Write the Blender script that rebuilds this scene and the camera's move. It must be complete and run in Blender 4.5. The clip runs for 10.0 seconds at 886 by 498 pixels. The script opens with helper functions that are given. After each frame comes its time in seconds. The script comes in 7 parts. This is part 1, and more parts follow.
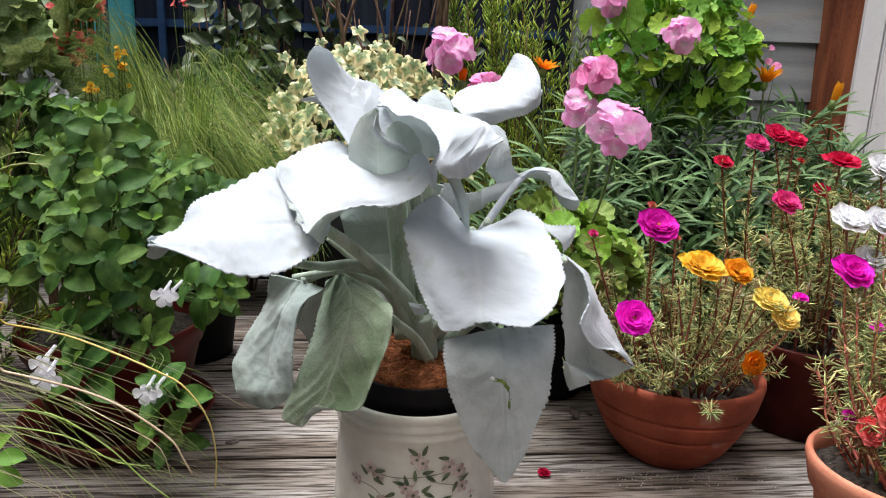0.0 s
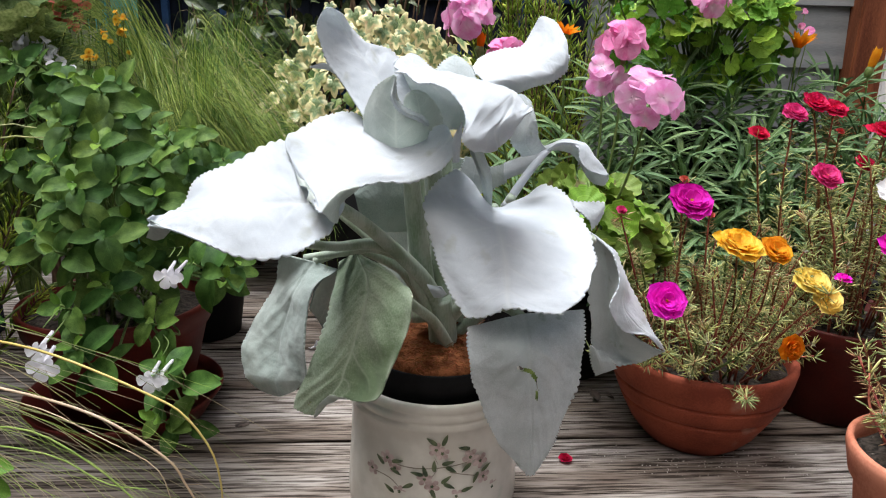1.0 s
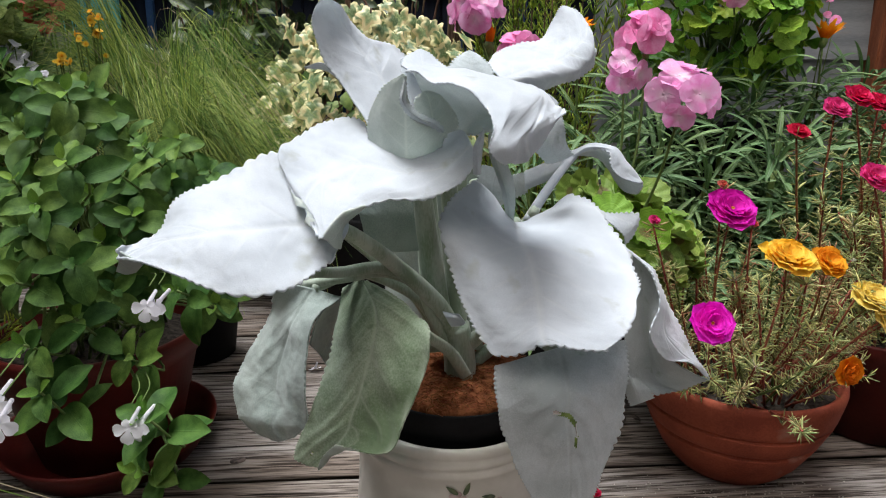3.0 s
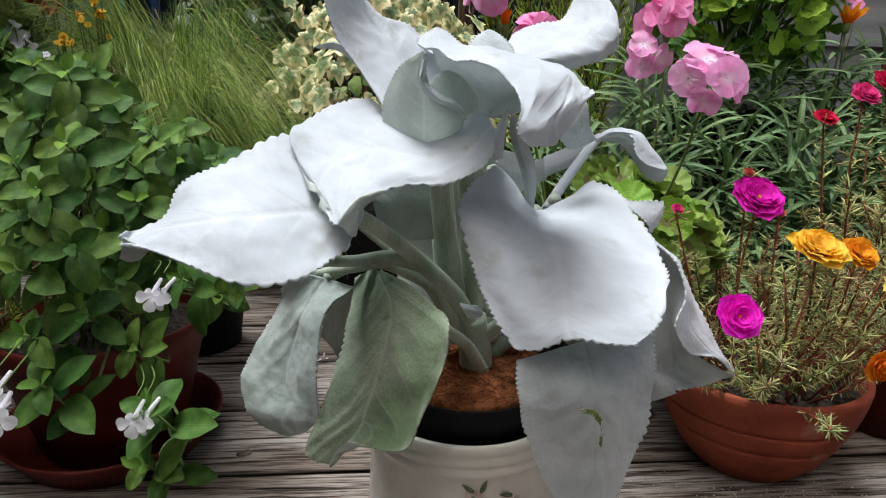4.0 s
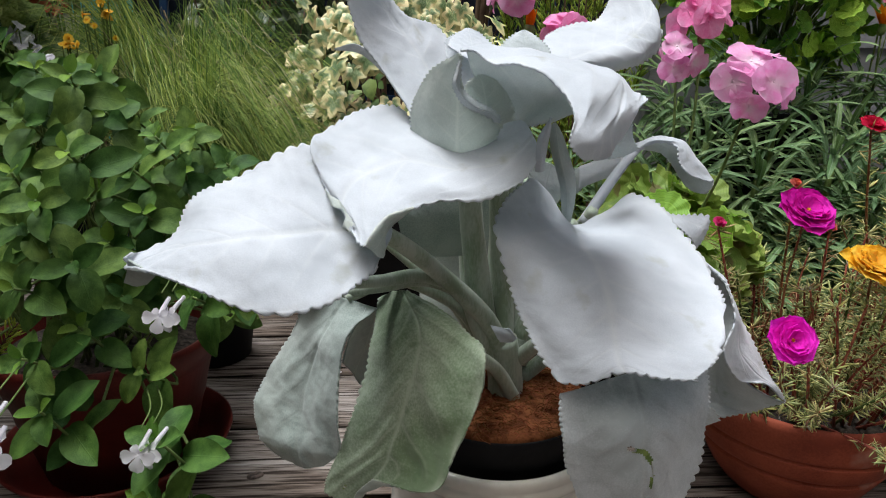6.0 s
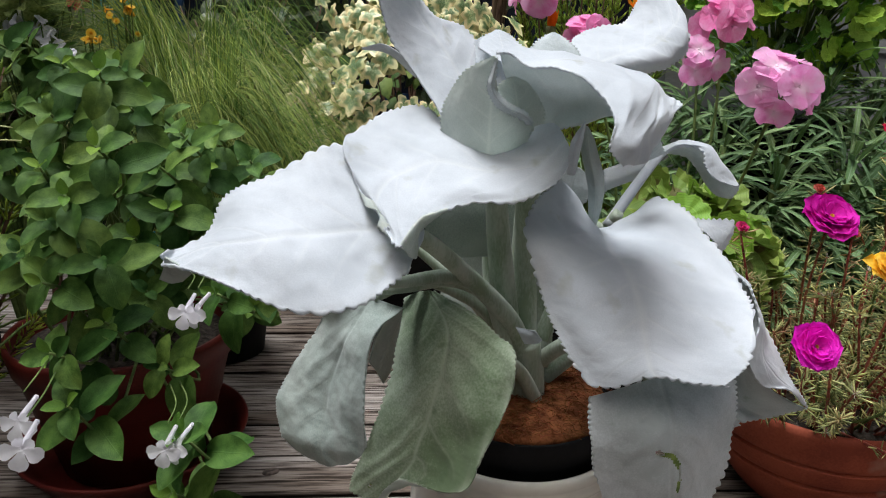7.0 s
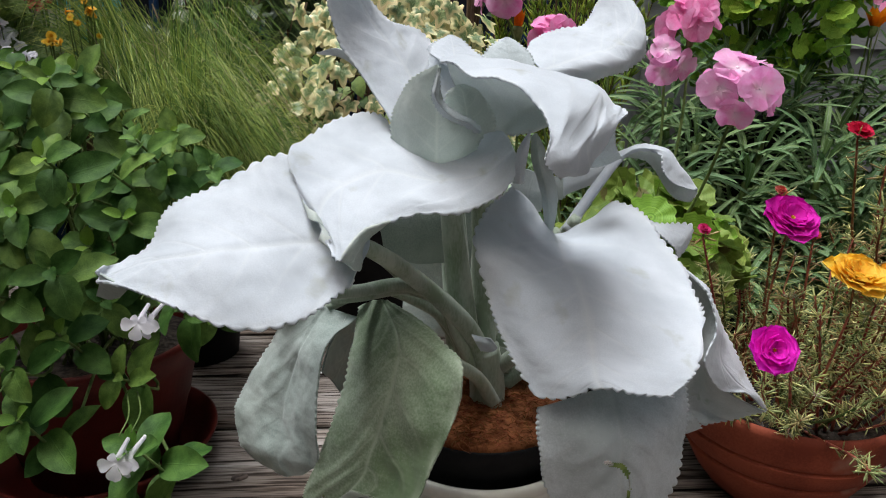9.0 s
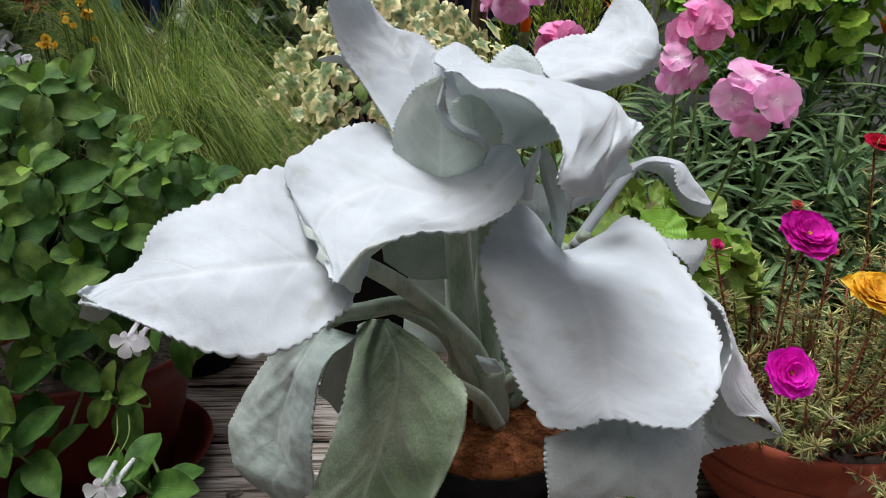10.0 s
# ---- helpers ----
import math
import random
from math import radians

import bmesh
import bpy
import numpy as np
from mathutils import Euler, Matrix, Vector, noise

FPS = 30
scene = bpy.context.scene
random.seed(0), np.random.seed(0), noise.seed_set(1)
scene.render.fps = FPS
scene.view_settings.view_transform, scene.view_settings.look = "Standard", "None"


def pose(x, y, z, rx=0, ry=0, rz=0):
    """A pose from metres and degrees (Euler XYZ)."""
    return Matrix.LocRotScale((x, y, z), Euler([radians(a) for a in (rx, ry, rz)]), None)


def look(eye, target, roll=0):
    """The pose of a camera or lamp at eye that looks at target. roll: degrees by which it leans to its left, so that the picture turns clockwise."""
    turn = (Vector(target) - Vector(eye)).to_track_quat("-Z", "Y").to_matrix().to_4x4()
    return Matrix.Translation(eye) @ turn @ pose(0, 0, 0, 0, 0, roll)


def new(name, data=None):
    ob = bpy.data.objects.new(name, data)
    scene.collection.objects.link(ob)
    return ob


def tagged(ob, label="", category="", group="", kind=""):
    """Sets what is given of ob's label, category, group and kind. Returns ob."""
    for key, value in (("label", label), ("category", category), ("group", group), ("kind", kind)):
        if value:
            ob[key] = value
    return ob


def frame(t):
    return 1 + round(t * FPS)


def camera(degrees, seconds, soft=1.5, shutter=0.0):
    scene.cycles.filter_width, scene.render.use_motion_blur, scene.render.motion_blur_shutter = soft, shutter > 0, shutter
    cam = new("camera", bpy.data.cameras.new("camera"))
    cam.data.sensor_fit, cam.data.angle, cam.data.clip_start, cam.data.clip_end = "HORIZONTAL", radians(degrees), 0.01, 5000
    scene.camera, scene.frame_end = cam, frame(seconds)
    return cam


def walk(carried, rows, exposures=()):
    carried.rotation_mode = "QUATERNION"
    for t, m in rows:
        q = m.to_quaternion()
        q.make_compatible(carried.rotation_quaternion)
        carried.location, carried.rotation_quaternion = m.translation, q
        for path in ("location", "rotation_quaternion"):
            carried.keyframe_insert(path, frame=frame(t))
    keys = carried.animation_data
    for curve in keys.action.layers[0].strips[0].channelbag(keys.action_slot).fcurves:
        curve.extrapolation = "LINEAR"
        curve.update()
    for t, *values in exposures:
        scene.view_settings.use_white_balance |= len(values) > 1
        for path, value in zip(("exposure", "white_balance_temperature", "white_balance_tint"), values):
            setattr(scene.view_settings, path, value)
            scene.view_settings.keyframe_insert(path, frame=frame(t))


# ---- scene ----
# ---------------------------------------------------------------- camera
cam = camera(67.3, 10.0, soft=1.1)
PATH = [
    (0, (0.064, -0.047, 0.632), (0.014, 1.9, 0.178), 2.0),
    (0.5, (0.057, -0.026, 0.63), (-0.015, 1.911, 0.136), 1.9),
    (1, (0.045, 0.01, 0.628), (-0.023, 1.935, 0.088), 1.9),
    (1.5, (0.041, 0.034, 0.633), (-0.023, 1.967, 0.122), 1.4),
    (2, (0.034, 0.061, 0.626), (-0.003, 1.982, 0.07), 1.6),
    (2.5, (0.02, 0.088, 0.625), (-0.047, 2.012, 0.083), 0.8),
    (2.7, (0.02, 0.099, 0.625), (-0.037, 2.025, 0.089), 0.8),
    (4, (0.003, 0.141, 0.614), (-0.064, 2.057, 0.045), 1.1),
    (4.5, (-0.005, 0.159, 0.608), (-0.055, 2.078, 0.046), 1.4),
    (5, (-0.014, 0.18, 0.609), (-0.086, 2.1, 0.053), 1.1),
    (5.5, (-0.018, 0.19, 0.61), (-0.1, 2.111, 0.059), 1.1),
    (6.8, (-0.04, 0.198, 0.619), (-0.142, 2.106, 0.029), 1.4),
    (7, (-0.045, 0.193, 0.616), (-0.141, 2.108, 0.047), 1.9),
    (7.5, (-0.046, 0.188, 0.619), (-0.126, 2.102, 0.044), 2.3),
    (8, (-0.041, 0.188, 0.622), (-0.122, 2.103, 0.05), 1.9),
    (8.5, (-0.03, 0.198, 0.629), (-0.106, 2.11, 0.047), 2.2),
    (9, (-0.01, 0.204, 0.629), (-0.08, 2.114, 0.041), 1.6),
    (9.5, (-0.011, 0.223, 0.624), (-0.095, 2.127, 0.019), 1.2),
    (10, (-0.013, 0.234, 0.633), (-0.089, 2.146, 0.053), 2.0),
]
walk(cam, [(t, look(eye, target, roll)) for t, eye, target, roll in PATH],
     exposures=[(0.0, 1.50), (2.5, 1.27), (5.0, 1.11), (10.0, 0.97)])

# ---------------------------------------------------------------- light: a bright overcast day
world = bpy.data.worlds.new("overcast_sky")
scene.world = world
world.use_nodes = True
wn, wl = world.node_tree.nodes, world.node_tree.links
sky = wn.new("ShaderNodeTexSky")
sky.sky_type = "NISHITA"
sky.sun_disc = False
sky.sun_elevation, sky.sun_rotation = radians(62), radians(200)
sky.air_density, sky.dust_density, sky.ozone_density = 1.0, 6.0, 1.0
soften = wn.new("ShaderNodeHueSaturation")
soften.inputs["Saturation"].default_value = 0.66
wl.new(sky.outputs[0], soften.inputs["Color"])
wl.new(soften.outputs[0], wn["Background"].inputs["Color"])
wn["Background"].inputs["Strength"].default_value = 0.047

sun = new("sun", bpy.data.lights.new("sun", "SUN"))
sun.data.energy, sun.data.angle, sun.data.color = 2.45, radians(32), (0.97, 0.985, 1.0)
sun.matrix_world = look((-0.6, 0.35, 3.0), (0, 0, 0))

# ---------------------------------------------------------------- materials


def material(name, dark, light, scale=30.0, rough=0.6, bump=0.15, bump_scale=200.0, vary="", amount=0.25, through_light=0.0,
             sheen=0.0, coat=0.0, metal=0.0, stretch=(1, 1, 1), spots=None, tip=None, space="Object", detail=4.0, veins=None):
    """A surface in two tones with grain, a coarser stain, bump, and a shift from piece to piece."""
    m = bpy.data.materials.new(name)
    m.use_nodes = True
    n, l = m.node_tree.nodes, m.node_tree.links
    b = n["Principled BSDF"]
    co = n.new("ShaderNodeTexCoord")
    mp = n.new("ShaderNodeMapping")
    mp.inputs["Scale"].default_value = stretch
    l.new(co.outputs[space], mp.inputs["Vector"])
    coarse = n.new("ShaderNodeTexNoise")
    coarse.inputs["Scale"].default_value, coarse.inputs["Detail"].default_value = scale, detail
    fine = n.new("ShaderNodeTexNoise")
    fine.inputs["Scale"].default_value, fine.inputs["Detail"].default_value = bump_scale, 3.0
    for t in (coarse, fine):
        l.new(mp.outputs[0], t.inputs["Vector"])
    ramp = n.new("ShaderNodeValToRGB")
    ramp.color_ramp.elements[0].position, ramp.color_ramp.elements[1].position = 0.40, 0.60
    ramp.color_ramp.elements[0].color, ramp.color_ramp.elements[1].color = (*dark, 1), (*light, 1)
    add = n.new("ShaderNodeMix")
    add.data_type = "FLOAT"
    add.inputs[0].default_value = 0.3
    l.new(coarse.outputs[0], add.inputs[2])
    l.new(fine.outputs[0], add.inputs[3])
    l.new(add.outputs[0], ramp.inputs[0])
    colour = ramp.outputs[0]
    if tip:  # a second pigment that runs along the piece, by its UV
        uv = n.new("ShaderNodeSeparateXYZ")
        l.new(co.outputs["UV"], uv.inputs[0])
        axis, lo, hi, tone = tip
        rng = n.new("ShaderNodeMapRange")
        rng.inputs["From Min"].default_value, rng.inputs["From Max"].default_value = lo, hi
        l.new(uv.outputs[axis], rng.inputs["Value"])
        wob = n.new("ShaderNodeMath")
        wob.operation = "MULTIPLY_ADD"
        wob.inputs[1].default_value, wob.inputs[2].default_value = 0.9, -0.45
        l.new(coarse.outputs[0], wob.inputs[0])
        sm = n.new("ShaderNodeMath")
        sm.operation, sm.use_clamp = "ADD", True
        l.new(rng.outputs[0], sm.inputs[0])
        l.new(wob.outputs[0], sm.inputs[1])
        mx = n.new("ShaderNodeMix")
        mx.data_type = "RGBA"
        mx.inputs[7].default_value = (*tone, 1)
        l.new(sm.outputs[0], mx.inputs[0])
        l.new(colour, mx.inputs[6])
        colour = mx.outputs[2]
    if veins:  # paler ribs: a midrib along the leaf and side ribs that leave it
        tone, strength = veins
        uv = n.new("ShaderNodeSeparateXYZ")
        l.new(co.outputs["UV"], uv.inputs[0])

        def calc(op, a, b=None, c=None):
            q = n.new("ShaderNodeMath")
            q.operation = op
            for i, w in enumerate((a, b, c)):
                if w is not None and not hasattr(w, "is_linked"):
                    q.inputs[i].default_value = w
                elif w is not None:
                    l.new(w, q.inputs[i])
            return q.outputs[0]
        side = calc("MULTIPLY", calc("ABSOLUTE", calc("SUBTRACT", uv.outputs["X"], 0.5)), 2.0)
        mid = calc("SUBTRACT", 1.0, calc("MULTIPLY", side, 24.0))
        run = calc("FRACT", calc("SUBTRACT", calc("MULTIPLY", uv.outputs["Y"], 6.0), calc("MULTIPLY", side, 2.1)))
        rib = calc("SUBTRACT", 1.0, calc("MULTIPLY", calc("ABSOLUTE", calc("SUBTRACT", run, 0.5)), 11.0))
        rib = calc("MULTIPLY", rib, calc("SUBTRACT", 0.75, side))
        both = calc("MAXIMUM", calc("MAXIMUM", mid, rib), 0.0)
        both = calc("MULTIPLY", calc("MINIMUM", both, 1.0), strength)
        mx = n.new("ShaderNodeMix")
        mx.data_type = "RGBA"
        mx.inputs[7].default_value = (*tone, 1)
        l.new(both, mx.inputs[0])
        l.new(colour, mx.inputs[6])
        colour = mx.outputs[2]
    if spots:
        tone, size, lo = spots
        sp = n.new("ShaderNodeTexNoise")
        sp.inputs["Scale"].default_value, sp.inputs["Detail"].default_value = size, 5.0
        l.new(mp.outputs[0], sp.inputs["Vector"])
        rr = n.new("ShaderNodeMapRange")
        rr.inputs["From Min"].default_value, rr.inputs["From Max"].default_value = lo, lo + 0.12
        l.new(sp.outputs[0], rr.inputs["Value"])
        mx = n.new("ShaderNodeMix")
        mx.data_type = "RGBA"
        mx.inputs[7].default_value = (*tone, 1)
        l.new(rr.outputs[0], mx.inputs[0])
        l.new(colour, mx.inputs[6])
        colour = mx.outputs[2]
    if vary:
        src = n.new("ShaderNodeObjectInfo") if vary == "object" else n.new("ShaderNodeNewGeometry")
        out = src.outputs["Random"] if vary == "object" else src.outputs["Random Per Island"]
        hs = n.new("ShaderNodeHueSaturation")
        rng = n.new("ShaderNodeMapRange")
        rng.inputs["To Min"].default_value, rng.inputs["To Max"].default_value = 1 - amount, 1 + amount
        l.new(out, rng.inputs["Value"])
        l.new(rng.outputs[0], hs.inputs["Value"])
        hue = n.new("ShaderNodeMath")
        hue.operation = "MULTIPLY_ADD"
        hue.inputs[1].default_value, hue.inputs[2].default_value = -0.035 * amount / 0.25, 0.5 + 0.0175 * amount / 0.25
        l.new(out, hue.inputs[0])
        l.new(hue.outputs[0], hs.inputs["Hue"])
        l.new(colour, hs.inputs["Color"])
        colour = hs.outputs[0]
    l.new(colour, b.inputs["Base Color"])
    b.inputs["Roughness"].default_value, b.inputs["Metallic"].default_value = rough, metal
    b.inputs["Specular IOR Level"].default_value = 0.22 if rough > 0.45 else 0.45
    b.inputs["Sheen Weight"].default_value, b.inputs["Coat Weight"].default_value = sheen, coat
    height = add.outputs[0]
    if veins:
        height = calc("ADD", height, calc("MULTIPLY", both, 1.2))
    bm_ = n.new("ShaderNodeBump")
    bm_.inputs["Strength"].default_value, bm_.inputs["Distance"].default_value = bump, 0.002
    l.new(height, bm_.inputs["Height"])
    l.new(bm_.outputs[0], b.inputs["Normal"])
    if through_light:
        tr = n.new("ShaderNodeBsdfTranslucent")
        mixs = n.new("ShaderNodeMixShader")
        mixs.inputs[0].default_value = through_light
        l.new(colour, tr.inputs["Color"])
        l.new(b.outputs[0], mixs.inputs[1])
        l.new(tr.outputs[0], mixs.inputs[2])
        l.new(mixs.outputs[0], n["Material Output"].inputs["Surface"])
    return m


# Grey spots put the mottled shading of small dimples into the felt's colour.
WOOL = material("white_felted_leaf", (0.565, 0.61, 0.665), (0.665, 0.71, 0.77), 22, 0.85, 0.35, 900, through_light=0.30, sheen=0.35, veins=((0.74, 0.77, 0.79), 0.42),
                spots=((0.48, 0.51, 0.50), 30, 0.63))
WOOL_UNDER = material("leaf_underside", (0.60, 0.655, 0.62), (0.72, 0.765, 0.735), 25, 0.85, 0.2, 700, through_light=0.55, sheen=0.3, veins=((0.84, 0.87, 0.82), 0.5))
WOOL_GREEN = material("thinly_felted_green_leaf", (0.155, 0.225, 0.125), (0.37, 0.445, 0.335), 9, 0.7, 0.25, 500, through_light=0.08, sheen=0.3, veins=((0.44, 0.51, 0.39), 0.75),
                      spots=((0.10, 0.17, 0.085), 30, 0.61))
# For grey leaves, and for the shaded half of the folded right leaf.
WOOL_GREY = material("grey_and_shaded_leaf", (0.42, 0.475, 0.49), (0.58, 0.63, 0.655), 16, 0.8, 0.25, 700, through_light=0.10, sheen=0.3, veins=((0.50, 0.54, 0.53), 0.25),
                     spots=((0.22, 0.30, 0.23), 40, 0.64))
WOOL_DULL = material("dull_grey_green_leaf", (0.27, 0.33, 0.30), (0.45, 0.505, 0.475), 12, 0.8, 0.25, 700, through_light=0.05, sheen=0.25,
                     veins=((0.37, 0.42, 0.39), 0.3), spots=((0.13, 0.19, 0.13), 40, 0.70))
STALK = material("felted_stalk", (0.25, 0.32, 0.22), (0.44, 0.50, 0.42), 40, 0.75, 0.2, 500, sheen=0.3, stretch=(1, 1, 0.3))
CHEWED = material("chewed_leaf_edge", (0.10, 0.16, 0.04), (0.22, 0.30, 0.08), 60, 0.7)


def wood_material():
    """Grey weathered timber: broad silver and brown zones, fine raised grain, dark checks along the grain."""
    m = bpy.data.materials.new("weathered_board")
    m.use_nodes = True
    n, l = m.node_tree.nodes, m.node_tree.links
    b = n["Principled BSDF"]
    co, info = n.new("ShaderNodeTexCoord"), n.new("ShaderNodeObjectInfo")
    shift = n.new("ShaderNodeVectorMath")
    shift.operation = "MULTIPLY_ADD"
    shift.inputs[1].default_value = (13.0, 7.0, 5.0)
    l.new(info.outputs["Random"], shift.inputs[0])
    l.new(co.outputs["Object"], shift.inputs[2])

    def layer(stretch, scale, detail, distort=0.0):
        mp, t = n.new("ShaderNodeMapping"), n.new("ShaderNodeTexNoise")
        mp.inputs["Scale"].default_value = stretch
        t.inputs["Scale"].default_value, t.inputs["Detail"].default_value, t.inputs["Distortion"].default_value = scale, detail, distort
        l.new(shift.outputs[0], mp.inputs["Vector"])
        l.new(mp.outputs[0], t.inputs["Vector"])
        return t.outputs[0]

    def ramp(src, stops):
        r = n.new("ShaderNodeValToRGB")
        while len(r.color_ramp.elements) < len(stops):
            r.color_ramp.elements.new(0.5)
        for e, (p, c) in zip(r.color_ramp.elements, stops):
            e.position, e.color = p, (*c, 1)
        l.new(src, r.inputs[0])
        return r.outputs[0]

    def mix(kind, f, a, c):
        x = n.new("ShaderNodeMix")
        x.data_type, x.blend_type = "RGBA", kind
        x.inputs[0].default_value = f
        l.new(a, x.inputs[6])
        l.new(c, x.inputs[7])
        return x.outputs[2]
    broad = layer((0.9, 5, 5), 2.2, 5)
    patch = layer((4.0, 16, 16), 2.0, 4, 0.3)
    grain = layer((9.0, 200, 200), 1.0, 4, 0.1)
    fine = layer((18.0, 420, 420), 1.0, 2, 0.2)
    checks = layer((7.0, 130, 130), 1.0, 4, 0.1)
    c = ramp(broad, ((0.34, (0.14, 0.11, 0.09)), (0.50, (0.245, 0.212, 0.188)), (0.66, (0.36, 0.33, 0.31))))
    c = mix("MULTIPLY", 0.45, c, ramp(patch, ((0.36, (0.55, 0.48, 0.43)), (0.52, (1.0, 1.0, 1.0)), (0.66, (1.2, 1.2, 1.2)))))
    c = mix("MULTIPLY", 0.9, c, ramp(grain, ((0.39, (0.16, 0.135, 0.12)), (0.46, (0.75, 0.73, 0.71)), (0.54, (1.15, 1.15, 1.15)))))
    c = mix("MULTIPLY", 0.7, c, ramp(fine, ((0.36, (0.35, 0.33, 0.31)), (0.47, (0.95, 0.95, 0.95)), (0.62, (1.1, 1.1, 1.1)))))
    c = mix("MULTIPLY", 0.95, c, ramp(checks, ((0.34, (0.07, 0.055, 0.045)), (0.38, (0.60, 0.57, 0.55)), (0.42, (1.0, 1.0, 1.0)))))
    l.new(c, b.inputs["Base Color"])
    b.inputs["Roughness"].default_value, b.inputs["Specular IOR Level"].default_value = 0.95, 0.15
    bump = n.new("ShaderNodeBump")
    bump.inputs["Strength"].default_value, bump.inputs["Distance"].default_value = 0.8, 0.002
    l.new(grain, bump.inputs["Height"])
    l.new(bump.outputs[0], b.inputs["Normal"])
    return m


WOOD = wood_material()
KNOT = material("wood_knot", (0.05, 0.04, 0.035), (0.13, 0.10, 0.085), 80, 0.8)
TERRACOTTA = material("terracotta", (0.22, 0.047, 0.026), (0.36, 0.086, 0.046), 14, 0.75, 0.25, 300, spots=((0.42, 0.24, 0.18), 11, 0.62))
TERRACOTTA_PALE = material("worn_terracotta", (0.40, 0.13, 0.075), (0.56, 0.22, 0.14), 16, 0.8, 0.3, 250, spots=((0.75, 0.68, 0.62), 30, 0.66))
RED_PLASTIC = material("red_brown_plastic", (0.075, 0.010, 0.008), (0.125, 0.018, 0.013), 12, 0.48, 0.05, 300)
CERAMIC = material("cream_glaze", (0.72, 0.70, 0.63), (0.84, 0.82, 0.76), 7, 0.22, 0.03, 60, coat=0.4, spots=((0.55, 0.66, 0.57), 9, 0.62))
GLAZE_FLOWER = material("painted_pink_petal", (0.40, 0.29, 0.27), (0.68, 0.56, 0.54), 90, 0.3, 0.02, 100)
GLAZE_LEAF = material("painted_leaf", (0.04, 0.07, 0.035), (0.16, 0.20, 0.10), 90, 0.3, 0.02, 100)
GLAZE_TWIG = material("painted_twig", (0.22, 0.19, 0.15), (0.36, 0.33, 0.26), 90, 0.3, 0.02, 100)
BLACK_PLASTIC = material("black_plastic", (0.004, 0.004, 0.005), (0.009, 0.009, 0.010), 20, 0.7, 0.05, 200)
COIR = material("coir_fibre", (0.14, 0.045, 0.015), (0.36, 0.14, 0.055), 60, 0.95, 0.8, 400, vary="island", amount=0.3)
SOIL = material("potting_soil", (0.012, 0.010, 0.008), (0.065, 0.052, 0.042), 120, 0.95, 1.0, 250, spots=((0.45, 0.42, 0.38), 110, 0.67))
GRIT = material("pale_grit", (0.30, 0.27, 0.24), (0.62, 0.58, 0.53), 100, 0.9, 0.3, 300, vary="island")
EARTH = material("garden_earth", (0.02, 0.017, 0.013), (0.06, 0.05, 0.04), 12, 0.95, 0.6, 80)
NAVY = material("navy_fence_paint", (0.008, 0.010, 0.022), (0.018, 0.022, 0.042), 8, 0.7, 0.3, 120, stretch=(6, 6, 0.6), vary="object")
BLUE = material("blue_trellis_paint", (0.018, 0.05, 0.13), (0.035, 0.085, 0.20), 14, 0.6, 0.3, 150)
TEAL = material("teal_paint", (0.07, 0.38, 0.46), (0.12, 0.52, 0.60), 10, 0.6, 0.3, 150)
SIDING = material("grey_siding_paint", (0.22, 0.235, 0.25), (0.33, 0.345, 0.36), 5, 0.7, 0.3, 140, stretch=(0.5, 4, 5),
                  spots=((0.34, 0.28, 0.23), 3.0, 0.60), vary="object", amount=0.1)
POST = material("red_brown_post", (0.11, 0.030, 0.014), (0.30, 0.10, 0.045), 6, 0.6, 0.35, 160, stretch=(5, 5, 0.5))
WHITE_PAINT = material("white_door_paint", (0.80, 0.81, 0.84), (0.89, 0.89, 0.91), 4, 0.5, 0.1, 150, spots=((0.42, 0.41, 0.40), 18, 0.70))
MINT = material("soft_green_leaf", (0.036, 0.092, 0.014), (0.110, 0.21, 0.042), 2.5, 0.62, 0.35, 60, vary="object", amount=0.36, through_light=0.12,
                veins=((0.11, 0.22, 0.06), 0.3))
OLIVE_LEAF = material("olive_round_leaf", (0.17, 0.25, 0.07), (0.38, 0.47, 0.19), 8, 0.6, 0.3, 80, vary="object", amount=0.4, through_light=0.2)
MINT_YOUNG = material("young_leaf", (0.10, 0.22, 0.028), (0.20, 0.35, 0.055), 40, 0.5, 0.2, 260, vary="object", through_light=0.25)
STEM_GREEN = material("green_stem", (0.07, 0.12, 0.03), (0.16, 0.22, 0.07), 40, 0.6, 0.1, 200)
STEM_RED = material("red_stem", (0.20, 0.05, 0.035), (0.40, 0.15, 0.08), 60, 0.5, 0.1, 200, vary="object")
BARK = material("brown_bark", (0.06, 0.035, 0.022), (0.20, 0.13, 0.085), 40, 0.85, 0.6, 160, stretch=(1, 1, 0.25), vary="object")
GRASS = material("feather_grass", (0.10, 0.20, 0.03), (0.34, 0.47, 0.13), 6, 0.55, 0.0, 50, vary="island", amount=0.75, through_light=0.2)
PALE_GRASS = material("pale_grass", (0.30, 0.36, 0.12), (0.52, 0.56, 0.26), 10, 0.6, 0.0, 50, vary="object", amount=0.3)
GOLD_STALK = material("ripe_stalk", (0.46, 0.34, 0.08), (0.62, 0.50, 0.18), 10, 0.6, 0.0, 50)
STRAW = material("dry_grass", (0.36, 0.29, 0.18), (0.56, 0.48, 0.34), 10, 0.6, 0.0, 50, vary="object", amount=0.3)
IVY = material("variegated_ivy_leaf", (0.13, 0.22, 0.08), (0.28, 0.37, 0.18), 9, 0.45, 0.2, 60, vary="object", amount=0.3, through_light=0.14,
               tip=("X", 0.50, 0.22, (0.72, 0.65, 0.34)), space="UV")
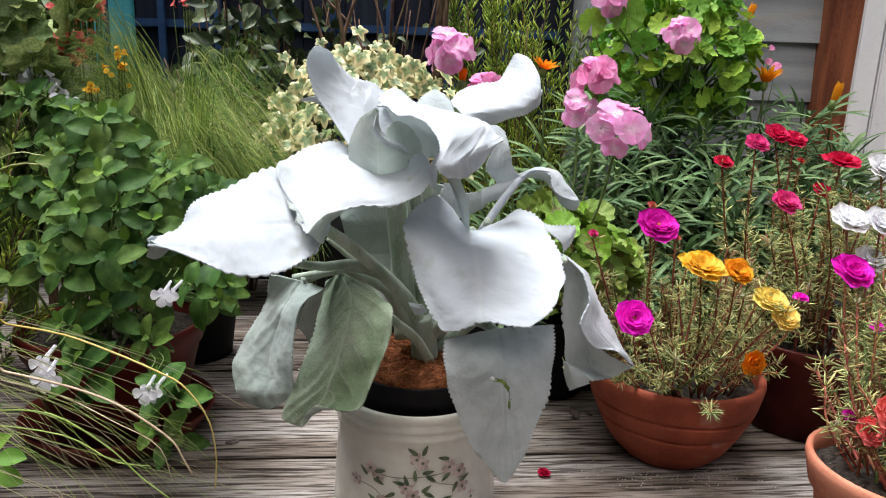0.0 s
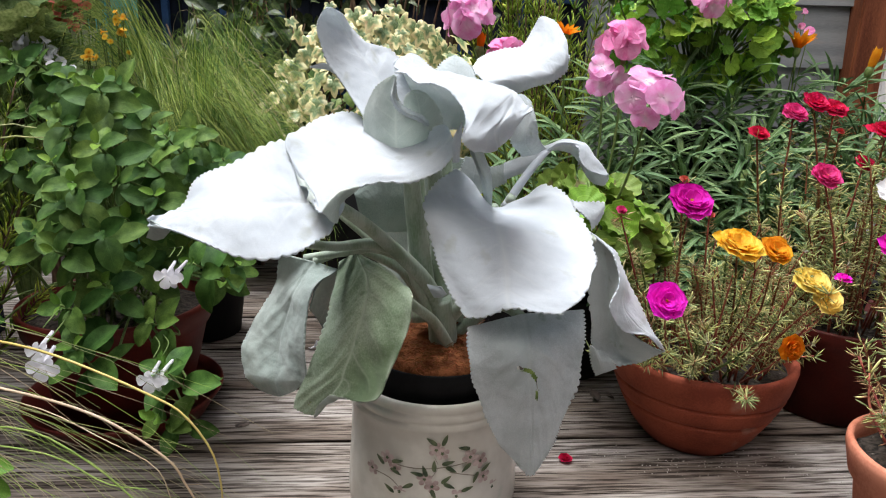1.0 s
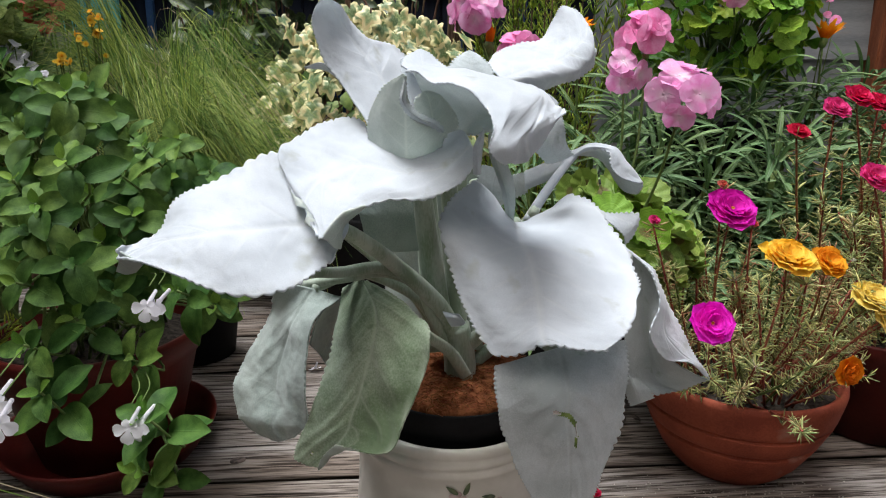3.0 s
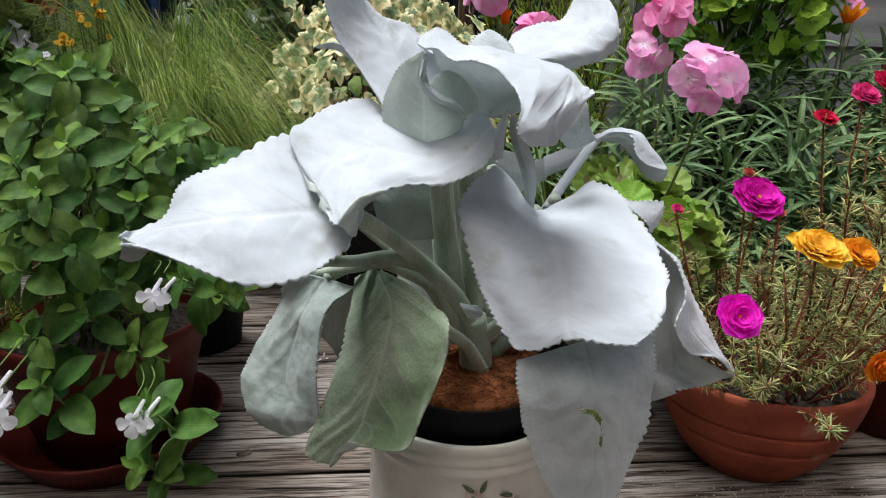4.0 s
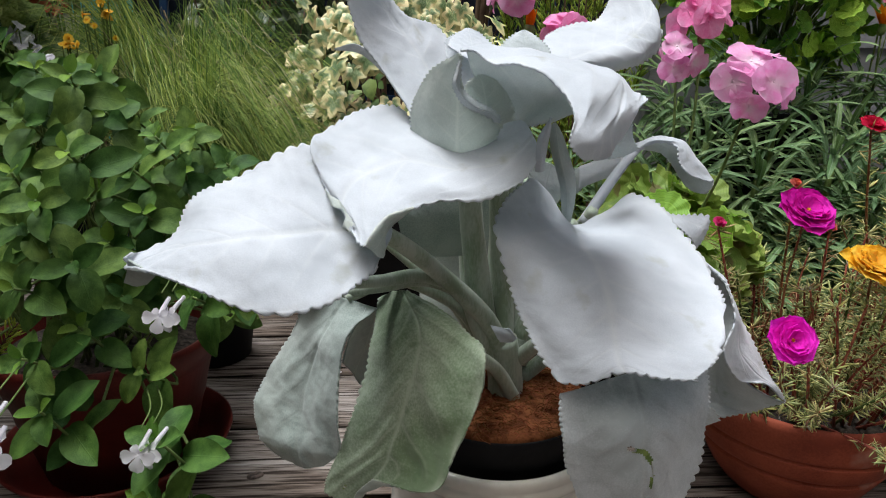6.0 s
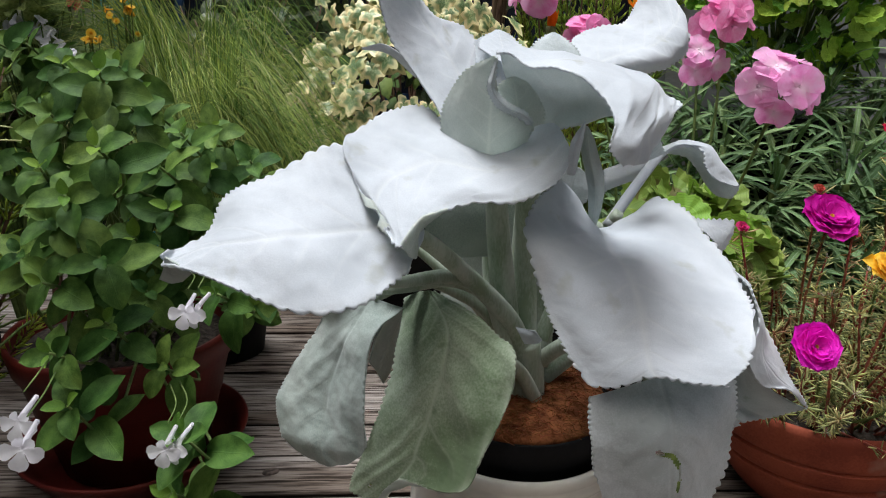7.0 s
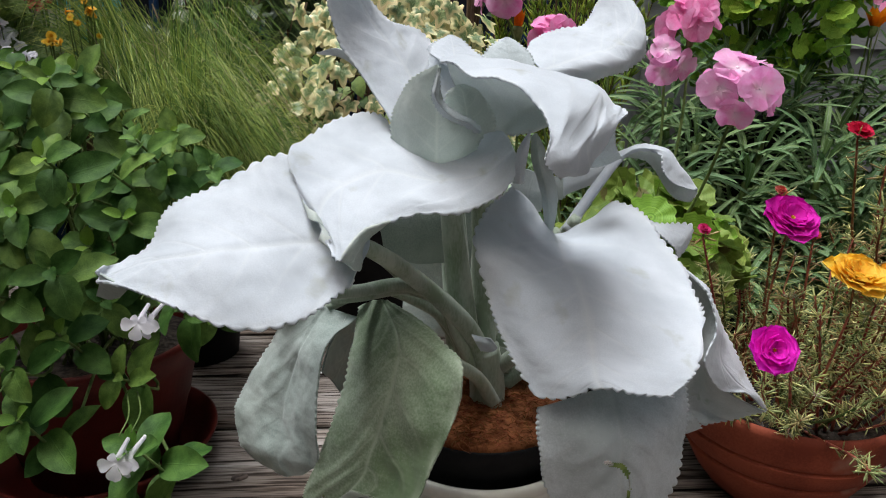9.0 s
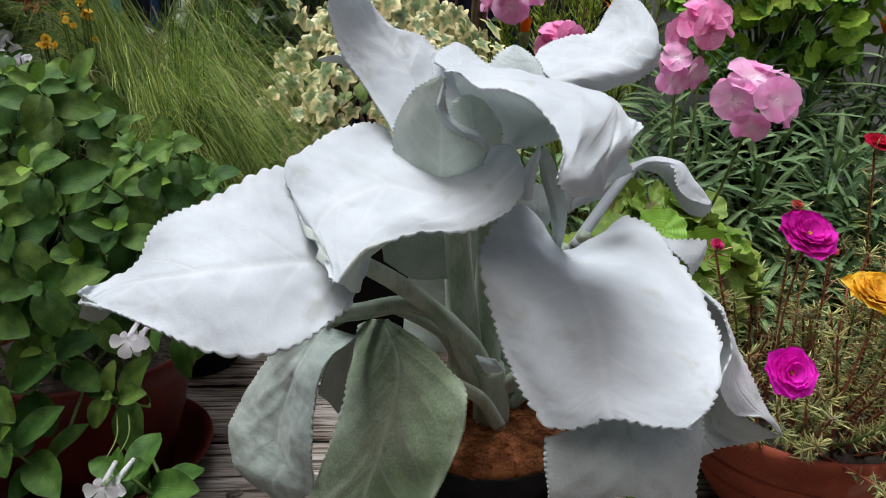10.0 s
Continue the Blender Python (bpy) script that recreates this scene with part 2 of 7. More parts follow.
GAZANIA = material("strap_leaf", (0.055, 0.125, 0.04), (0.16, 0.255, 0.10), 25, 0.6, 0.15, 200, vary="object", amount=0.35, through_light=0.1,
                   tip=("X", 0.86, 0.97, (0.22, 0.30, 0.20)), space="UV")
GERANIUM = material("scalloped_leaf", (0.11, 0.27, 0.022), (0.28, 0.49, 0.07), 14, 0.5, 0.3, 120, vary="object", amount=0.45, through_light=0.22, space="UV")
GERANIUM_ZONE = material("zoned_lime_leaf", (0.115, 0.205, 0.03), (0.225, 0.325, 0.07), 14, 0.5, 0.3, 120, vary="object", amount=0.3, through_light=0.2,
                         tip=("Y", 0.40, 0.30, (0.13, 0.12, 0.04)), space="UV")
BRONZE = material("bronze_leaf", (0.035, 0.065, 0.025), (0.13, 0.17, 0.075), 12, 0.4, 0.3, 150, vary="object", amount=0.5, through_light=0.08, spots=((0.22, 0.08, 0.03), 4, 0.63))
NEEDLE = material("yellow_green_needles", (0.16, 0.28, 0.03), (0.40, 0.50, 0.07), 10, 0.55, 0.0, 80, vary="island", amount=0.4, through_light=0.12)
MOSS = material("fleshy_needle_leaf", (0.36, 0.43, 0.16), (0.60, 0.63, 0.30), 30, 0.55, 0.05, 150, vary="island", amount=0.55, through_light=0.35,
                spots=((0.38, 0.22, 0.11), 16, 0.54))
CHAFF = material("withered_flower", (0.42, 0.36, 0.26), (0.70, 0.66, 0.56), 60, 0.8, 0.1, 200, vary="object", amount=0.3, through_light=0.2)
DARK_LEAF = material("hedge_leaf", (0.04, 0.085, 0.02), (0.12, 0.19, 0.05), 10, 0.5, 0.2, 120, vary="island", amount=0.5, through_light=0.1)


def petal(name, dark, light, tip=None, spots=None):
    m = material(name, dark, light, 45, 0.7, 0.12, 300, vary="object", amount=0.10, through_light=0.45, tip=tip, spots=spots)
    m.node_tree.nodes["Principled BSDF"].inputs["Specular IOR Level"].default_value = 0.15
    return m


PINK = petal("pink_petal", (0.87, 0.34, 0.66), (0.95, 0.54, 0.82), tip=("Y", 0.50, 0.06, (0.97, 0.80, 0.90)))
PINK_DEEP = petal("deep_pink_petal", (0.85, 0.25, 0.53), (0.94, 0.46, 0.72))
MAGENTA = petal("magenta_petal", (0.76, 0.008, 0.50), (0.90, 0.04, 0.68))
YELLOW = petal("yellow_petal", (0.85, 0.50, 0.03), (0.92, 0.68, 0.12), tip=("Y", 0.5, 0.0, (0.85, 0.36, 0.015)))
PALE_YELLOW = petal("pale_yellow_petal", (0.85, 0.66, 0.14), (0.90, 0.76, 0.26))
ORANGE = petal("orange_petal", (0.80, 0.20, 0.008), (0.90, 0.33, 0.015))
AMBER = petal("amber_petal", (0.84, 0.32, 0.015), (0.90, 0.45, 0.03))
RED = petal("crimson_petal", (0.56, 0.008, 0.06), (0.76, 0.03, 0.13))
ROSE = petal("rose_petal", (0.66, 0.03, 0.20), (0.80, 0.09, 0.32))
CORAL = petal("coral_petal", (0.78, 0.14, 0.12), (0.88, 0.28, 0.25))
WHITE = petal("white_petal", (0.82, 0.81, 0.87), (0.92, 0.91, 0.96))
WHITE_ROSE = petal("white_rose_petal", (0.86, 0.86, 0.88), (0.93, 0.93, 0.95))
STAMEN = petal("stamen", (0.75, 0.42, 0.04), (0.85, 0.58, 0.10))

# ---------------------------------------------------------------- helpers for meshes


def mesh_of(name, verts, faces, mats, uvs=None, indices=None, smooth=True):
    me = bpy.data.meshes.new(name)
    me.from_pydata([tuple(v) for v in verts], [], faces)
    for m in (mats if isinstance(mats, (list, tuple)) else [mats]):
        me.materials.append(m)
    if indices:
        me.polygons.foreach_set("material_index", indices)
    if uvs is not None:
        layer = me.uv_layers.new(name="UVMap")
        loops = np.empty(len(me.loops), dtype=np.int32)
        me.loops.foreach_get("vertex_index", loops)
        layer.data.foreach_set("uv", np.asarray(uvs, dtype=np.float32)[loops].ravel())
    if smooth:
        me.polygons.foreach_set("use_smooth", [True] * len(me.polygons))
    me.update()
    return me


def attach(name, me, parent=None, m=None, label=""):
    """One mesh object, under a thing or a part."""
    ob = new(name, me)
    if parent is not None:
        ob.parent = parent
    if m is not None:
        ob.matrix_basis = m
    if label:
        ob["label"] = label
    return ob


def thing(name, label, category, m=None, group="", kind=""):
    ob = new(name)
    ob.empty_display_size = 0.05
    if m is not None:
        ob.matrix_basis = m
    return tagged(ob, label, category, group, kind)


def basis(p, d, n=(0, 0, 1), s=1.0):
    """A pose at p whose y axis runs along d and whose z axis lies near n, scaled by s."""
    y = Vector(d).normalized()
    x = y.cross(Vector(n))
    if x.length < 1e-4:
        x = y.cross(Vector((1, 0, 0.1)))
    x.normalize()
    z = x.cross(y)
    m = Matrix((x, y, z)).transposed().to_4x4()
    return Matrix.Translation(p) @ m @ Matrix.Diagonal((s, s, s, 1))


def spline(points, count):
    """Points along a smooth curve through the given points."""
    q = np.asarray(points, dtype=float)
    q = np.vstack([2 * q[0] - q[1], q, 2 * q[-1] - q[-2]])
    out = []
    for k in range(count):
        f = k / (count - 1) * (len(q) - 3)
        i = min(int(f), len(q) - 4)
        t = f - i
        a, b, c, d = q[i:i + 4]
        out.append(0.5 * (2 * b + (c - a) * t + (2 * a - 5 * b + 4 * c - d) * t * t + (3 * b - a - 3 * c + d) * t ** 3))
    return np.array(out)


def tube(points, r0, r1=None, sides=6, count=None, flat=1.0):
    """A tapered round stalk along a smooth curve: its verts, faces and uvs."""
    r1 = r0 if r1 is None else r1
    c = spline(points, count or 4 * len(points))
    d = np.gradient(c, axis=0)
    d /= np.linalg.norm(d, axis=1)[:, None] + 1e-9
    ref = np.array((0.3, 0.9, 0.1)) if abs(d[0][2]) > 0.7 else np.array((0, 0, 1.0))
    verts, faces, uvs = [], [], []
    for k in range(len(c)):
        x = np.cross(d[k], ref)
        x /= np.linalg.norm(x) + 1e-9
        z = np.cross(x, d[k])
        f = k / (len(c) - 1)
        r = r0 + (r1 - r0) * f
        for s in range(sides):
            a = 2 * math.pi * s / sides
            verts.append(c[k] + r * (math.cos(a) * x + flat * math.sin(a) * z))
            uvs.append((s / sides, f))
    for k in range(len(c) - 1):
        for s in range(sides):
            a, b = k * sides + s, k * sides + (s + 1) % sides
            faces.append((a, b, b + sides, a + sides))
    faces.append(tuple(range(sides))[::-1])
    faces.append(tuple(range((len(c) - 1) * sides, len(c) * sides)))
    return verts, faces, uvs


def merged(pieces):
    """Joins pieces of (verts, faces, uvs)."""
    verts, faces, uvs = [], [], []
    for v, f, u in pieces:
        o = len(verts)
        verts.extend(v)
        uvs.extend(u)
        faces.extend(tuple(i + o for i in face) for face in f)
    return verts, faces, uvs


def moved(piece, m):
    v = np.asarray(piece[0], dtype=float)
    a = np.array(m)
    return v @ a[:3, :3].T + a[:3, 3], piece[1], piece[2]


def blade(length, width, shape, nu=8, nv=4, cup=0.0, arch=0.0, wave=0.0, rng=random, fold=0.0):
    """A leaf or petal from the origin along y, face up: cupped across, arched along, waved at the rim. uv: (distance from rim, along)."""
    verts, faces, uvs = [], [], []
    ph = rng.random() * 6
    for i in range(nu + 1):
        u = i / nu
        ang = arch * u
        y, z = (length * math.sin(ang) / arch, -length * (1 - math.cos(ang)) / arch) if abs(arch) > 1e-3 else (length * u, 0.0)
        w = width * shape(u)
        for j in range(nv + 1):
            v = 2 * j / nv - 1
            lift = cup * w * v * v + wave * width * math.sin(u * 9 + ph + 2 * v) * v * v + fold * w * abs(v)
            verts.append((w * v, y + lift * math.sin(ang), z + lift * math.cos(ang)))
            uvs.append((1 - abs(v), u) if nv > 2 else (0.5 - abs(v) * 0.5, u))
    for i in range(nu):
        for j in range(nv):
            a = i * (nv + 1) + j
            faces.append((a, a + 1, a + nv + 2, a + nv + 1))
    return verts, faces, uvs


def lathe(profile, sides=64, close=True):
    """A turned form from (radius, height) rows, from the outside foot over the rim to the inside."""
    verts, faces, uvs = [], [], []
    for k, (r, z) in enumerate(profile):
        for s in range(sides):
            a = 2 * math.pi * s / sides
            verts.append((r * math.cos(a), r * math.sin(a), z))
            uvs.append((s / sides, k / len(profile)))
    for k in range(len(profile) - 1):
        for s in range(sides):
            a, b = k * sides + s, k * sides + (s + 1) % sides
            faces.append((a, b, b + sides, a + sides))
    if close:
        faces.append(tuple(range(sides))[::-1])
        faces.append(tuple(range((len(profile) - 1) * sides, len(profile) * sides)))
    return verts, faces, uvs


def box(x0, x1, y0, y1, z0, z1, bevel=0.003):
    bm = bmesh.new()
    bmesh.ops.create_cube(bm, size=1)
    bmesh.ops.scale(bm, vec=(x1 - x0, y1 - y0, z1 - z0), verts=bm.verts)
    bmesh.ops.translate(bm, vec=((x0 + x1) / 2, (y0 + y1) / 2, (z0 + z1) / 2), verts=bm.verts)
    if bevel:
        bmesh.ops.bevel(bm, geom=bm.edges[:], offset=bevel, segments=2, affect="EDGES")
    v = [tuple(q.co) for q in bm.verts]
    bm.verts.index_update()
    f = [tuple(q.index for q in face.verts) for face in bm.faces]
    bm.free()
    return v, f, [(q[0], q[1]) for q in v]


def unit(rng, up=0.0):
    v = Vector((rng.gauss(0, 1), rng.gauss(0, 1), rng.gauss(0, 1) + up))
    return v.normalized()

# ---------------------------------------------------------------- the setting
ground = attach("ground", mesh_of("ground", [(-60, -60, -0.16), (60, -60, -0.16), (60, 60, -0.16), (-60, 60, -0.16)], [(0, 1, 2, 3)], EARTH))
tagged(ground, "dark bare garden earth under the decking", "ground", kind="structure")

# Grey boards, seven degrees off the x axis; a joint runs through (0, 1.035).
BOARD, PITCH, TURN_DECK = 0.178, 0.191, 7.0
deck = thing("floor", "weathered grey timber deck boards with dark gaps", "deck", pose(0, 1.035, 0, 0, 0, TURN_DECK), kind="structure")
board_rng = random.Random(4)


def board_mesh(seed, x0, x1, near):
    """A plank with a rounded worn edge, raised grain and a slightly cupped face."""
    rng = random.Random(seed)
    nx, ny = (150, 84) if near else (40, 24)
    verts, faces = [], []
    off = rng.random() * 50
    for i in range(nx + 1):
        x = x0 + (x1 - x0) * i / nx
        for j in range(ny + 1):
            t = j / ny
            y = 0.0065 + BOARD * t
            e, back = t * BOARD, (1 - t) * BOARD
            z = -0.003 * max(0.0, 1 - e / 0.004) ** 2 - 0.005 * max(0.0, 1 - e / 0.034) ** 1.5 - 0.006 * max(0.0, 1 - back / 0.006) ** 2
            g = noise.noise(Vector((x * 1.6 + off, y * 105 + 0.5 * noise.noise(Vector((x * 2, y * 9, off))), off)))
            z += 0.0009 * g * (1 if near else 0) + 0.0012 * noise.noise(Vector((x * 5, y * 14 + off, 3)))
            verts.append((x, y, z))
    for i in range(nx):
        for j in range(ny):
            a = i * (ny + 1) + j
            faces.append((a, a + ny + 1, a + ny + 2, a + 1))
    top = len(verts)
    for i in (0, nx):
        for j in (0, ny):
            v = verts[i * (ny + 1) + j]
            verts.append((v[0], v[1] + (0.020 if j == 0 else -0.006), -0.038))
    corner = [0, ny, nx * (ny + 1), nx * (ny + 1) + ny]
    low = [top, top + 1, top + 2, top + 3]
    faces.append([i * (ny + 1) for i in range(nx, -1, -1)] + [low[0], low[2]])
    faces.append([i * (ny + 1) + ny for i in range(nx + 1)] + [low[3], low[1]])
    faces.append([j for j in range(ny + 1)] + [low[1], low[0]])
    faces.append([corner[2] + j for j in range(ny, -1, -1)] + [low[2], low[3]])
    me = mesh_of("board", verts, faces, WOOD)
    for f in list(me.polygons)[-4:]:
        f.use_smooth = False
    return me


for k in range(-12, 6):
    attach("board", board_mesh(50 + k, -0.98 if k < 1 else -1.66, 2.26, -4 <= k <= 2), deck, pose(0, k * PITCH, board_rng.uniform(-0.0015, 0.0015)))
bm_knot = lathe([(0.0115, -0.004), (0.0105, 0.0012), (0.006, 0.0022), (0.002, 0.0010)], 20)
attach("knot", mesh_of("knot", *bm_knot[:2], KNOT), deck, pose(-0.333, 0.050, 0.0, 0, 0, 20) @ Matrix.Diagonal((1.15, 0.8, 1, 1)), "dark round knot")

# Fence of navy boards with a blue trellis on it.
fence = thing("fence", "dark navy board fence carrying a blue trellis", "fence", kind="structure")
for k in range(9, 25):
    attach("fence_board", mesh_of("fence_board", *box(-3.0 + 0.14 * k, -2.863 + 0.14 * k, 2.24, 2.262, -0.16, 1.75, 0.004)[:2], NAVY, smooth=False), fence)
attach("fence_backing", mesh_of("fence_backing", *box(-1.75, 0.398, 2.264, 2.29, -0.16, 1.75, 0)[:2], NAVY, smooth=False), fence)
trellis = thing("trellis", "blue painted wooden trellis fixed on the fence", "trellis")
for k in range(-5, 5):
    x = -0.578 + 0.187 * k
    attach("upright", mesh_of("upright", *box(x, x + 0.024, 2.205, 2.219, -0.1, 1.7, 0.002)[:2], BLUE, smooth=False), trellis)
for k in range(-3, 6):
    z = 0.815 + 0.175 * k
    attach("crossbar", mesh_of("crossbar", *box(-1.69, 0.36, 2.219, 2.2395, z, z + 0.026, 0.002)[:2], BLUE, smooth=False), trellis)

# House wall with lapped siding, a red-brown corner post and a white door frame.
house = thing("wall_house", "house wall of lapped grey siding boards", "wall", kind="structure")
attach("backing", mesh_of("backing", *box(0.40, 2.40, 1.925, 2.32, -0.16, 2.6, 0)[:2], SIDING, smooth=False), house)
for k in range(-5, 12):
    z = 0.645 + 0.158 * k
    v = [(0.40, 1.900, z), (0.40, 1.916, z + 0.17), (0.40, 1.924, z + 0.17), (0.40, 1.924, z), (1.03, 1.900, z), (1.03, 1.916, z + 0.17), (1.03, 1.924, z + 0.17), (1.03, 1.924, z)]
    f = [(0, 4, 5, 1), (1, 5, 6, 2), (3, 7, 4, 0), (0, 1, 2, 3), (7, 6, 5, 4), (2, 6, 7, 3)]
    attach("siding_board", mesh_of("siding_board", v, f, SIDING, smooth=False), house)
post = thing("trim_post", "red-brown stained timber corner post", "post", kind="structure")
attach("post", mesh_of("post", *box(1.030, 1.112, 1.855, 1.922, -0.16, 2.5, 0.004)[:2], POST, smooth=False), post)
frame_d = thing("door_1", "white painted door with a moulded frame", "door", kind="structure")
attach("door_frame", mesh_of("door_frame", *box(1.114, 1.176, 1.858, 1.922, -0.16, 2.2, 0.004)[:2], WHITE_PAINT, smooth=False), frame_d)
attach("door_seal", mesh_of("door_seal", *box(1.177, 1.188, 1.885, 1.922, -0.16, 2.2, 0)[:2], BLACK_PLASTIC, smooth=False), frame_d)
attach("door_leaf", mesh_of("door_leaf", *box(1.189, 2.05, 1.872, 1.922, -0.10, 2.1, 0.004)[:2], WHITE_PAINT, smooth=False), frame_d)

# Unseen walls, with a jog at the open side, added to block light.
for nm, lab, x0, x1, y0, y1 in (("wall_unseen_west", "unseen dark panel added at the far left to block light", -1.75, -1.70, 1.40, 2.24), ("wall_unseen_jog", "short unseen dark panel added at a jog to block light", -1.75, -1.06, 1.35, 1.40),
                                ("wall_unseen_side", "unseen dark panel added beside the deck to block light", -1.06, -1.01, -1.45, 1.40), ("wall_unseen_south", "unseen dark panel added behind the viewer to block light", -1.01, 2.40, -1.45, -1.40),
                                ("wall_unseen_east", "unseen grey panel added at the right to block light", 2.35, 2.40, -1.40, 1.92)):
    side = thing(nm, lab, "wall", kind="structure")
    attach("panel", mesh_of("panel", *box(x0, x1, y0, y1, -0.16, 2.1, 0)[:2], NAVY if nm != "wall_unseen_east" else SIDING, smooth=False), side)

# ---------------------------------------------------------------- the large white felted plant
felt_plant = thing("potted_plant", "large white felted foliage plant with scalloped drooping leaves", "plant", pose(0.01, 0.862, 0.245))


def felt_leaf(mat, ribs, teeth=0.0085, holes=(), thick=0.0017, fine=1.0, pleat=0.0005):
    """A thick soft leaf lofted over ribs (rim, midrib, rim): scalloped rim, sunken veins, puckered face, a paler-veined back."""
    nu, nv = round(120 * fine), round(48 * fine)
    vs = [0.5 - 0.5 * math.cos(math.pi * (0.10 + 0.80 * k / nv)) for k in range(nv + 1)]
    lo, hi = vs[0], vs[-1]
    vs = [(v - lo) / (hi - lo) for v in vs]
    cols = []
    for r in ribs:
        c = spline(r, 201)
        cols.append([c[round(200 * v)] for v in vs])
    cols = np.array(cols)
    grid = np.stack([spline(cols[:, j], nu + 1) for j in range(nv + 1)], axis=1)
    du, dv = np.gradient(grid, axis=0), np.gradient(grid, axis=1)
    nrm = np.cross(du, dv)
    nrm /= np.linalg.norm(nrm, axis=2)[:, :, None] + 1e-12
    if nrm[:, :, 2].mean() + 0.4 * -nrm[:, :, 1].mean() < 0:
        nrm = -nrm
    # the rim
    for j, inward in ((0, 1), (nv, nv - 1)):
        edge = grid[:, j]
        run = np.concatenate([[0], np.cumsum(np.linalg.norm(np.diff(edge, axis=0), axis=1))])
        out = edge - grid[:, inward]
        out /= np.linalg.norm(out, axis=1)[:, None] + 1e-9
        if teeth:
            s = np.abs(np.sin(math.pi * run / teeth * (1 + 0.12 * np.sin(run * 40))))
            amp = 0.0040 * (teeth / 0.0085)
            grid[:, j] += out * np.array([0.0035 * noise.noise(Vector((x * 28, j * 3.0, len(ribs)))) for x in run])[:, None]
            grid[:, j] += out * (amp * (s ** 0.7 - 0.5))[:, None]
            grid[:, j] += nrm[:, j] * (0.0016 * (s - 0.5))[:, None]
    if teeth and len(ribs) > 3:
        edge = grid[nu]
        run = np.concatenate([[0], np.cumsum(np.linalg.norm(np.diff(edge, axis=0), axis=1))])
        out = edge - grid[nu - 1]
        out /= np.linalg.norm(out, axis=1)[:, None] + 1e-9
        grid[nu] += out * (0.0038 * teeth / 0.0085 * (np.abs(np.sin(math.pi * run / teeth)) ** 0.7 - 0.5))[:, None]
    # the face: midrib, side veins and puckers
    odd = len(ribs[0]) % 2 == 1
    big = min(1.0, np.linalg.norm(np.diff(grid[nu // 2], axis=0), axis=1).sum() / 0.15)
    for i in range(nu + 1):
        u = i / nu
        for j in range(nv + 1):
            v = abs(2 * vs[j] - 1) if odd else abs(2 * vs[j] - 0.7)
            p = grid[i, j]
            h = big * (0.0042 * noise.noise(Vector(p * 15)) + 0.0024 * noise.noise(Vector(p * 34)) + 0.0009 * noise.noise(Vector(p * 80))) + 0.0003 * noise.noise(Vector(p * 130)) + 0.0003 * noise.noise(Vector(p * 260))
            if odd:
                h -= big * 0.0013 * math.exp(-(v / 0.03) ** 2)
                w = (u * 6.0 - v * 2.1) % 1.0
                h += big ** 2 * (pleat * math.sin(6.283 * w) - 0.0007 * math.exp(-((w - 0.5) / 0.07) ** 2)) * min(1, 4 * v) * (1 - v)
            grid[i, j] = p + nrm[i, j] * h
    n1 = (nu + 1) * (nv + 1)
    top = grid.reshape(-1, 3)
    low = (grid - nrm * thick).reshape(-1, 3)
    uvs = [(j / nv, i / nu) for i in range(nu + 1) for j in range(nv + 1)] * 2
    faces, index, gone = [], [], {}

    def eaten(i, j):
        p = np.array((i / nu, vs[j]))
        best = 0
        for (a0, b0, r0), (a1, b1, r1), what in holes:
            a, b = np.array((a0, b0)), np.array((a1, b1))
            f = min(1.0, max(0.0, float((p - a) @ (b - a)) / (float((b - a) @ (b - a)) + 1e-9)))
            if np.linalg.norm((p - a - f * (b - a)) * (1.3, 1)) < r0 + (r1 - r0) * f + 0.004 * noise.noise(Vector((60 * p[0], 60 * p[1], 0))):
                best = max(best, what)
        return best

    def idx(i, j):
        return i * (nv + 1) + j
    for i in range(nu):
        for j in range(nv):
            a, b, c, d = idx(i, j), idx(i, j + 1), idx(i + 1, j + 1), idx(i + 1, j)
            if eaten(i, j) == 2:
                continue
            gone[(i, j)] = len(faces)
            faces += [(a, b, c, d), (a + n1, d + n1, c + n1, b + n1)]
            index += [0, 1]
    if holes:  # where only the felt is gone the leaf shows green
        for (i, j), k in gone.items():
            if eaten(i, j) == 1:
                index[k] = 2
    ring = [idx(0, j) for j in range(nv)] + [idx(i, nv) for i in range(nu)] + [idx(nu, j) for j in range(nv, 0, -1)] + [idx(i, 0) for i in range(nu, 0, -1)]
    for k in range(len(ring)):
        a, b = ring[k], ring[(k + 1) % len(ring)]
        faces.append((b, a, a + n1, b + n1))
        index.append(0)
    verts = np.vstack([top, low]) - np.array(felt_plant.location)
    under = WOOL_UNDER
    return attach("leaf", mesh_of("leaf", verts, faces, [mat, under, CHEWED], uvs, index), felt_plant)


def felt_stalk(points, r0, r1, mat=STALK):
    v, f, u = tube(points, r0, r1, 12, 28)
    return attach("stalk", mesh_of("stalk", np.array(v) - np.array(felt_plant.location), f, mat, u), felt_plant)



felt_leaf(WOOL, [
    [(-0.112, 0.750, 0.518), (-0.086, 0.705, 0.482), (-0.094, 0.668, 0.460)],
    [(-0.162, 0.750, 0.537), (-0.120, 0.685, 0.485), (-0.100, 0.660, 0.454)],
    [(-0.198, 0.735, 0.522), (-0.162, 0.665, 0.485), (-0.128, 0.625, 0.441)],
    [(-0.243, 0.710, 0.504), (-0.196, 0.645, 0.485), (-0.168, 0.610, 0.443)],
    [(-0.253, 0.681, 0.476), (-0.236, 0.640, 0.478), (-0.215, 0.612, 0.461)],
    [(-0.262, 0.632, 0.472), (-0.264, 0.626, 0.468), (-0.251, 0.622, 0.469)],
])
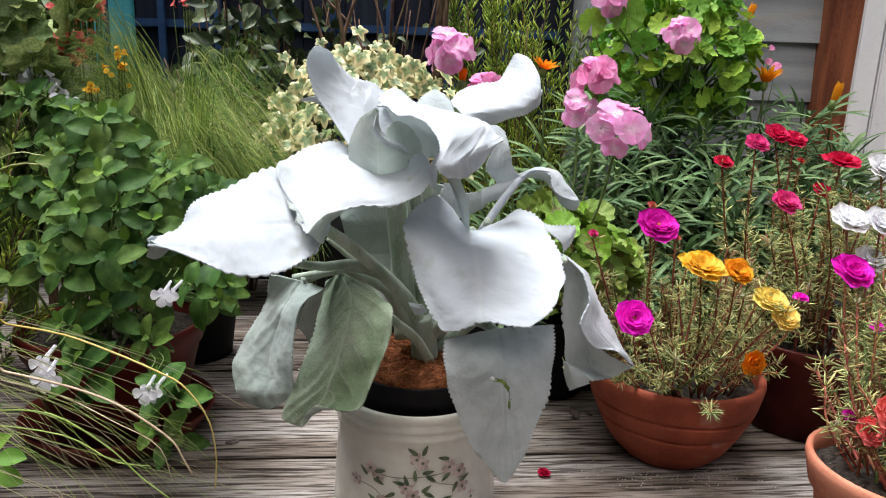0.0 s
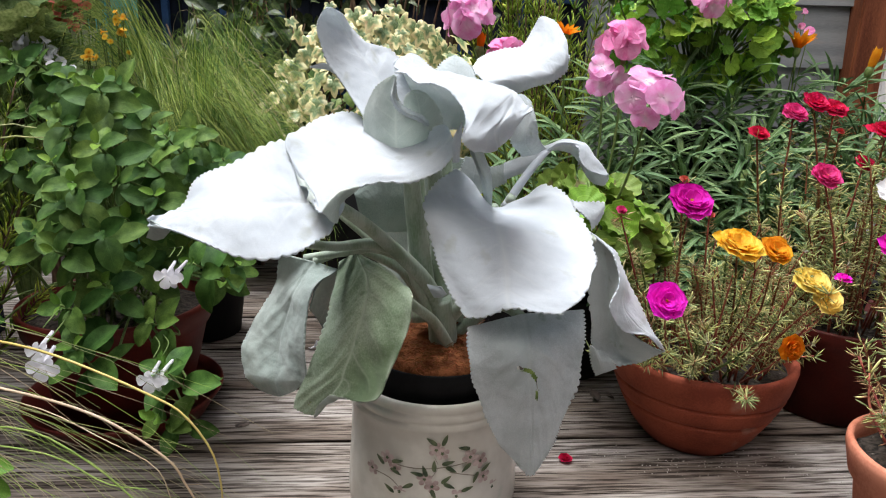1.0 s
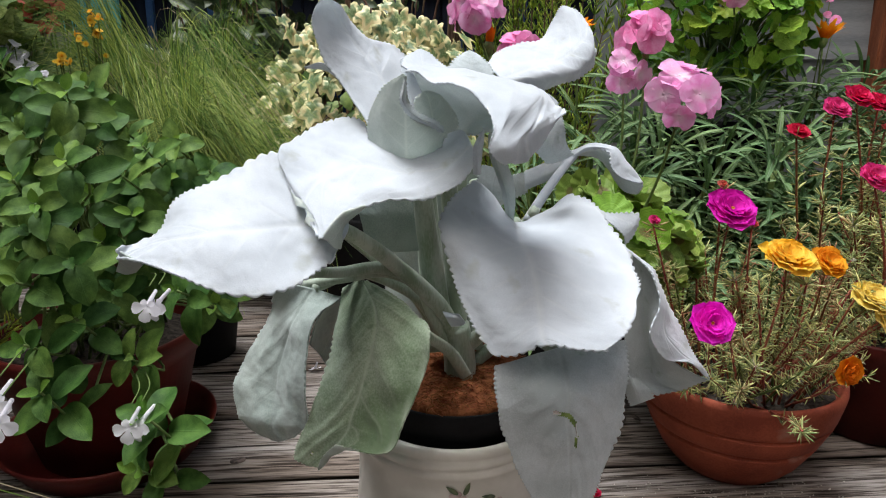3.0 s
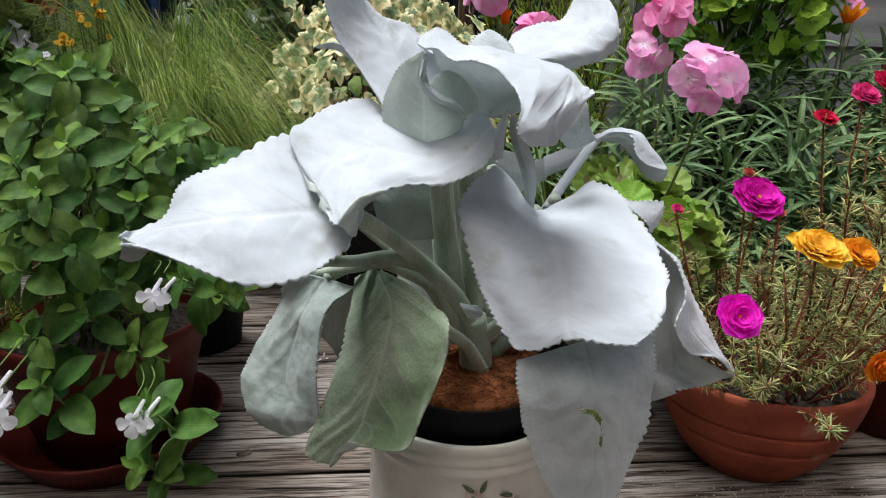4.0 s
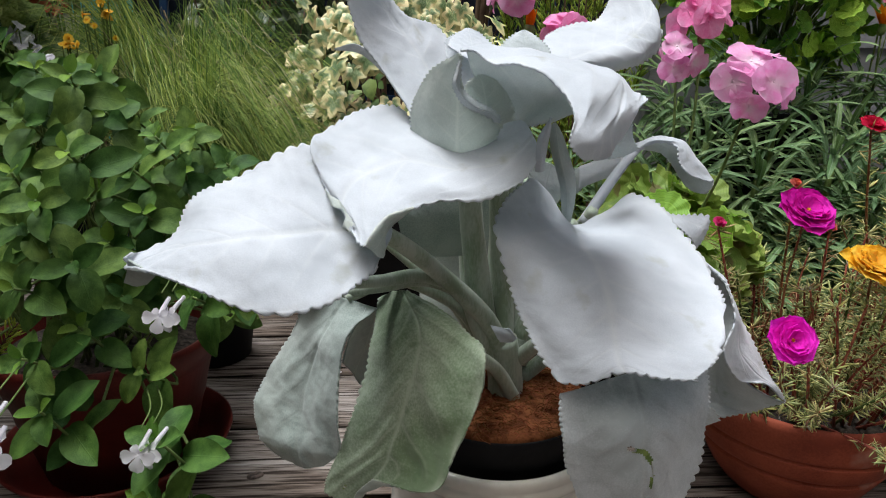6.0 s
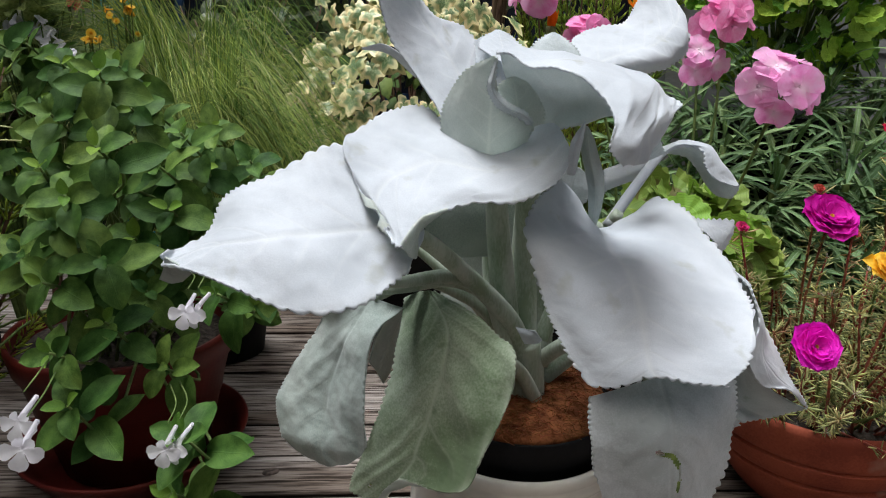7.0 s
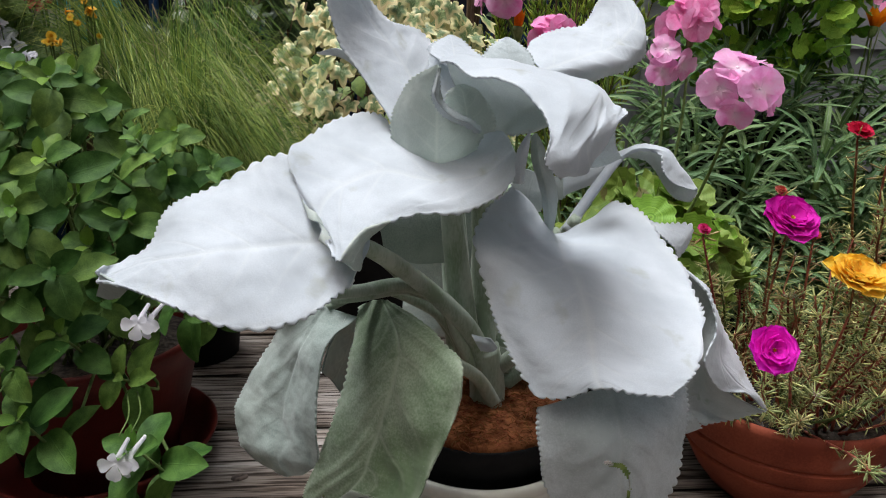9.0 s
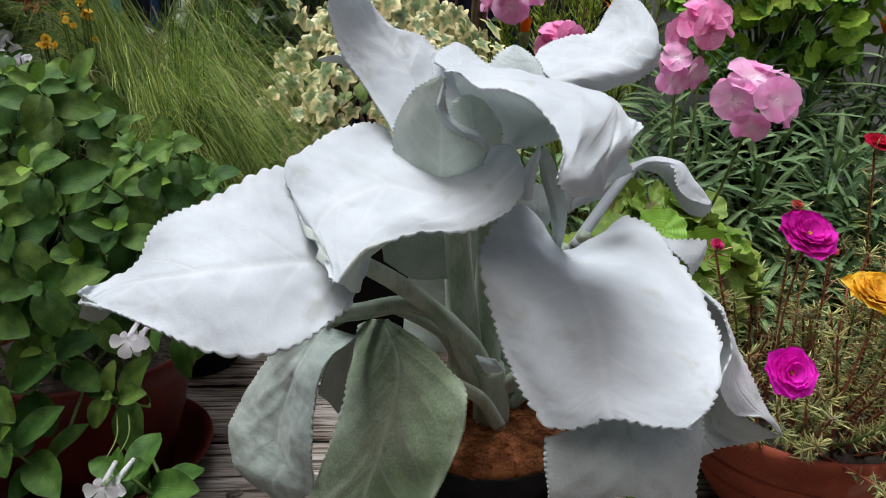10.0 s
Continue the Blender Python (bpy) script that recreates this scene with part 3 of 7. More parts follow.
felt_leaf(WOOL_DULL, [
    [(-0.261, 0.628, 0.472), (-0.265, 0.632, 0.463), (-0.272, 0.638, 0.452)],
    [(-0.252, 0.626, 0.468), (-0.258, 0.632, 0.459), (-0.264, 0.639, 0.449)],
    [(-0.240, 0.622, 0.463), (-0.245, 0.627, 0.459), (-0.252, 0.633, 0.453)],
], teeth=0)
felt_leaf(WOOL, [
    [(0.005, 0.775, 0.559), (0.017, 0.758, 0.561), (0.025, 0.745, 0.550), (0.029, 0.737, 0.538), (0.026, 0.730, 0.529)],
    [(-0.009, 0.785, 0.543), (0.000, 0.758, 0.542), (0.007, 0.735, 0.534), (0.012, 0.722, 0.524), (0.013, 0.715, 0.517)],
    [(-0.033, 0.795, 0.538), (-0.030, 0.762, 0.535), (-0.026, 0.730, 0.527), (-0.020, 0.708, 0.517), (-0.016, 0.700, 0.509)],
    [(-0.068, 0.810, 0.549), (-0.062, 0.770, 0.540), (-0.055, 0.735, 0.528), (-0.049, 0.700, 0.518), (-0.045, 0.690, 0.508)],
    [(-0.101, 0.835, 0.565), (-0.095, 0.790, 0.545), (-0.084, 0.740, 0.529), (-0.074, 0.695, 0.515), (-0.068, 0.678, 0.505)],
    [(-0.128, 0.815, 0.561), (-0.119, 0.770, 0.541), (-0.105, 0.728, 0.523), (-0.091, 0.688, 0.509), (-0.084, 0.668, 0.501)],
    [(-0.151, 0.775, 0.548), (-0.137, 0.745, 0.532), (-0.119, 0.710, 0.514), (-0.100, 0.675, 0.501), (-0.091, 0.660, 0.495)],
    [(-0.158, 0.740, 0.539), (-0.144, 0.720, 0.522), (-0.123, 0.690, 0.505), (-0.105, 0.664, 0.494), (-0.094, 0.650, 0.490)],
    [(-0.144, 0.715, 0.515), (-0.133, 0.700, 0.505), (-0.118, 0.676, 0.494), (-0.104, 0.655, 0.486), (-0.098, 0.646, 0.483)],
    [(-0.126, 0.690, 0.500), (-0.119, 0.678, 0.494), (-0.112, 0.665, 0.489), (-0.105, 0.652, 0.484), (-0.100, 0.646, 0.481)],
])
felt_leaf(WOOL_UNDER, [
    [(-0.081, 0.800, 0.538), (-0.060, 0.770, 0.533), (-0.038, 0.760, 0.530), (-0.020, 0.765, 0.534), (-0.005, 0.775, 0.542)],
    [(-0.081, 0.795, 0.558), (-0.059, 0.762, 0.559), (-0.038, 0.747, 0.558), (-0.019, 0.752, 0.557), (-0.003, 0.762, 0.559)],
    [(-0.076, 0.786, 0.578), (-0.057, 0.755, 0.578), (-0.038, 0.740, 0.578), (-0.027, 0.744, 0.573), (-0.019, 0.752, 0.568)],
    [(-0.063, 0.765, 0.598), (-0.050, 0.744, 0.597), (-0.038, 0.732, 0.596), (-0.036, 0.734, 0.588), (-0.033, 0.742, 0.579)],
    [(-0.049, 0.742, 0.608), (-0.044, 0.733, 0.607), (-0.038, 0.728, 0.605), (-0.039, 0.729, 0.601), (-0.040, 0.732, 0.596)],
    [(-0.038, 0.724, 0.614), (-0.037, 0.722, 0.613), (-0.036, 0.721, 0.612), (-0.036, 0.721, 0.611), (-0.035, 0.722, 0.610)],
], teeth=0.0045)
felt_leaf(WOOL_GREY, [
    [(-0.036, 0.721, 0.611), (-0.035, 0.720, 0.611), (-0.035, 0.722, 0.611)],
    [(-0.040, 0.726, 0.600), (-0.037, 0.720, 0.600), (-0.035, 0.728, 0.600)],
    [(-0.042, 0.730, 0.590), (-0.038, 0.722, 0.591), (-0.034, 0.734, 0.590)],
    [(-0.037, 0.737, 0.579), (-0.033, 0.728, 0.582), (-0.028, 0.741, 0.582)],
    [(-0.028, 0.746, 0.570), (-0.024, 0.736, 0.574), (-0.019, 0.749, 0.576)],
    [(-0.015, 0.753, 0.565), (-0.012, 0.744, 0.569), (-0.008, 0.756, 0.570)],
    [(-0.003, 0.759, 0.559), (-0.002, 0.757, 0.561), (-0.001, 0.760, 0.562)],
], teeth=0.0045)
felt_leaf(WOOL, [
    [(-0.036, 0.722, 0.616), (-0.035, 0.735, 0.618), (-0.033, 0.755, 0.618), (-0.026, 0.790, 0.597), (-0.005, 0.810, 0.559)],
    [(-0.023, 0.716, 0.616), (-0.021, 0.735, 0.620), (-0.018, 0.765, 0.621), (-0.013, 0.800, 0.597), (0.003, 0.815, 0.553)],
    [(-0.010, 0.702, 0.608), (-0.006, 0.725, 0.616), (0.001, 0.770, 0.619), (0.005, 0.810, 0.593), (0.012, 0.820, 0.550)],
    [(0.008, 0.688, 0.608), (0.014, 0.712, 0.613), (0.025, 0.768, 0.616), (0.026, 0.815, 0.588), (0.019, 0.820, 0.551)],
    [(0.025, 0.664, 0.601), (0.036, 0.695, 0.609), (0.053, 0.765, 0.612), (0.046, 0.810, 0.583), (0.024, 0.815, 0.552)],
    [(0.036, 0.642, 0.588), (0.052, 0.672, 0.600), (0.077, 0.755, 0.605), (0.065, 0.800, 0.579), (0.036, 0.800, 0.555)],
    [(0.040, 0.627, 0.575), (0.056, 0.645, 0.588), (0.089, 0.730, 0.598), (0.099, 0.785, 0.579), (0.074, 0.800, 0.566)],
    [(0.037, 0.622, 0.561), (0.052, 0.628, 0.573), (0.081, 0.680, 0.583), (0.104, 0.735, 0.586), (0.104, 0.760, 0.581)],
    [(0.043, 0.624, 0.553), (0.055, 0.624, 0.561), (0.071, 0.650, 0.569), (0.091, 0.690, 0.576), (0.108, 0.722, 0.583)],
    [(0.051, 0.637, 0.548), (0.061, 0.644, 0.548), (0.073, 0.660, 0.550), (0.082, 0.680, 0.556), (0.094, 0.710, 0.570)],
    [(0.055, 0.655, 0.548), (0.065, 0.664, 0.546), (0.075, 0.676, 0.548), (0.082, 0.692, 0.554), (0.092, 0.715, 0.566)],
], teeth=0.006)
felt_leaf(WOOL_GREY, [
    [(0.098, 0.860, 0.593), (0.108, 0.860, 0.593), (0.118, 0.860, 0.586)],
    [(0.103, 0.850, 0.564), (0.116, 0.850, 0.568), (0.126, 0.850, 0.559)],
    [(0.097, 0.860, 0.534), (0.114, 0.850, 0.536), (0.132, 0.860, 0.540)],
    [(0.113, 0.880, 0.513), (0.127, 0.880, 0.516), (0.142, 0.880, 0.524)],
], teeth=0.0045)
felt_leaf(WOOL_GREY, [
    [(0.040, 0.880, 0.511), (0.056, 0.880, 0.507), (0.069, 0.880, 0.498)],
    [(0.035, 0.880, 0.487), (0.052, 0.880, 0.481), (0.069, 0.880, 0.479)],
    [(0.047, 0.900, 0.459), (0.058, 0.900, 0.456), (0.067, 0.900, 0.461)],
], teeth=0.0045)
felt_leaf(WOOL, [
    [(-0.078, 0.800, 0.557), (-0.068, 0.820, 0.565), (-0.058, 0.850, 0.575), (-0.047, 0.880, 0.585), (-0.033, 0.900, 0.592)],
    [(-0.099, 0.820, 0.584), (-0.084, 0.835, 0.589), (-0.069, 0.870, 0.597), (-0.054, 0.910, 0.607), (-0.042, 0.940, 0.615)],
    [(-0.121, 0.835, 0.611), (-0.102, 0.845, 0.614), (-0.084, 0.880, 0.619), (-0.066, 0.920, 0.626), (-0.053, 0.955, 0.626)],
    [(-0.136, 0.840, 0.634), (-0.118, 0.850, 0.635), (-0.100, 0.880, 0.638), (-0.084, 0.920, 0.641), (-0.071, 0.950, 0.642)],
    [(-0.143, 0.840, 0.658), (-0.129, 0.850, 0.658), (-0.116, 0.870, 0.660), (-0.105, 0.890, 0.656), (-0.094, 0.920, 0.649)],
    [(-0.140, 0.840, 0.675), (-0.132, 0.845, 0.675), (-0.123, 0.855, 0.676), (-0.116, 0.870, 0.674), (-0.111, 0.890, 0.668)],
    [(-0.131, 0.835, 0.684), (-0.127, 0.838, 0.685), (-0.124, 0.842, 0.685), (-0.121, 0.850, 0.684), (-0.119, 0.860, 0.682)],
], teeth=0.0045)
felt_leaf(WOOL, [
    [(0.040, 0.930, 0.621), (0.049, 0.910, 0.614), (0.058, 0.890, 0.607), (0.070, 0.885, 0.599), (0.076, 0.900, 0.598)],
    [(0.056, 0.970, 0.638), (0.067, 0.940, 0.626), (0.081, 0.900, 0.614), (0.090, 0.895, 0.606), (0.098, 0.915, 0.591)],
    [(0.085, 1.000, 0.648), (0.095, 0.960, 0.635), (0.106, 0.920, 0.622), (0.115, 0.910, 0.611), (0.127, 0.930, 0.600)],
    [(0.113, 1.010, 0.655), (0.122, 0.970, 0.642), (0.132, 0.935, 0.629), (0.142, 0.925, 0.615), (0.152, 0.945, 0.607)],
    [(0.128, 1.020, 0.676), (0.140, 0.990, 0.662), (0.150, 0.955, 0.643), (0.158, 0.940, 0.625), (0.167, 0.955, 0.615)],
    [(0.137, 1.020, 0.693), (0.152, 1.000, 0.679), (0.163, 0.970, 0.658), (0.169, 0.950, 0.638), (0.174, 0.955, 0.624)],
    [(0.146, 1.020, 0.695), (0.158, 1.010, 0.689), (0.167, 0.990, 0.675), (0.173, 0.970, 0.656), (0.174, 0.960, 0.640)],
], teeth=0.0045)
felt_leaf(WOOL_UNDER, [
    [(-0.036, 0.800, 0.550), (-0.013, 0.790, 0.548), (0.010, 0.800, 0.550)],
    [(-0.034, 0.800, 0.571), (-0.014, 0.785, 0.571), (0.009, 0.800, 0.569)],
    [(-0.032, 0.790, 0.586), (-0.018, 0.780, 0.590), (-0.004, 0.790, 0.591)],
    [(-0.026, 0.785, 0.594), (-0.022, 0.780, 0.596), (-0.017, 0.785, 0.597)],
], teeth=0.0045)
felt_leaf(WOOL, [
    [(-0.050, 0.850, 0.572), (-0.027, 0.840, 0.573), (-0.005, 0.850, 0.572)],
    [(-0.052, 0.860, 0.604), (-0.031, 0.850, 0.607), (-0.009, 0.860, 0.607)],
    [(-0.056, 0.880, 0.627), (-0.045, 0.870, 0.632), (-0.034, 0.880, 0.628)],
], teeth=0.0045)
felt_leaf(WOOL_GREY, [
    [(-0.004, 0.870, 0.615), (0.024, 0.860, 0.608), (0.049, 0.860, 0.609)],
    [(0.007, 0.880, 0.628), (0.024, 0.870, 0.625), (0.043, 0.870, 0.622)],
    [(0.016, 0.885, 0.635), (0.022, 0.880, 0.637), (0.031, 0.880, 0.633)],
], teeth=0.0045)
felt_leaf(WOOL, [
    [(-0.050, 0.840, 0.621), (-0.026, 0.830, 0.609), (0.010, 0.840, 0.611)],
    [(-0.048, 0.860, 0.630), (-0.029, 0.850, 0.626), (-0.007, 0.860, 0.622)],
    [(-0.040, 0.870, 0.636), (-0.033, 0.870, 0.639), (-0.023, 0.870, 0.635)],
], teeth=0.0045)
felt_leaf(WOOL, [
    [(-0.117, 0.920, 0.600), (-0.117, 0.920, 0.588)],
    [(-0.151, 0.930, 0.621), (-0.147, 0.930, 0.611)],
    [(-0.178, 0.940, 0.617), (-0.177, 0.940, 0.615)],
], teeth=0)
felt_leaf(WOOL, [
    [(0.031, 0.800, 0.507), (0.049, 0.820, 0.491), (0.077, 0.850, 0.451), (0.114, 0.885, 0.457), (0.146, 0.912, 0.472)],
    [(0.006, 0.768, 0.492), (0.036, 0.778, 0.475), (0.078, 0.795, 0.451), (0.124, 0.840, 0.454), (0.173, 0.895, 0.465)],
    [(-0.003, 0.738, 0.476), (0.031, 0.738, 0.459), (0.082, 0.748, 0.448), (0.132, 0.790, 0.445), (0.189, 0.845, 0.443)],
    [(0.003, 0.722, 0.451), (0.039, 0.702, 0.443), (0.085, 0.712, 0.439), (0.137, 0.743, 0.431), (0.196, 0.785, 0.425)],
    [(0.012, 0.703, 0.425), (0.043, 0.684, 0.421), (0.088, 0.690, 0.422), (0.139, 0.706, 0.416), (0.190, 0.728, 0.417)],
    [(0.024, 0.686, 0.402), (0.052, 0.670, 0.400), (0.090, 0.672, 0.405), (0.133, 0.677, 0.400), (0.177, 0.690, 0.406)],
    [(0.037, 0.670, 0.384), (0.058, 0.660, 0.385), (0.090, 0.656, 0.396), (0.124, 0.655, 0.395), (0.164, 0.664, 0.395)],
    [(0.048, 0.660, 0.373), (0.067, 0.653, 0.377), (0.093, 0.648, 0.391), (0.117, 0.643, 0.392), (0.144, 0.646, 0.387)],
])
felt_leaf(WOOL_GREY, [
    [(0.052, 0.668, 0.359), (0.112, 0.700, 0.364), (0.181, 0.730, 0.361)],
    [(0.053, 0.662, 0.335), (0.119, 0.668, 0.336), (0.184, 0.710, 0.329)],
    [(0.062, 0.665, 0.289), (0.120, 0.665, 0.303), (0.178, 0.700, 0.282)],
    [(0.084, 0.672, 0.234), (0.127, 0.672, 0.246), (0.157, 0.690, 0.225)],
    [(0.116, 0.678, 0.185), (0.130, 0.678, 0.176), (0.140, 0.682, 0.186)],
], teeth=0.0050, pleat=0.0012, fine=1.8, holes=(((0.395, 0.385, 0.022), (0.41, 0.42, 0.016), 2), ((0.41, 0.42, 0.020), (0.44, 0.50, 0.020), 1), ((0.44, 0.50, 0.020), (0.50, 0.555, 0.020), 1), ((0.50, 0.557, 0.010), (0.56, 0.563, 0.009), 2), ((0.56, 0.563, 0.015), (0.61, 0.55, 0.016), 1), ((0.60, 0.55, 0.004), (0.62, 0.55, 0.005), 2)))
felt_leaf(WOOL_GREEN, [
    [(-0.109, 0.800, 0.383), (-0.097, 0.790, 0.393), (-0.086, 0.775, 0.402), (-0.078, 0.770, 0.403), (-0.070, 0.765, 0.402)],
    [(-0.111, 0.775, 0.367), (-0.088, 0.742, 0.378), (-0.067, 0.728, 0.388), (-0.048, 0.722, 0.396), (-0.029, 0.712, 0.395)],
    [(-0.114, 0.750, 0.343), (-0.090, 0.725, 0.353), (-0.066, 0.712, 0.364), (-0.038, 0.692, 0.381), (-0.011, 0.672, 0.391)],
    [(-0.120, 0.730, 0.312), (-0.097, 0.712, 0.321), (-0.074, 0.703, 0.331), (-0.042, 0.676, 0.348), (-0.014, 0.662, 0.351)],
    [(-0.132, 0.715, 0.279), (-0.108, 0.702, 0.284), (-0.086, 0.695, 0.293), (-0.057, 0.676, 0.305), (-0.030, 0.660, 0.311)],
    [(-0.145, 0.705, 0.250), (-0.121, 0.697, 0.259), (-0.095, 0.690, 0.269), (-0.069, 0.674, 0.276), (-0.049, 0.655, 0.274)],
    [(-0.148, 0.700, 0.235), (-0.137, 0.696, 0.231), (-0.125, 0.693, 0.230), (-0.114, 0.688, 0.248), (-0.100, 0.683, 0.263)],
], teeth=0.0045, pleat=0.0018, fine=1.4, holes=(((0.925, 0.25, 0.009), (0.93, 0.26, 0.009), 2), ((0.925, 0.25, 0.015), (0.93, 0.26, 0.015), 1)))
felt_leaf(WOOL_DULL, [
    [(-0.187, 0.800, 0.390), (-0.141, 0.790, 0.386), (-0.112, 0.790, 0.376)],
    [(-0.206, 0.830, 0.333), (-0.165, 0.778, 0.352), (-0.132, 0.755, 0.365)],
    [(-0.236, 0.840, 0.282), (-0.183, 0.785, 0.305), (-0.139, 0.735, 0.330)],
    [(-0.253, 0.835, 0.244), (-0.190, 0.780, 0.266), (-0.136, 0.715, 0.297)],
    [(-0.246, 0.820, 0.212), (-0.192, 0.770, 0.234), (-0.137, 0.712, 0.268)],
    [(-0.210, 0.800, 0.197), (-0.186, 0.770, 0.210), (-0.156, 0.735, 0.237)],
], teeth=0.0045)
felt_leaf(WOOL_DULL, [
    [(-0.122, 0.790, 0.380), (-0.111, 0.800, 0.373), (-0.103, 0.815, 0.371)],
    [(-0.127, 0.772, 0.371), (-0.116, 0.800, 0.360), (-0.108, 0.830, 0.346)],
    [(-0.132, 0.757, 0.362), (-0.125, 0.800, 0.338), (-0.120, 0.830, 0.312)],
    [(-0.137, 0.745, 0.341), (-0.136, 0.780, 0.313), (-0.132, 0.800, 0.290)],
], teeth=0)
# Hollow half of the folded leaf: its grey puts the shade into colour.
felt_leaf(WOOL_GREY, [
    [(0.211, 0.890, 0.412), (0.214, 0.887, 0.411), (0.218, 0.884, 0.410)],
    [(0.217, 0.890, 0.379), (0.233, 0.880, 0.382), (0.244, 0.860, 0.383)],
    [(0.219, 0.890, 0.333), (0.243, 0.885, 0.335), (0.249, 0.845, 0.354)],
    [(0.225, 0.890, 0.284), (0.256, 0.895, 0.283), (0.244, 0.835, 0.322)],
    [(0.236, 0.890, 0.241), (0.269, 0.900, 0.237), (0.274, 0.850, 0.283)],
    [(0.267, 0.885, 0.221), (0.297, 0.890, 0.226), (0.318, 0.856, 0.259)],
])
# Lit half of the same folded leaf, in the white felt.
felt_leaf(WOOL, [
    [(0.209, 0.880, 0.417), (0.214, 0.884, 0.414), (0.220, 0.889, 0.410)],
    [(0.232, 0.860, 0.400), (0.239, 0.868, 0.398), (0.247, 0.880, 0.391)],
    [(0.239, 0.845, 0.389), (0.245, 0.857, 0.385), (0.255, 0.875, 0.375)],
    [(0.245, 0.832, 0.362), (0.255, 0.846, 0.358), (0.272, 0.875, 0.343)],
    [(0.233, 0.815, 0.334), (0.253, 0.832, 0.331), (0.286, 0.870, 0.318)],
    [(0.255, 0.825, 0.299), (0.274, 0.838, 0.303), (0.302, 0.862, 0.288)],
    [(0.287, 0.838, 0.290), (0.301, 0.847, 0.283), (0.315, 0.856, 0.270)],
    [(0.314, 0.850, 0.265), (0.317, 0.852, 0.265), (0.320, 0.855, 0.261)],
], teeth=0.0065)
felt_leaf(WOOL_GREY, [
    [(0.226, 0.885, 0.251), (0.233, 0.880, 0.248), (0.245, 0.885, 0.243)],
    [(0.231, 0.885, 0.222), (0.240, 0.876, 0.231), (0.259, 0.883, 0.229)],
    [(0.238, 0.885, 0.204), (0.248, 0.879, 0.212), (0.265, 0.883, 0.218)],
], teeth=0.0055)
felt_leaf(WOOL, [
    [(0.165, 0.905, 0.463), (0.172, 0.900, 0.458), (0.176, 0.890, 0.454)],
    [(0.190, 0.900, 0.453), (0.192, 0.893, 0.452), (0.186, 0.880, 0.450)],
    [(0.212, 0.900, 0.453), (0.210, 0.892, 0.446), (0.201, 0.880, 0.438)],
    [(0.228, 0.898, 0.452), (0.221, 0.890, 0.440), (0.210, 0.882, 0.429)],
    [(0.229, 0.895, 0.441), (0.223, 0.890, 0.429), (0.213, 0.884, 0.418)],
], teeth=0.006)
felt_leaf(WOOL, [
    [(0.094, 0.925, 0.473), (0.093, 0.923, 0.484), (0.093, 0.930, 0.495), (0.095, 0.940, 0.495), (0.095, 0.946, 0.493)],
    [(0.126, 0.925, 0.488), (0.124, 0.922, 0.499), (0.125, 0.930, 0.511), (0.128, 0.940, 0.510), (0.130, 0.946, 0.508)],
    [(0.145, 0.922, 0.507), (0.146, 0.918, 0.516), (0.151, 0.925, 0.525), (0.157, 0.940, 0.521), (0.160, 0.946, 0.516)],
    [(0.161, 0.918, 0.523), (0.163, 0.915, 0.529), (0.172, 0.925, 0.533), (0.180, 0.945, 0.524), (0.184, 0.950, 0.512)],
    [(0.177, 0.912, 0.527), (0.179, 0.910, 0.531), (0.189, 0.925, 0.532), (0.195, 0.945, 0.520), (0.195, 0.950, 0.504)],
    [(0.190, 0.905, 0.525), (0.196, 0.910, 0.528), (0.204, 0.925, 0.527), (0.205, 0.940, 0.510), (0.203, 0.946, 0.494)],
    [(0.192, 0.900, 0.510), (0.202, 0.905, 0.515), (0.216, 0.920, 0.511), (0.214, 0.930, 0.495), (0.211, 0.936, 0.481)],
    [(0.204, 0.898, 0.497), (0.214, 0.905, 0.500), (0.226, 0.915, 0.500), (0.223, 0.925, 0.485), (0.220, 0.931, 0.474)],
    [(0.228, 0.905, 0.489), (0.232, 0.910, 0.490), (0.235, 0.915, 0.488), (0.235, 0.920, 0.481), (0.232, 0.926, 0.473)],
], teeth=0.0055)
felt_leaf(WOOL_GREY, [
    [(0.050, 0.935, 0.487), (0.050, 0.940, 0.474), (0.056, 0.945, 0.453)],
    [(0.072, 0.935, 0.488), (0.073, 0.935, 0.476), (0.076, 0.940, 0.458)],
    [(0.097, 0.945, 0.494), (0.097, 0.940, 0.483), (0.099, 0.942, 0.468)],
], teeth=0.0055)
felt_stalk([(0.095, 0.890, 0.443), (0.118, 0.900, 0.479), (0.140, 0.915, 0.507), (0.154, 0.927, 0.520)], 0.0062, 0.0045, WOOL)
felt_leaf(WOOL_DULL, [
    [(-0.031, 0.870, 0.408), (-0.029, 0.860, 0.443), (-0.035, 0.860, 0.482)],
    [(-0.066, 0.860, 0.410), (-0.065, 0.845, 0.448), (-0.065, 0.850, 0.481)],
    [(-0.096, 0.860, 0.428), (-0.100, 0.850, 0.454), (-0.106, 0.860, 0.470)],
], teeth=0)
felt_leaf(WOOL_UNDER, [
    [(-0.067, 0.677, 0.505), (-0.069, 0.686, 0.502), (-0.071, 0.696, 0.499)],
    [(-0.083, 0.667, 0.501), (-0.086, 0.678, 0.492), (-0.089, 0.690, 0.482)],
    [(-0.090, 0.659, 0.496), (-0.091, 0.670, 0.483), (-0.090, 0.684, 0.468)],
    [(-0.094, 0.649, 0.491), (-0.094, 0.662, 0.477), (-0.091, 0.676, 0.464)],
    [(-0.099, 0.644, 0.482), (-0.096, 0.653, 0.477), (-0.094, 0.664, 0.469)],
], teeth=0)
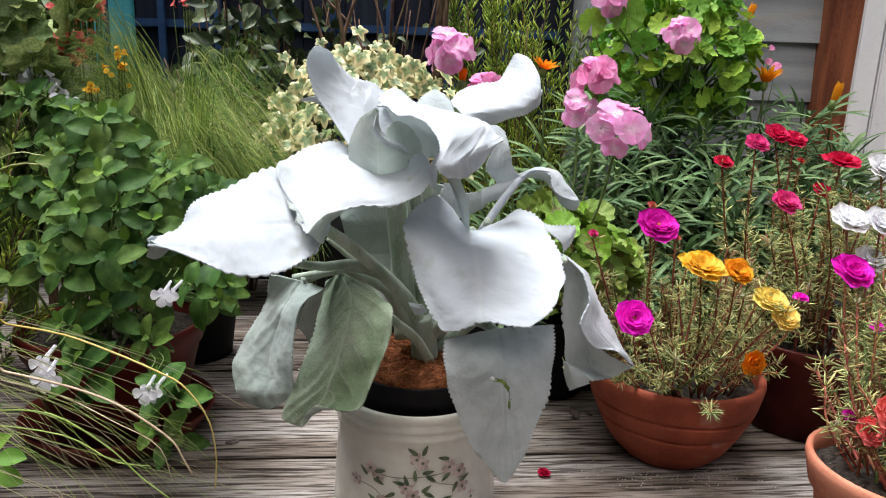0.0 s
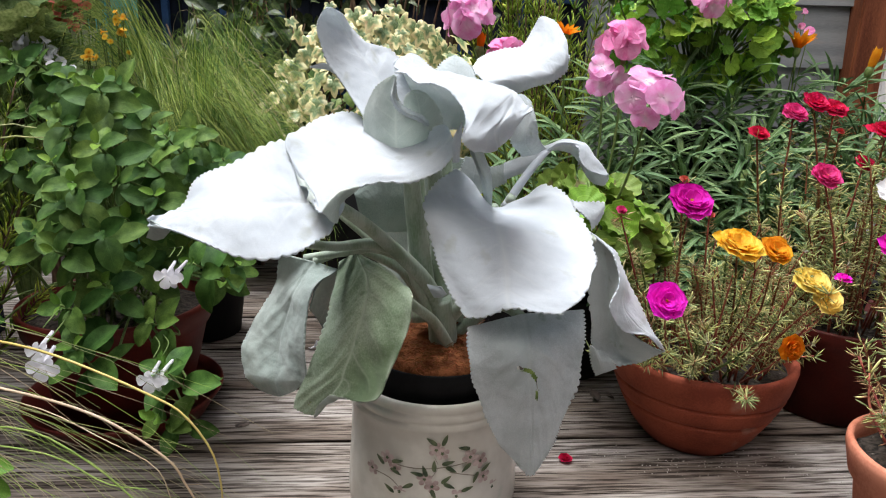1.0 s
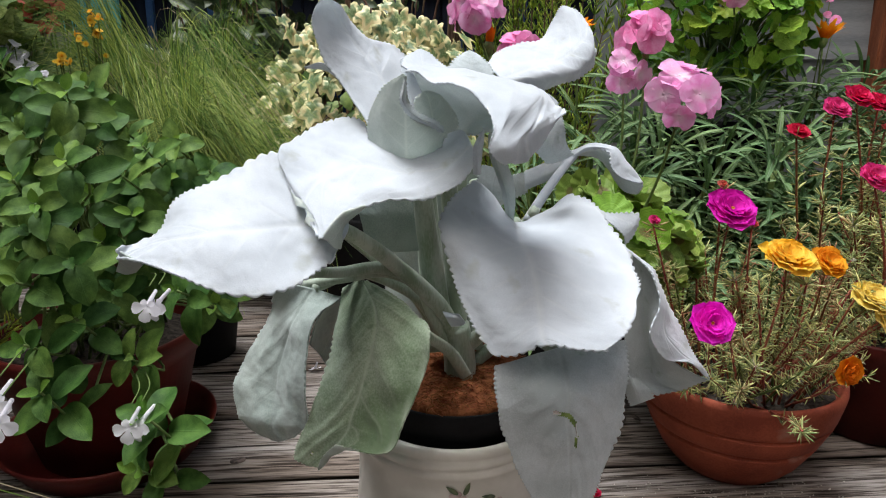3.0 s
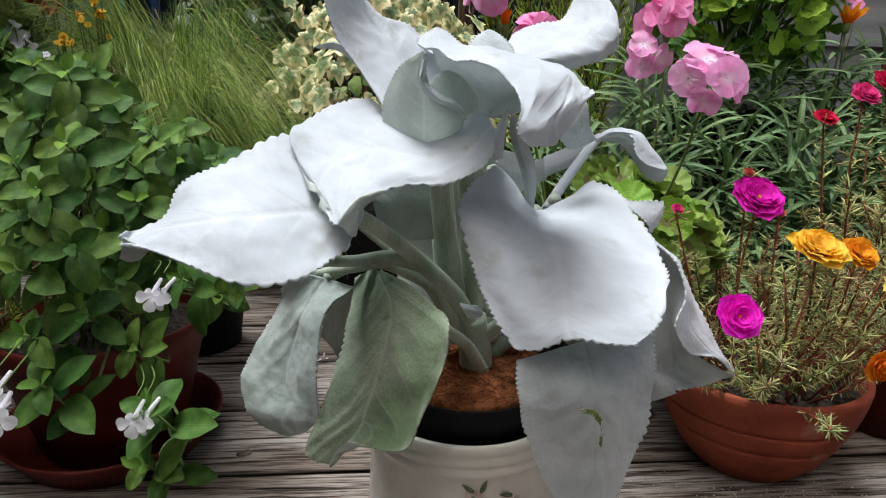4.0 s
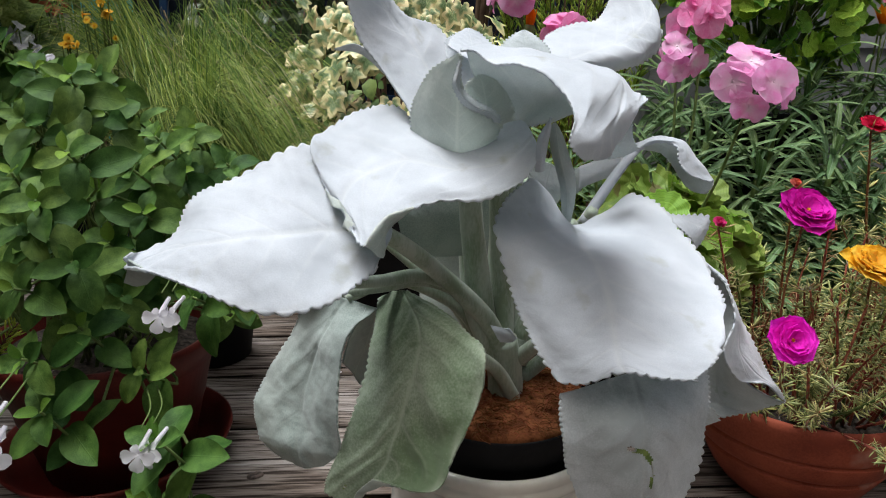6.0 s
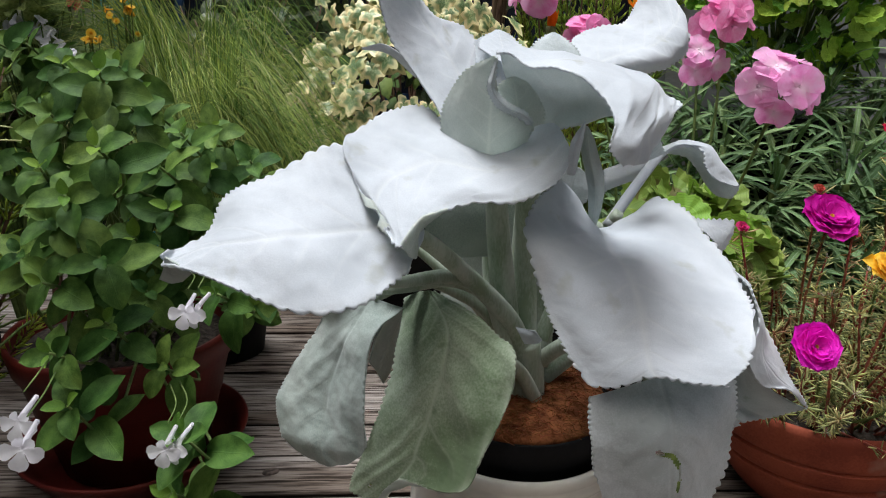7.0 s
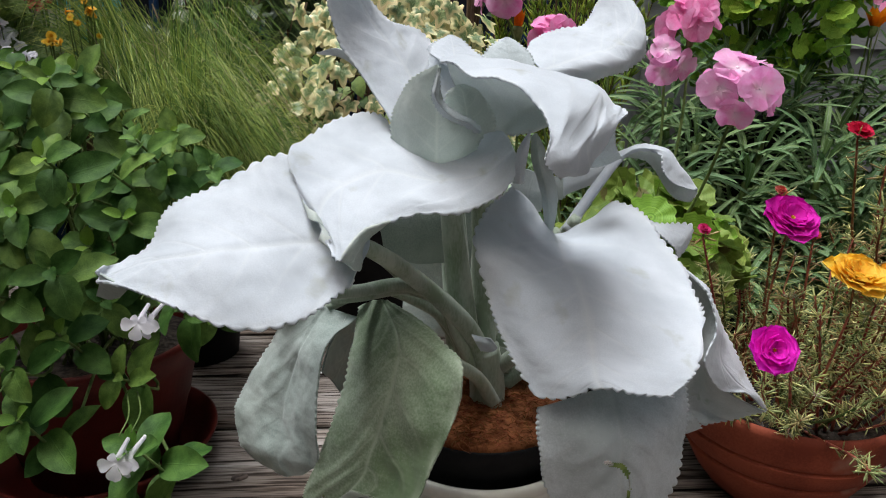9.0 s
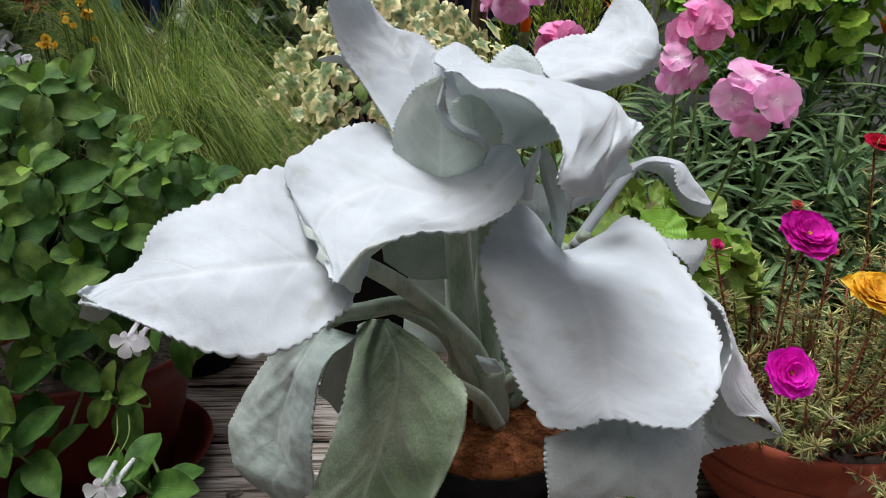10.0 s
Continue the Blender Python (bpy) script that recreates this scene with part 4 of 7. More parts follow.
# Added back leaf: its dull sheet closes the gap behind the stalks.
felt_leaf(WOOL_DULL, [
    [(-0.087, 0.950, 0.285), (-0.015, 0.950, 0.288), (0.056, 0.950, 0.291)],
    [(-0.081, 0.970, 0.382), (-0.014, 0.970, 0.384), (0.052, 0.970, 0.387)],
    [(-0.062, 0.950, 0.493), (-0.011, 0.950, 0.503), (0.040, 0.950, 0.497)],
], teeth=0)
felt_leaf(WOOL, [
    [(-0.002, 0.800, 0.360), (0.002, 0.795, 0.354), (0.008, 0.800, 0.342)],
    [(0.008, 0.795, 0.360), (0.012, 0.790, 0.355), (0.019, 0.790, 0.347)],
    [(0.016, 0.790, 0.360), (0.021, 0.790, 0.355), (0.024, 0.790, 0.351)],
], teeth=0)
felt_leaf(WOOL, [
    [(0.027, 0.735, 0.523), (0.031, 0.732, 0.523), (0.034, 0.735, 0.524)],
    [(0.026, 0.728, 0.546), (0.030, 0.724, 0.546), (0.035, 0.727, 0.545)],
    [(0.029, 0.724, 0.557), (0.033, 0.721, 0.557), (0.036, 0.724, 0.556)],
    [(0.035, 0.721, 0.567), (0.035, 0.720, 0.568), (0.036, 0.721, 0.567)],
], teeth=0)
felt_leaf(WOOL_GREY, [
    [(0.041, 0.775, 0.556), (0.045, 0.775, 0.559), (0.049, 0.775, 0.555)],
    [(0.045, 0.780, 0.535), (0.050, 0.772, 0.534), (0.057, 0.780, 0.535)],
    [(0.055, 0.800, 0.510), (0.060, 0.790, 0.507), (0.068, 0.800, 0.508)],
    [(0.062, 0.825, 0.486), (0.067, 0.820, 0.483), (0.074, 0.825, 0.483)],
    [(0.069, 0.855, 0.451), (0.072, 0.855, 0.450), (0.076, 0.855, 0.451)],
], teeth=0)
felt_stalk([(-0.008, 0.870, 0.281), (-0.019, 0.900, 0.375), (-0.027, 0.900, 0.460), (-0.030, 0.880, 0.519)], 0.0180, 0.0120)
felt_stalk([(0.012, 0.880, 0.278), (0.011, 0.920, 0.371), (0.011, 0.920, 0.449), (0.009, 0.900, 0.510)], 0.0180, 0.0120)
felt_stalk([(0.033, 0.890, 0.275), (0.038, 0.920, 0.355), (0.039, 0.920, 0.425), (0.034, 0.900, 0.487)], 0.0140, 0.0100)
felt_stalk([(0.005, 0.860, 0.294), (-0.035, 0.880, 0.346), (-0.080, 0.900, 0.381), (-0.130, 0.900, 0.422)], 0.0100, 0.0050)
felt_stalk([(0.005, 0.860, 0.285), (-0.024, 0.850, 0.347), (-0.056, 0.850, 0.371), (-0.100, 0.830, 0.392), (-0.141, 0.790, 0.386)], 0.0080, 0.0050)
felt_stalk([(0.022, 0.865, 0.195), (0.020, 0.860, 0.238), (0.018, 0.855, 0.279), (0.011, 0.850, 0.324)], 0.0220, 0.0180)
felt_stalk([(0.014, 0.850, 0.298), (-0.006, 0.830, 0.354), (-0.056, 0.790, 0.418), (-0.094, 0.710, 0.474), (-0.121, 0.690, 0.483)], 0.0120, 0.0050)
felt_stalk([(-0.003, 0.855, 0.308), (-0.015, 0.850, 0.389), (-0.024, 0.840, 0.455), (-0.028, 0.830, 0.503)], 0.0150, 0.0100)
felt_stalk([(0.013, 0.860, 0.312), (0.010, 0.870, 0.385), (0.005, 0.860, 0.452), (-0.002, 0.830, 0.534)], 0.0140, 0.0090)
felt_stalk([(0.005, 0.860, 0.294), (-0.023, 0.840, 0.371), (-0.064, 0.800, 0.408), (-0.108, 0.760, 0.415), (-0.135, 0.700, 0.434)], 0.0090, 0.0050)
felt_stalk([(0.010, 0.850, 0.289), (-0.014, 0.830, 0.342), (-0.030, 0.830, 0.377), (-0.066, 0.810, 0.400), (-0.107, 0.790, 0.399), (-0.155, 0.800, 0.387)], 0.0070, 0.0050)
felt_stalk([(0.029, 0.860, 0.295), (0.057, 0.820, 0.336), (0.094, 0.750, 0.354), (0.113, 0.700, 0.358)], 0.0090, 0.0060)
felt_stalk([(0.032, 0.870, 0.318), (0.054, 0.880, 0.384), (0.073, 0.880, 0.435), (0.081, 0.866, 0.448)], 0.0090, 0.0060)
felt_stalk([(0.029, 0.880, 0.279), (0.055, 0.920, 0.355), (0.086, 0.910, 0.420), (0.104, 0.885, 0.459)], 0.0080, 0.0060)
felt_stalk([(0.034, 0.880, 0.261), (0.099, 0.900, 0.310), (0.161, 0.880, 0.372), (0.210, 0.850, 0.415)], 0.0090, 0.0060)
felt_stalk([(0.027, 0.840, 0.260), (0.008, 0.820, 0.301), (-0.016, 0.780, 0.338), (-0.033, 0.747, 0.367)], 0.0080, 0.0050)

# ---------------------------------------------------------------- the pots


def pot(name, label, category, at, profile, mat, part_name="body", soil=None, soil_mat=None, sides=72):
    t = thing(name, label, category, pose(*at))
    attach(part_name, mesh_of(part_name, *lathe(profile, sides)[:2], mat), t)
    if soil:
        r, z = soil
        verts, faces = [(0, 0, z + 0.012)], []
        rings, seg = 10, 48
        for k in range(1, rings + 1):
            for s in range(seg):
                a = 2 * math.pi * s / seg
                x, y = r * k / rings * math.cos(a), r * k / rings * math.sin(a)
                verts.append((x, y, z + 0.012 * (1 - (k / rings) ** 2) + 0.005 * noise.noise(Vector((x * 60 + at[0] * 9, y * 60, 1)))))
        for s in range(seg):
            faces.append((0, 1 + s, 1 + (s + 1) % seg))
        for k in range(rings - 1):
            for s in range(seg):
                a, b = 1 + k * seg + s, 1 + k * seg + (s + 1) % seg
                faces.append((a, a + seg, b + seg, b))
        attach("soil", mesh_of("soil", verts, faces, soil_mat or SOIL), t)
    return t


CROCK = (0.010, 0.862, 0.0)
crock = pot("flower_pot", "cream glazed ceramic pot painted with pink blossom twigs", "pot", CROCK,
            [(0.100, 0.0), (0.112, 0.004), (0.119, 0.020), (0.121, 0.045), (0.119, 0.090), (0.1165, 0.130), (0.1160, 0.160), (0.117, 0.178), (0.1195, 0.184),
             (0.1205, 0.188), (0.1190, 0.1925), (0.1180, 0.194), (0.1195, 0.1965), (0.1205, 0.2005), (0.1190, 0.205), (0.1178, 0.2065), (0.1185, 0.209), (0.1195, 0.2135),
             (0.1180, 0.2185), (0.1140, 0.2205), (0.1100, 0.2185), (0.1085, 0.2100), (0.107, 0.150), (0.106, 0.02), (0.0, 0.015)], CERAMIC, "body", sides=128)


def on_crock(s, z, lift=0.0012):
    """A place on the pot's wall: s metres round it from the side that faces the camera, z up."""
    r = 0.1175 + lift if z < 0.15 else 0.1165 + lift
    a = -math.pi / 2 + 0.06 + s / r
    return Vector((r * math.cos(a), r * math.sin(a), z)), Vector((math.cos(a), math.sin(a), 0)), Vector((-math.sin(a), math.cos(a), 0))


def decal(name, outline, s, z, turn, size, mat, lift):
    """A flat painted shape wrapped on the pot's wall."""
    verts = [on_crock(s, z, lift)[0]]
    ct, st = math.cos(turn), math.sin(turn)
    for x, y in outline:
        verts.append(on_crock(s + size * (x * ct - y * st), z + size * (x * st + y * ct), lift)[0])
    k = len(outline)
    faces = [(0, 1 + i, 1 + (i + 1) % k) for i in range(k)]
    return attach(name, mesh_of(name, verts, faces, mat), crock)


blossom = [((0.45 + 0.55 * abs(math.cos(2.5 * a)) ** 0.6) * math.cos(a), (0.45 + 0.55 * abs(math.cos(2.5 * a)) ** 0.6) * math.sin(a)) for a in [2 * math.pi * k / 60 for k in range(60)]]
leaflet = [(1.15 * math.cos(a), 0.50 * math.sin(a) * abs(math.sin(a / 2)) ** 0.8) for a in [2 * math.pi * k / 20 for k in range(20)]]
deco_rng = random.Random(12)
for s0, z0, big in ((-0.063, 0.139, 1.0), (-0.052, 0.127, 0.9), (0.002, 0.160, 1.0), (0.010, 0.155, 0.9), (-0.012, 0.118, 1.0), (-0.002, 0.108, 1.0), (0.047, 0.146, 1.1),
                    (0.062, 0.137, 1.1), (0.068, 0.112, 1.0), (-0.088, 0.114, 1.0), (0.030, 0.092, 1.0), (-0.045, 0.094, 0.9), (-0.02, 0.080, 1.0), (0.085, 0.090, 1.0)):
    decal("blossom", blossom, s0, z0, deco_rng.uniform(0, 6), 0.0105 * big, GLAZE_FLOWER, 0.0012)
    decal("blossom_eye", blossom, s0, z0, deco_rng.uniform(0, 6), 0.0026, GLAZE_LEAF, 0.0018)
for s0, z0, a in ((-0.074, 0.133, 2.4), (-0.048, 0.138, 0.3), (-0.050, 0.122, -0.4), (-0.004, 0.172, 2.5), (0.013, 0.174, 1.2), (0.000, 0.138, 1.6), (0.018, 0.142, 0.2), (0.022, 0.132, -0.6),
                  (0.038, 0.160, 2.9), (0.042, 0.132, -2.4), (0.016, 0.118, 0.7), (0.020, 0.108, -0.5), (-0.022, 0.125, 3.0), (-0.012, 0.130, 1.9), (0.072, 0.125, 0.5), (0.056, 0.114, -2.0),
                  (-0.034, 0.105, -2.6), (0.0, 0.096, -1.2), (0.045, 0.100, 0.2), (-0.06, 0.095, 2.6)):
    decal("painted_leaf", leaflet, s0, z0, a, 0.0075, GLAZE_LEAF, 0.0021)
for pts in (((-0.075, 0.135), (-0.03, 0.132), (0.02, 0.136), (0.06, 0.142)), ((0.0, 0.150), (0.005, 0.135), (-0.005, 0.115), (0.0, 0.095)), ((0.02, 0.128), (0.045, 0.120), (0.07, 0.112)), ((-0.09, 0.112), (-0.06, 0.110), (-0.04, 0.095))):
    line = spline([(*p, 0) for p in pts], 24)
    verts, faces = [], []
    for k, q in enumerate(line):
        verts += [on_crock(q[0], q[1] - 0.0007, 0.0009)[0], on_crock(q[0], q[1] + 0.0007, 0.0009)[0]]
        if k:
            faces.append((2 * k - 2, 2 * k, 2 * k + 1, 2 * k - 1))
    attach("painted_twig", mesh_of("painted_twig", verts, faces, GLAZE_TWIG), crock)

nursery = pot("nursery_pot", "black plastic nursery pot topped with coir inside a ceramic pot", "pot", (0.012, 0.862, 0.018),
              [(0.070, 0.0), (0.078, 0.0), (0.096, 0.200), (0.1005, 0.205), (0.1010, 0.232), (0.0995, 0.2345), (0.0970, 0.232), (0.092, 0.200), (0.05, 0.19)], BLACK_PLASTIC, "body")
coir_rng = random.Random(3)
pieces = []
disc = lathe([(0.0955, 0.226), (0.0960, 0.236), (0.088, 0.241), (0.05, 0.243), (0.01, 0.243)], 64)
attach("coir_disc", mesh_of("coir_disc", *disc[:2], COIR), nursery, label="rust-brown coir mat")
for _ in range(1600):
    a, r = coir_rng.uniform(0, 6.283), 0.096 * math.sqrt(coir_rng.random())
    x, y, z = r * math.cos(a), r * math.sin(a), 0.2425 - 0.0035 * (r / 0.096) ** 4 + coir_rng.uniform(-0.0005, 0.004)
    b, le = coir_rng.uniform(0, 6.283), coir_rng.uniform(0.006, 0.02)
    pieces.append(tube([(x, y, z), (x + le * 0.5 * math.cos(b), y + le * 0.5 * math.sin(b), z + coir_rng.uniform(0, 0.003)), (x + le * math.cos(b + 0.5), y + le * math.sin(b + 0.5), z - 0.001)], 0.00045, 0.0003, 3, 4))
co = attach("coir_tangle", mesh_of("coir_tangle", *merged(pieces)[:2], COIR), nursery)
tagged(co, kind="stuff")

bowl = pot("terracotta_bowl", "wide terracotta bowl with ridged sides planted with moss roses", "bowl", (0.462, 1.098, 0.0),
           [(0.070, 0.0), (0.078, 0.001), (0.092, 0.014), (0.108, 0.034), (0.122, 0.060), (0.1290, 0.073), (0.1290, 0.0745), (0.1262, 0.0765), (0.1265, 0.0785), (0.1310, 0.081), (0.1345, 0.086), (0.1440, 0.109), (0.1442, 0.1105), (0.1412, 0.1125), (0.1415, 0.1145), (0.1455, 0.117),
            (0.1475, 0.121), (0.1525, 0.145), (0.1545, 0.158), (0.1535, 0.166), (0.1480, 0.169), (0.1430, 0.166), (0.1410, 0.150), (0.128, 0.09), (0.09, 0.03)], TERRACOTTA, "body", (0.1425, 0.143))
rpot = pot("terracotta_pot", "small worn terracotta pot with a chipped whitened rim", "pot", (0.668, 0.772, 0.0),
           [(0.070, 0.0), (0.078, 0.002), (0.098, 0.115), (0.099, 0.120), (0.108, 0.124), (0.1165, 0.160), (0.1160, 0.169), (0.1120, 0.173), (0.1075, 0.170), (0.105, 0.150), (0.09, 0.05)],
           TERRACOTTA_PALE, "body", (0.1045, 0.146))
backpot = pot("plastic_pot", "red-brown plastic pot standing behind the terracotta bowl", "pot", (0.77, 1.245, 0.0),
              [(0.095, 0.0), (0.105, 0.002), (0.130, 0.150), (0.136, 0.155), (0.140, 0.185), (0.137, 0.190), (0.132, 0.187), (0.12, 0.10)], RED_PLASTIC, "body", (0.131, 0.165))
saucer = pot("plant_saucer", "red-brown plastic saucer on the deck", "saucer", (-0.553, 1.072, 0.0),
             [(0.120, 0.0), (0.135, 0.001), (0.158, 0.036), (0.1655, 0.046), (0.1650, 0.050), (0.161, 0.050), (0.152, 0.036), (0.130, 0.008), (0.02, 0.007)], RED_PLASTIC, "dish")
lpot = pot("plastic_pot", "red-brown plastic pot standing in a saucer", "pot", (-0.553, 1.072, 0.009),
           [(0.098, 0.0), (0.104, 0.002), (0.145, 0.165), (0.150, 0.168), (0.156, 0.200), (0.155, 0.208), (0.150, 0.209), (0.147, 0.200), (0.13, 0.10)], RED_PLASTIC, "body", (0.146, 0.18))

# ---------------------------------------------------------------- leaf and flower forms


def with_uv(piece, mat):
    """Orders a piece for mesh_of, with its uvs."""
    return piece[0], piece[1], mat, piece[2]


def ovate(u):
    return max(0.03, math.sin(math.pi * u ** 0.72) ** 0.85) if u < 1 else 0.02


def strap(u):
    return max(0.06, min(1.0, 0.45 + 1.6 * u) * (1 - u ** 5) ** 0.6)


def round_end(u):
    return max(0.22, math.sin(math.pi * min(1.0, 0.10 + 0.55 * u)) ** 1.2) * math.sqrt(max(0.0, 1 - max(0.0, (u - 0.62) / 0.38) ** 2.4))


def petal_tongue(u):
    return (0.20 + 0.80 * min(1.0, u / 0.55) ** 1.5) * math.sqrt(max(0.0, 1 - max(0.0, (u - 0.60) / 0.40) ** 2.2))


def needle_form(length, r):
    """A small fleshy needle, thickest in the middle."""
    verts, faces = [(0, 0, 0)], []
    for k, (f, q) in enumerate(((0.25, 0.9), (0.7, 1.0))):
        for s in range(3):
            a = 2.094 * s
            verts.append((q * r * math.cos(a), f * length, q * r * math.sin(a) + 0.12 * length * f * f))
    verts.append((0, length, 0.12 * length))
    for s in range(3):
        t = (s + 1) % 3
        faces += [(0, 1 + t, 1 + s), (1 + s, 1 + t, 4 + t, 4 + s), (4 + s, 4 + t, 7)]
    return verts, faces, [(0.5, 0.0)] * 8


def lobed_leaf(radius, lobes, depth, ruffle, rng, notch=0.5, cupped=0.0):
    """A rounded leaf with scalloped lobes round its stalk. uv: (distance from rim, distance from stalk)."""
    seg, rings = 48, 5
    verts, faces, uvs = [(0, 0, 0)], [], [(1, 0)]
    ph = rng.random() * 6
    for k in range(1, rings + 1):
        f = k / rings
        for s in range(seg):
            a = -math.pi / 2 + notch + (2 * math.pi - 2 * notch) * s / (seg - 1)
            r = radius * f * (1 + f * depth * (abs(math.sin(lobes * (a + math.pi / 2) / 2)) - 0.5) + 0.04 * f * math.sin(19 * a + ph))
            z = f * f * radius * (ruffle * math.sin(lobes * a + ph) + 0.4 * ruffle * math.sin(3 * a + ph)) + cupped * radius * f * f
            verts.append((r * math.cos(a), r * math.sin(a), z))
            uvs.append((1 - f, f))
    for s in range(seg - 1):
        faces.append((0, 1 + s, 2 + s))
    for k in range(rings - 1):
        for s in range(seg - 1):
            a = 1 + k * seg + s
            faces.append((a, a + seg, a + seg + 1, a + 1))
    return verts, faces, uvs


def ivy_leaf(size, rng):
    """A five-pointed ivy leaf, gently folded."""
    tips = ((-2.2, 0.74), (-1.12, 0.96), (0.0, 1.18), (1.12, 0.96), (2.2, 0.74))
    seg, rings = 41, 4
    verts, faces, uvs = [(0, 0, 0)], [], [(1, 0)]
    ph = rng.random() * 6
    for k in range(1, rings + 1):
        f = k / rings
        for s in range(seg):
            a = -2.75 + 5.5 * s / (seg - 1)
            r = 0.56 + sum((h - 0.56) * max(0.0, 1 - abs(a - c) / 0.60) ** 1.2 for c, h in tips)
            if abs(a) > 2.5:
                r *= 0.8
            r *= size * f
            z = size * f * (0.10 * math.sin(3 * a + ph) * f - 0.10 * f + 0.08 * abs(math.sin(a)))
            verts.append((r * math.sin(a), r * math.cos(a), z))
            uvs.append((1 - f, f))
    for s in range(seg - 1):
        faces.append((0, 2 + s, 1 + s))
    for k in range(rings - 1):
        for s in range(seg - 1):
            a = 1 + k * seg + s
            faces.append((a, a + 1, a + seg + 1, a + seg))
    return verts, faces, uvs


def rose_form(radius, rng, layers=4, open_=0.9, count=8):
    """A double moss rose: layers of broad ruffled petals that overlap, the inner ones shorter and more upright."""
    parts = []
    for k in range(layers + 1):
        f = 1 - 0.66 * k / (layers + 1)
        n = count if k < 2 else count - 2
        for p in range(n):
            a = 2 * math.pi * (p + 0.5 * (k % 2) + rng.uniform(-0.2, 0.2)) / n
            tilt = (0.15 + 1.05 * k / (layers + 1)) * (1.6 - open_) + rng.uniform(-0.08, 0.08)
            b = blade(radius * f * rng.uniform(0.88, 1.06), radius * 0.44 * f ** 0.4, round_end, 6, 6, 0.22, -0.25, 0.16, rng)
            parts.append(moved(b, Matrix.Rotation(a, 4, "Z") @ pose(0, radius * 0.03, 0.0015 * k) @ Matrix.Rotation(tilt, 4, "X")))
    return merged(parts)


def floret_form(radius, rng):
    """A five-petalled floret of broad overlapping wavy petals on a short tube."""
    parts = []
    for p in range(5):
        a = 2 * math.pi * p / 5 + rng.uniform(-0.12, 0.12)
        b = blade(radius * rng.uniform(0.90, 1.08), radius * rng.uniform(0.50, 0.60), round_end, 8, 6, 0.10, rng.uniform(0.2, 0.7), 0.10, rng)
        parts.append(moved(b, Matrix.Rotation(a, 4, "Z") @ pose(0, 0, 0.0006 * (p % 2)) @ Matrix.Rotation(rng.uniform(0.10, 0.50), 4, "X")))
    parts.append(tube([(0, 0, 0.001), (0, 0, -0.006), (0, 0, -0.014)], 0.0022, 0.0014, 6, 6))
    return merged(parts)


def ray_form(radius, rng, count=15, open_=0.35):
    """A half-shut daisy: pointed rays that stand up round a disc."""
    parts = []
    for k in range(count):
        a = 2 * math.pi * k / count + rng.uniform(-0.08, 0.08)
        b = blade(radius * rng.uniform(0.9, 1.05), radius * 0.13, lambda u: max(0.04, math.sin(math.pi * (0.15 + 0.83 * u)) ** 0.8), 7, 2, 0.2, 0.5 * (1 - open_) if open_ > 0.1 else -0.35, 0, rng)
        parts.append(moved(b, Matrix.Rotation(a, 4, "Z") @ pose(0, 0.003, 0) @ Matrix.Rotation((1 - open_) * 1.35 + rng.uniform(-0.1, 0.1), 4, "X")))
    return merged(parts)


def stem_part(parent, points, r0, r1, mat, name="stem"):
    p = np.array(points, dtype=float) - np.array(parent.location)
    v, f, u = tube(p, r0, r1, 6, max(6, 3 * len(points)))
    return attach(name, mesh_of(name, v, f, mat, u), parent)


def put(parent, name, me, p, d, n, s=1.0, label=""):
    return attach(name, me, parent, basis(Vector(p) - parent.location, d, n, s), label)


# ---------------------------------------------------------------- soft-leaved plant with white flowers
mint = thing("potted_plant", "bushy green soft-leaved plant with white two-lipped flowers", "plant", pose(-0.553, 1.072, 0.19))
rm = random.Random(21)


def spoon(u):
    """A broad oval leaf with a short point."""
    return max(0.05, math.sin(math.pi * min(1.0, 0.04 + 0.96 * u ** 0.85)) ** 0.62) * (1 - 0.25 * max(0.0, u - 0.75) / 0.25) if u < 1 else 0.03


def soft_leaf(w, c, a, f, mat, young=False):
    v, fc, u = blade(1.0, w, spoon, 8 if young else 12, 6, c, a, 0.05, rm, f)
    n = 7
    return mesh_of("leaf", v, fc, mat, [(k % n / (n - 1), q[1]) for k, q in enumerate(u)])


mint_forms = [soft_leaf(w, c, a, f, MINT) for w, c, a, f in ((0.31, 0.16, 0.6, 0.10), (0.34, 0.10, 0.9, 0.16), (0.29, 0.20, 0.35, 0.14), (0.32, 0.06, 1.1, 0.18), (0.30, 0.16, 0.1, 0.20))]
young_form = soft_leaf(0.33, 0.25, 0.3, 0.1, MINT_YOUNG, True)


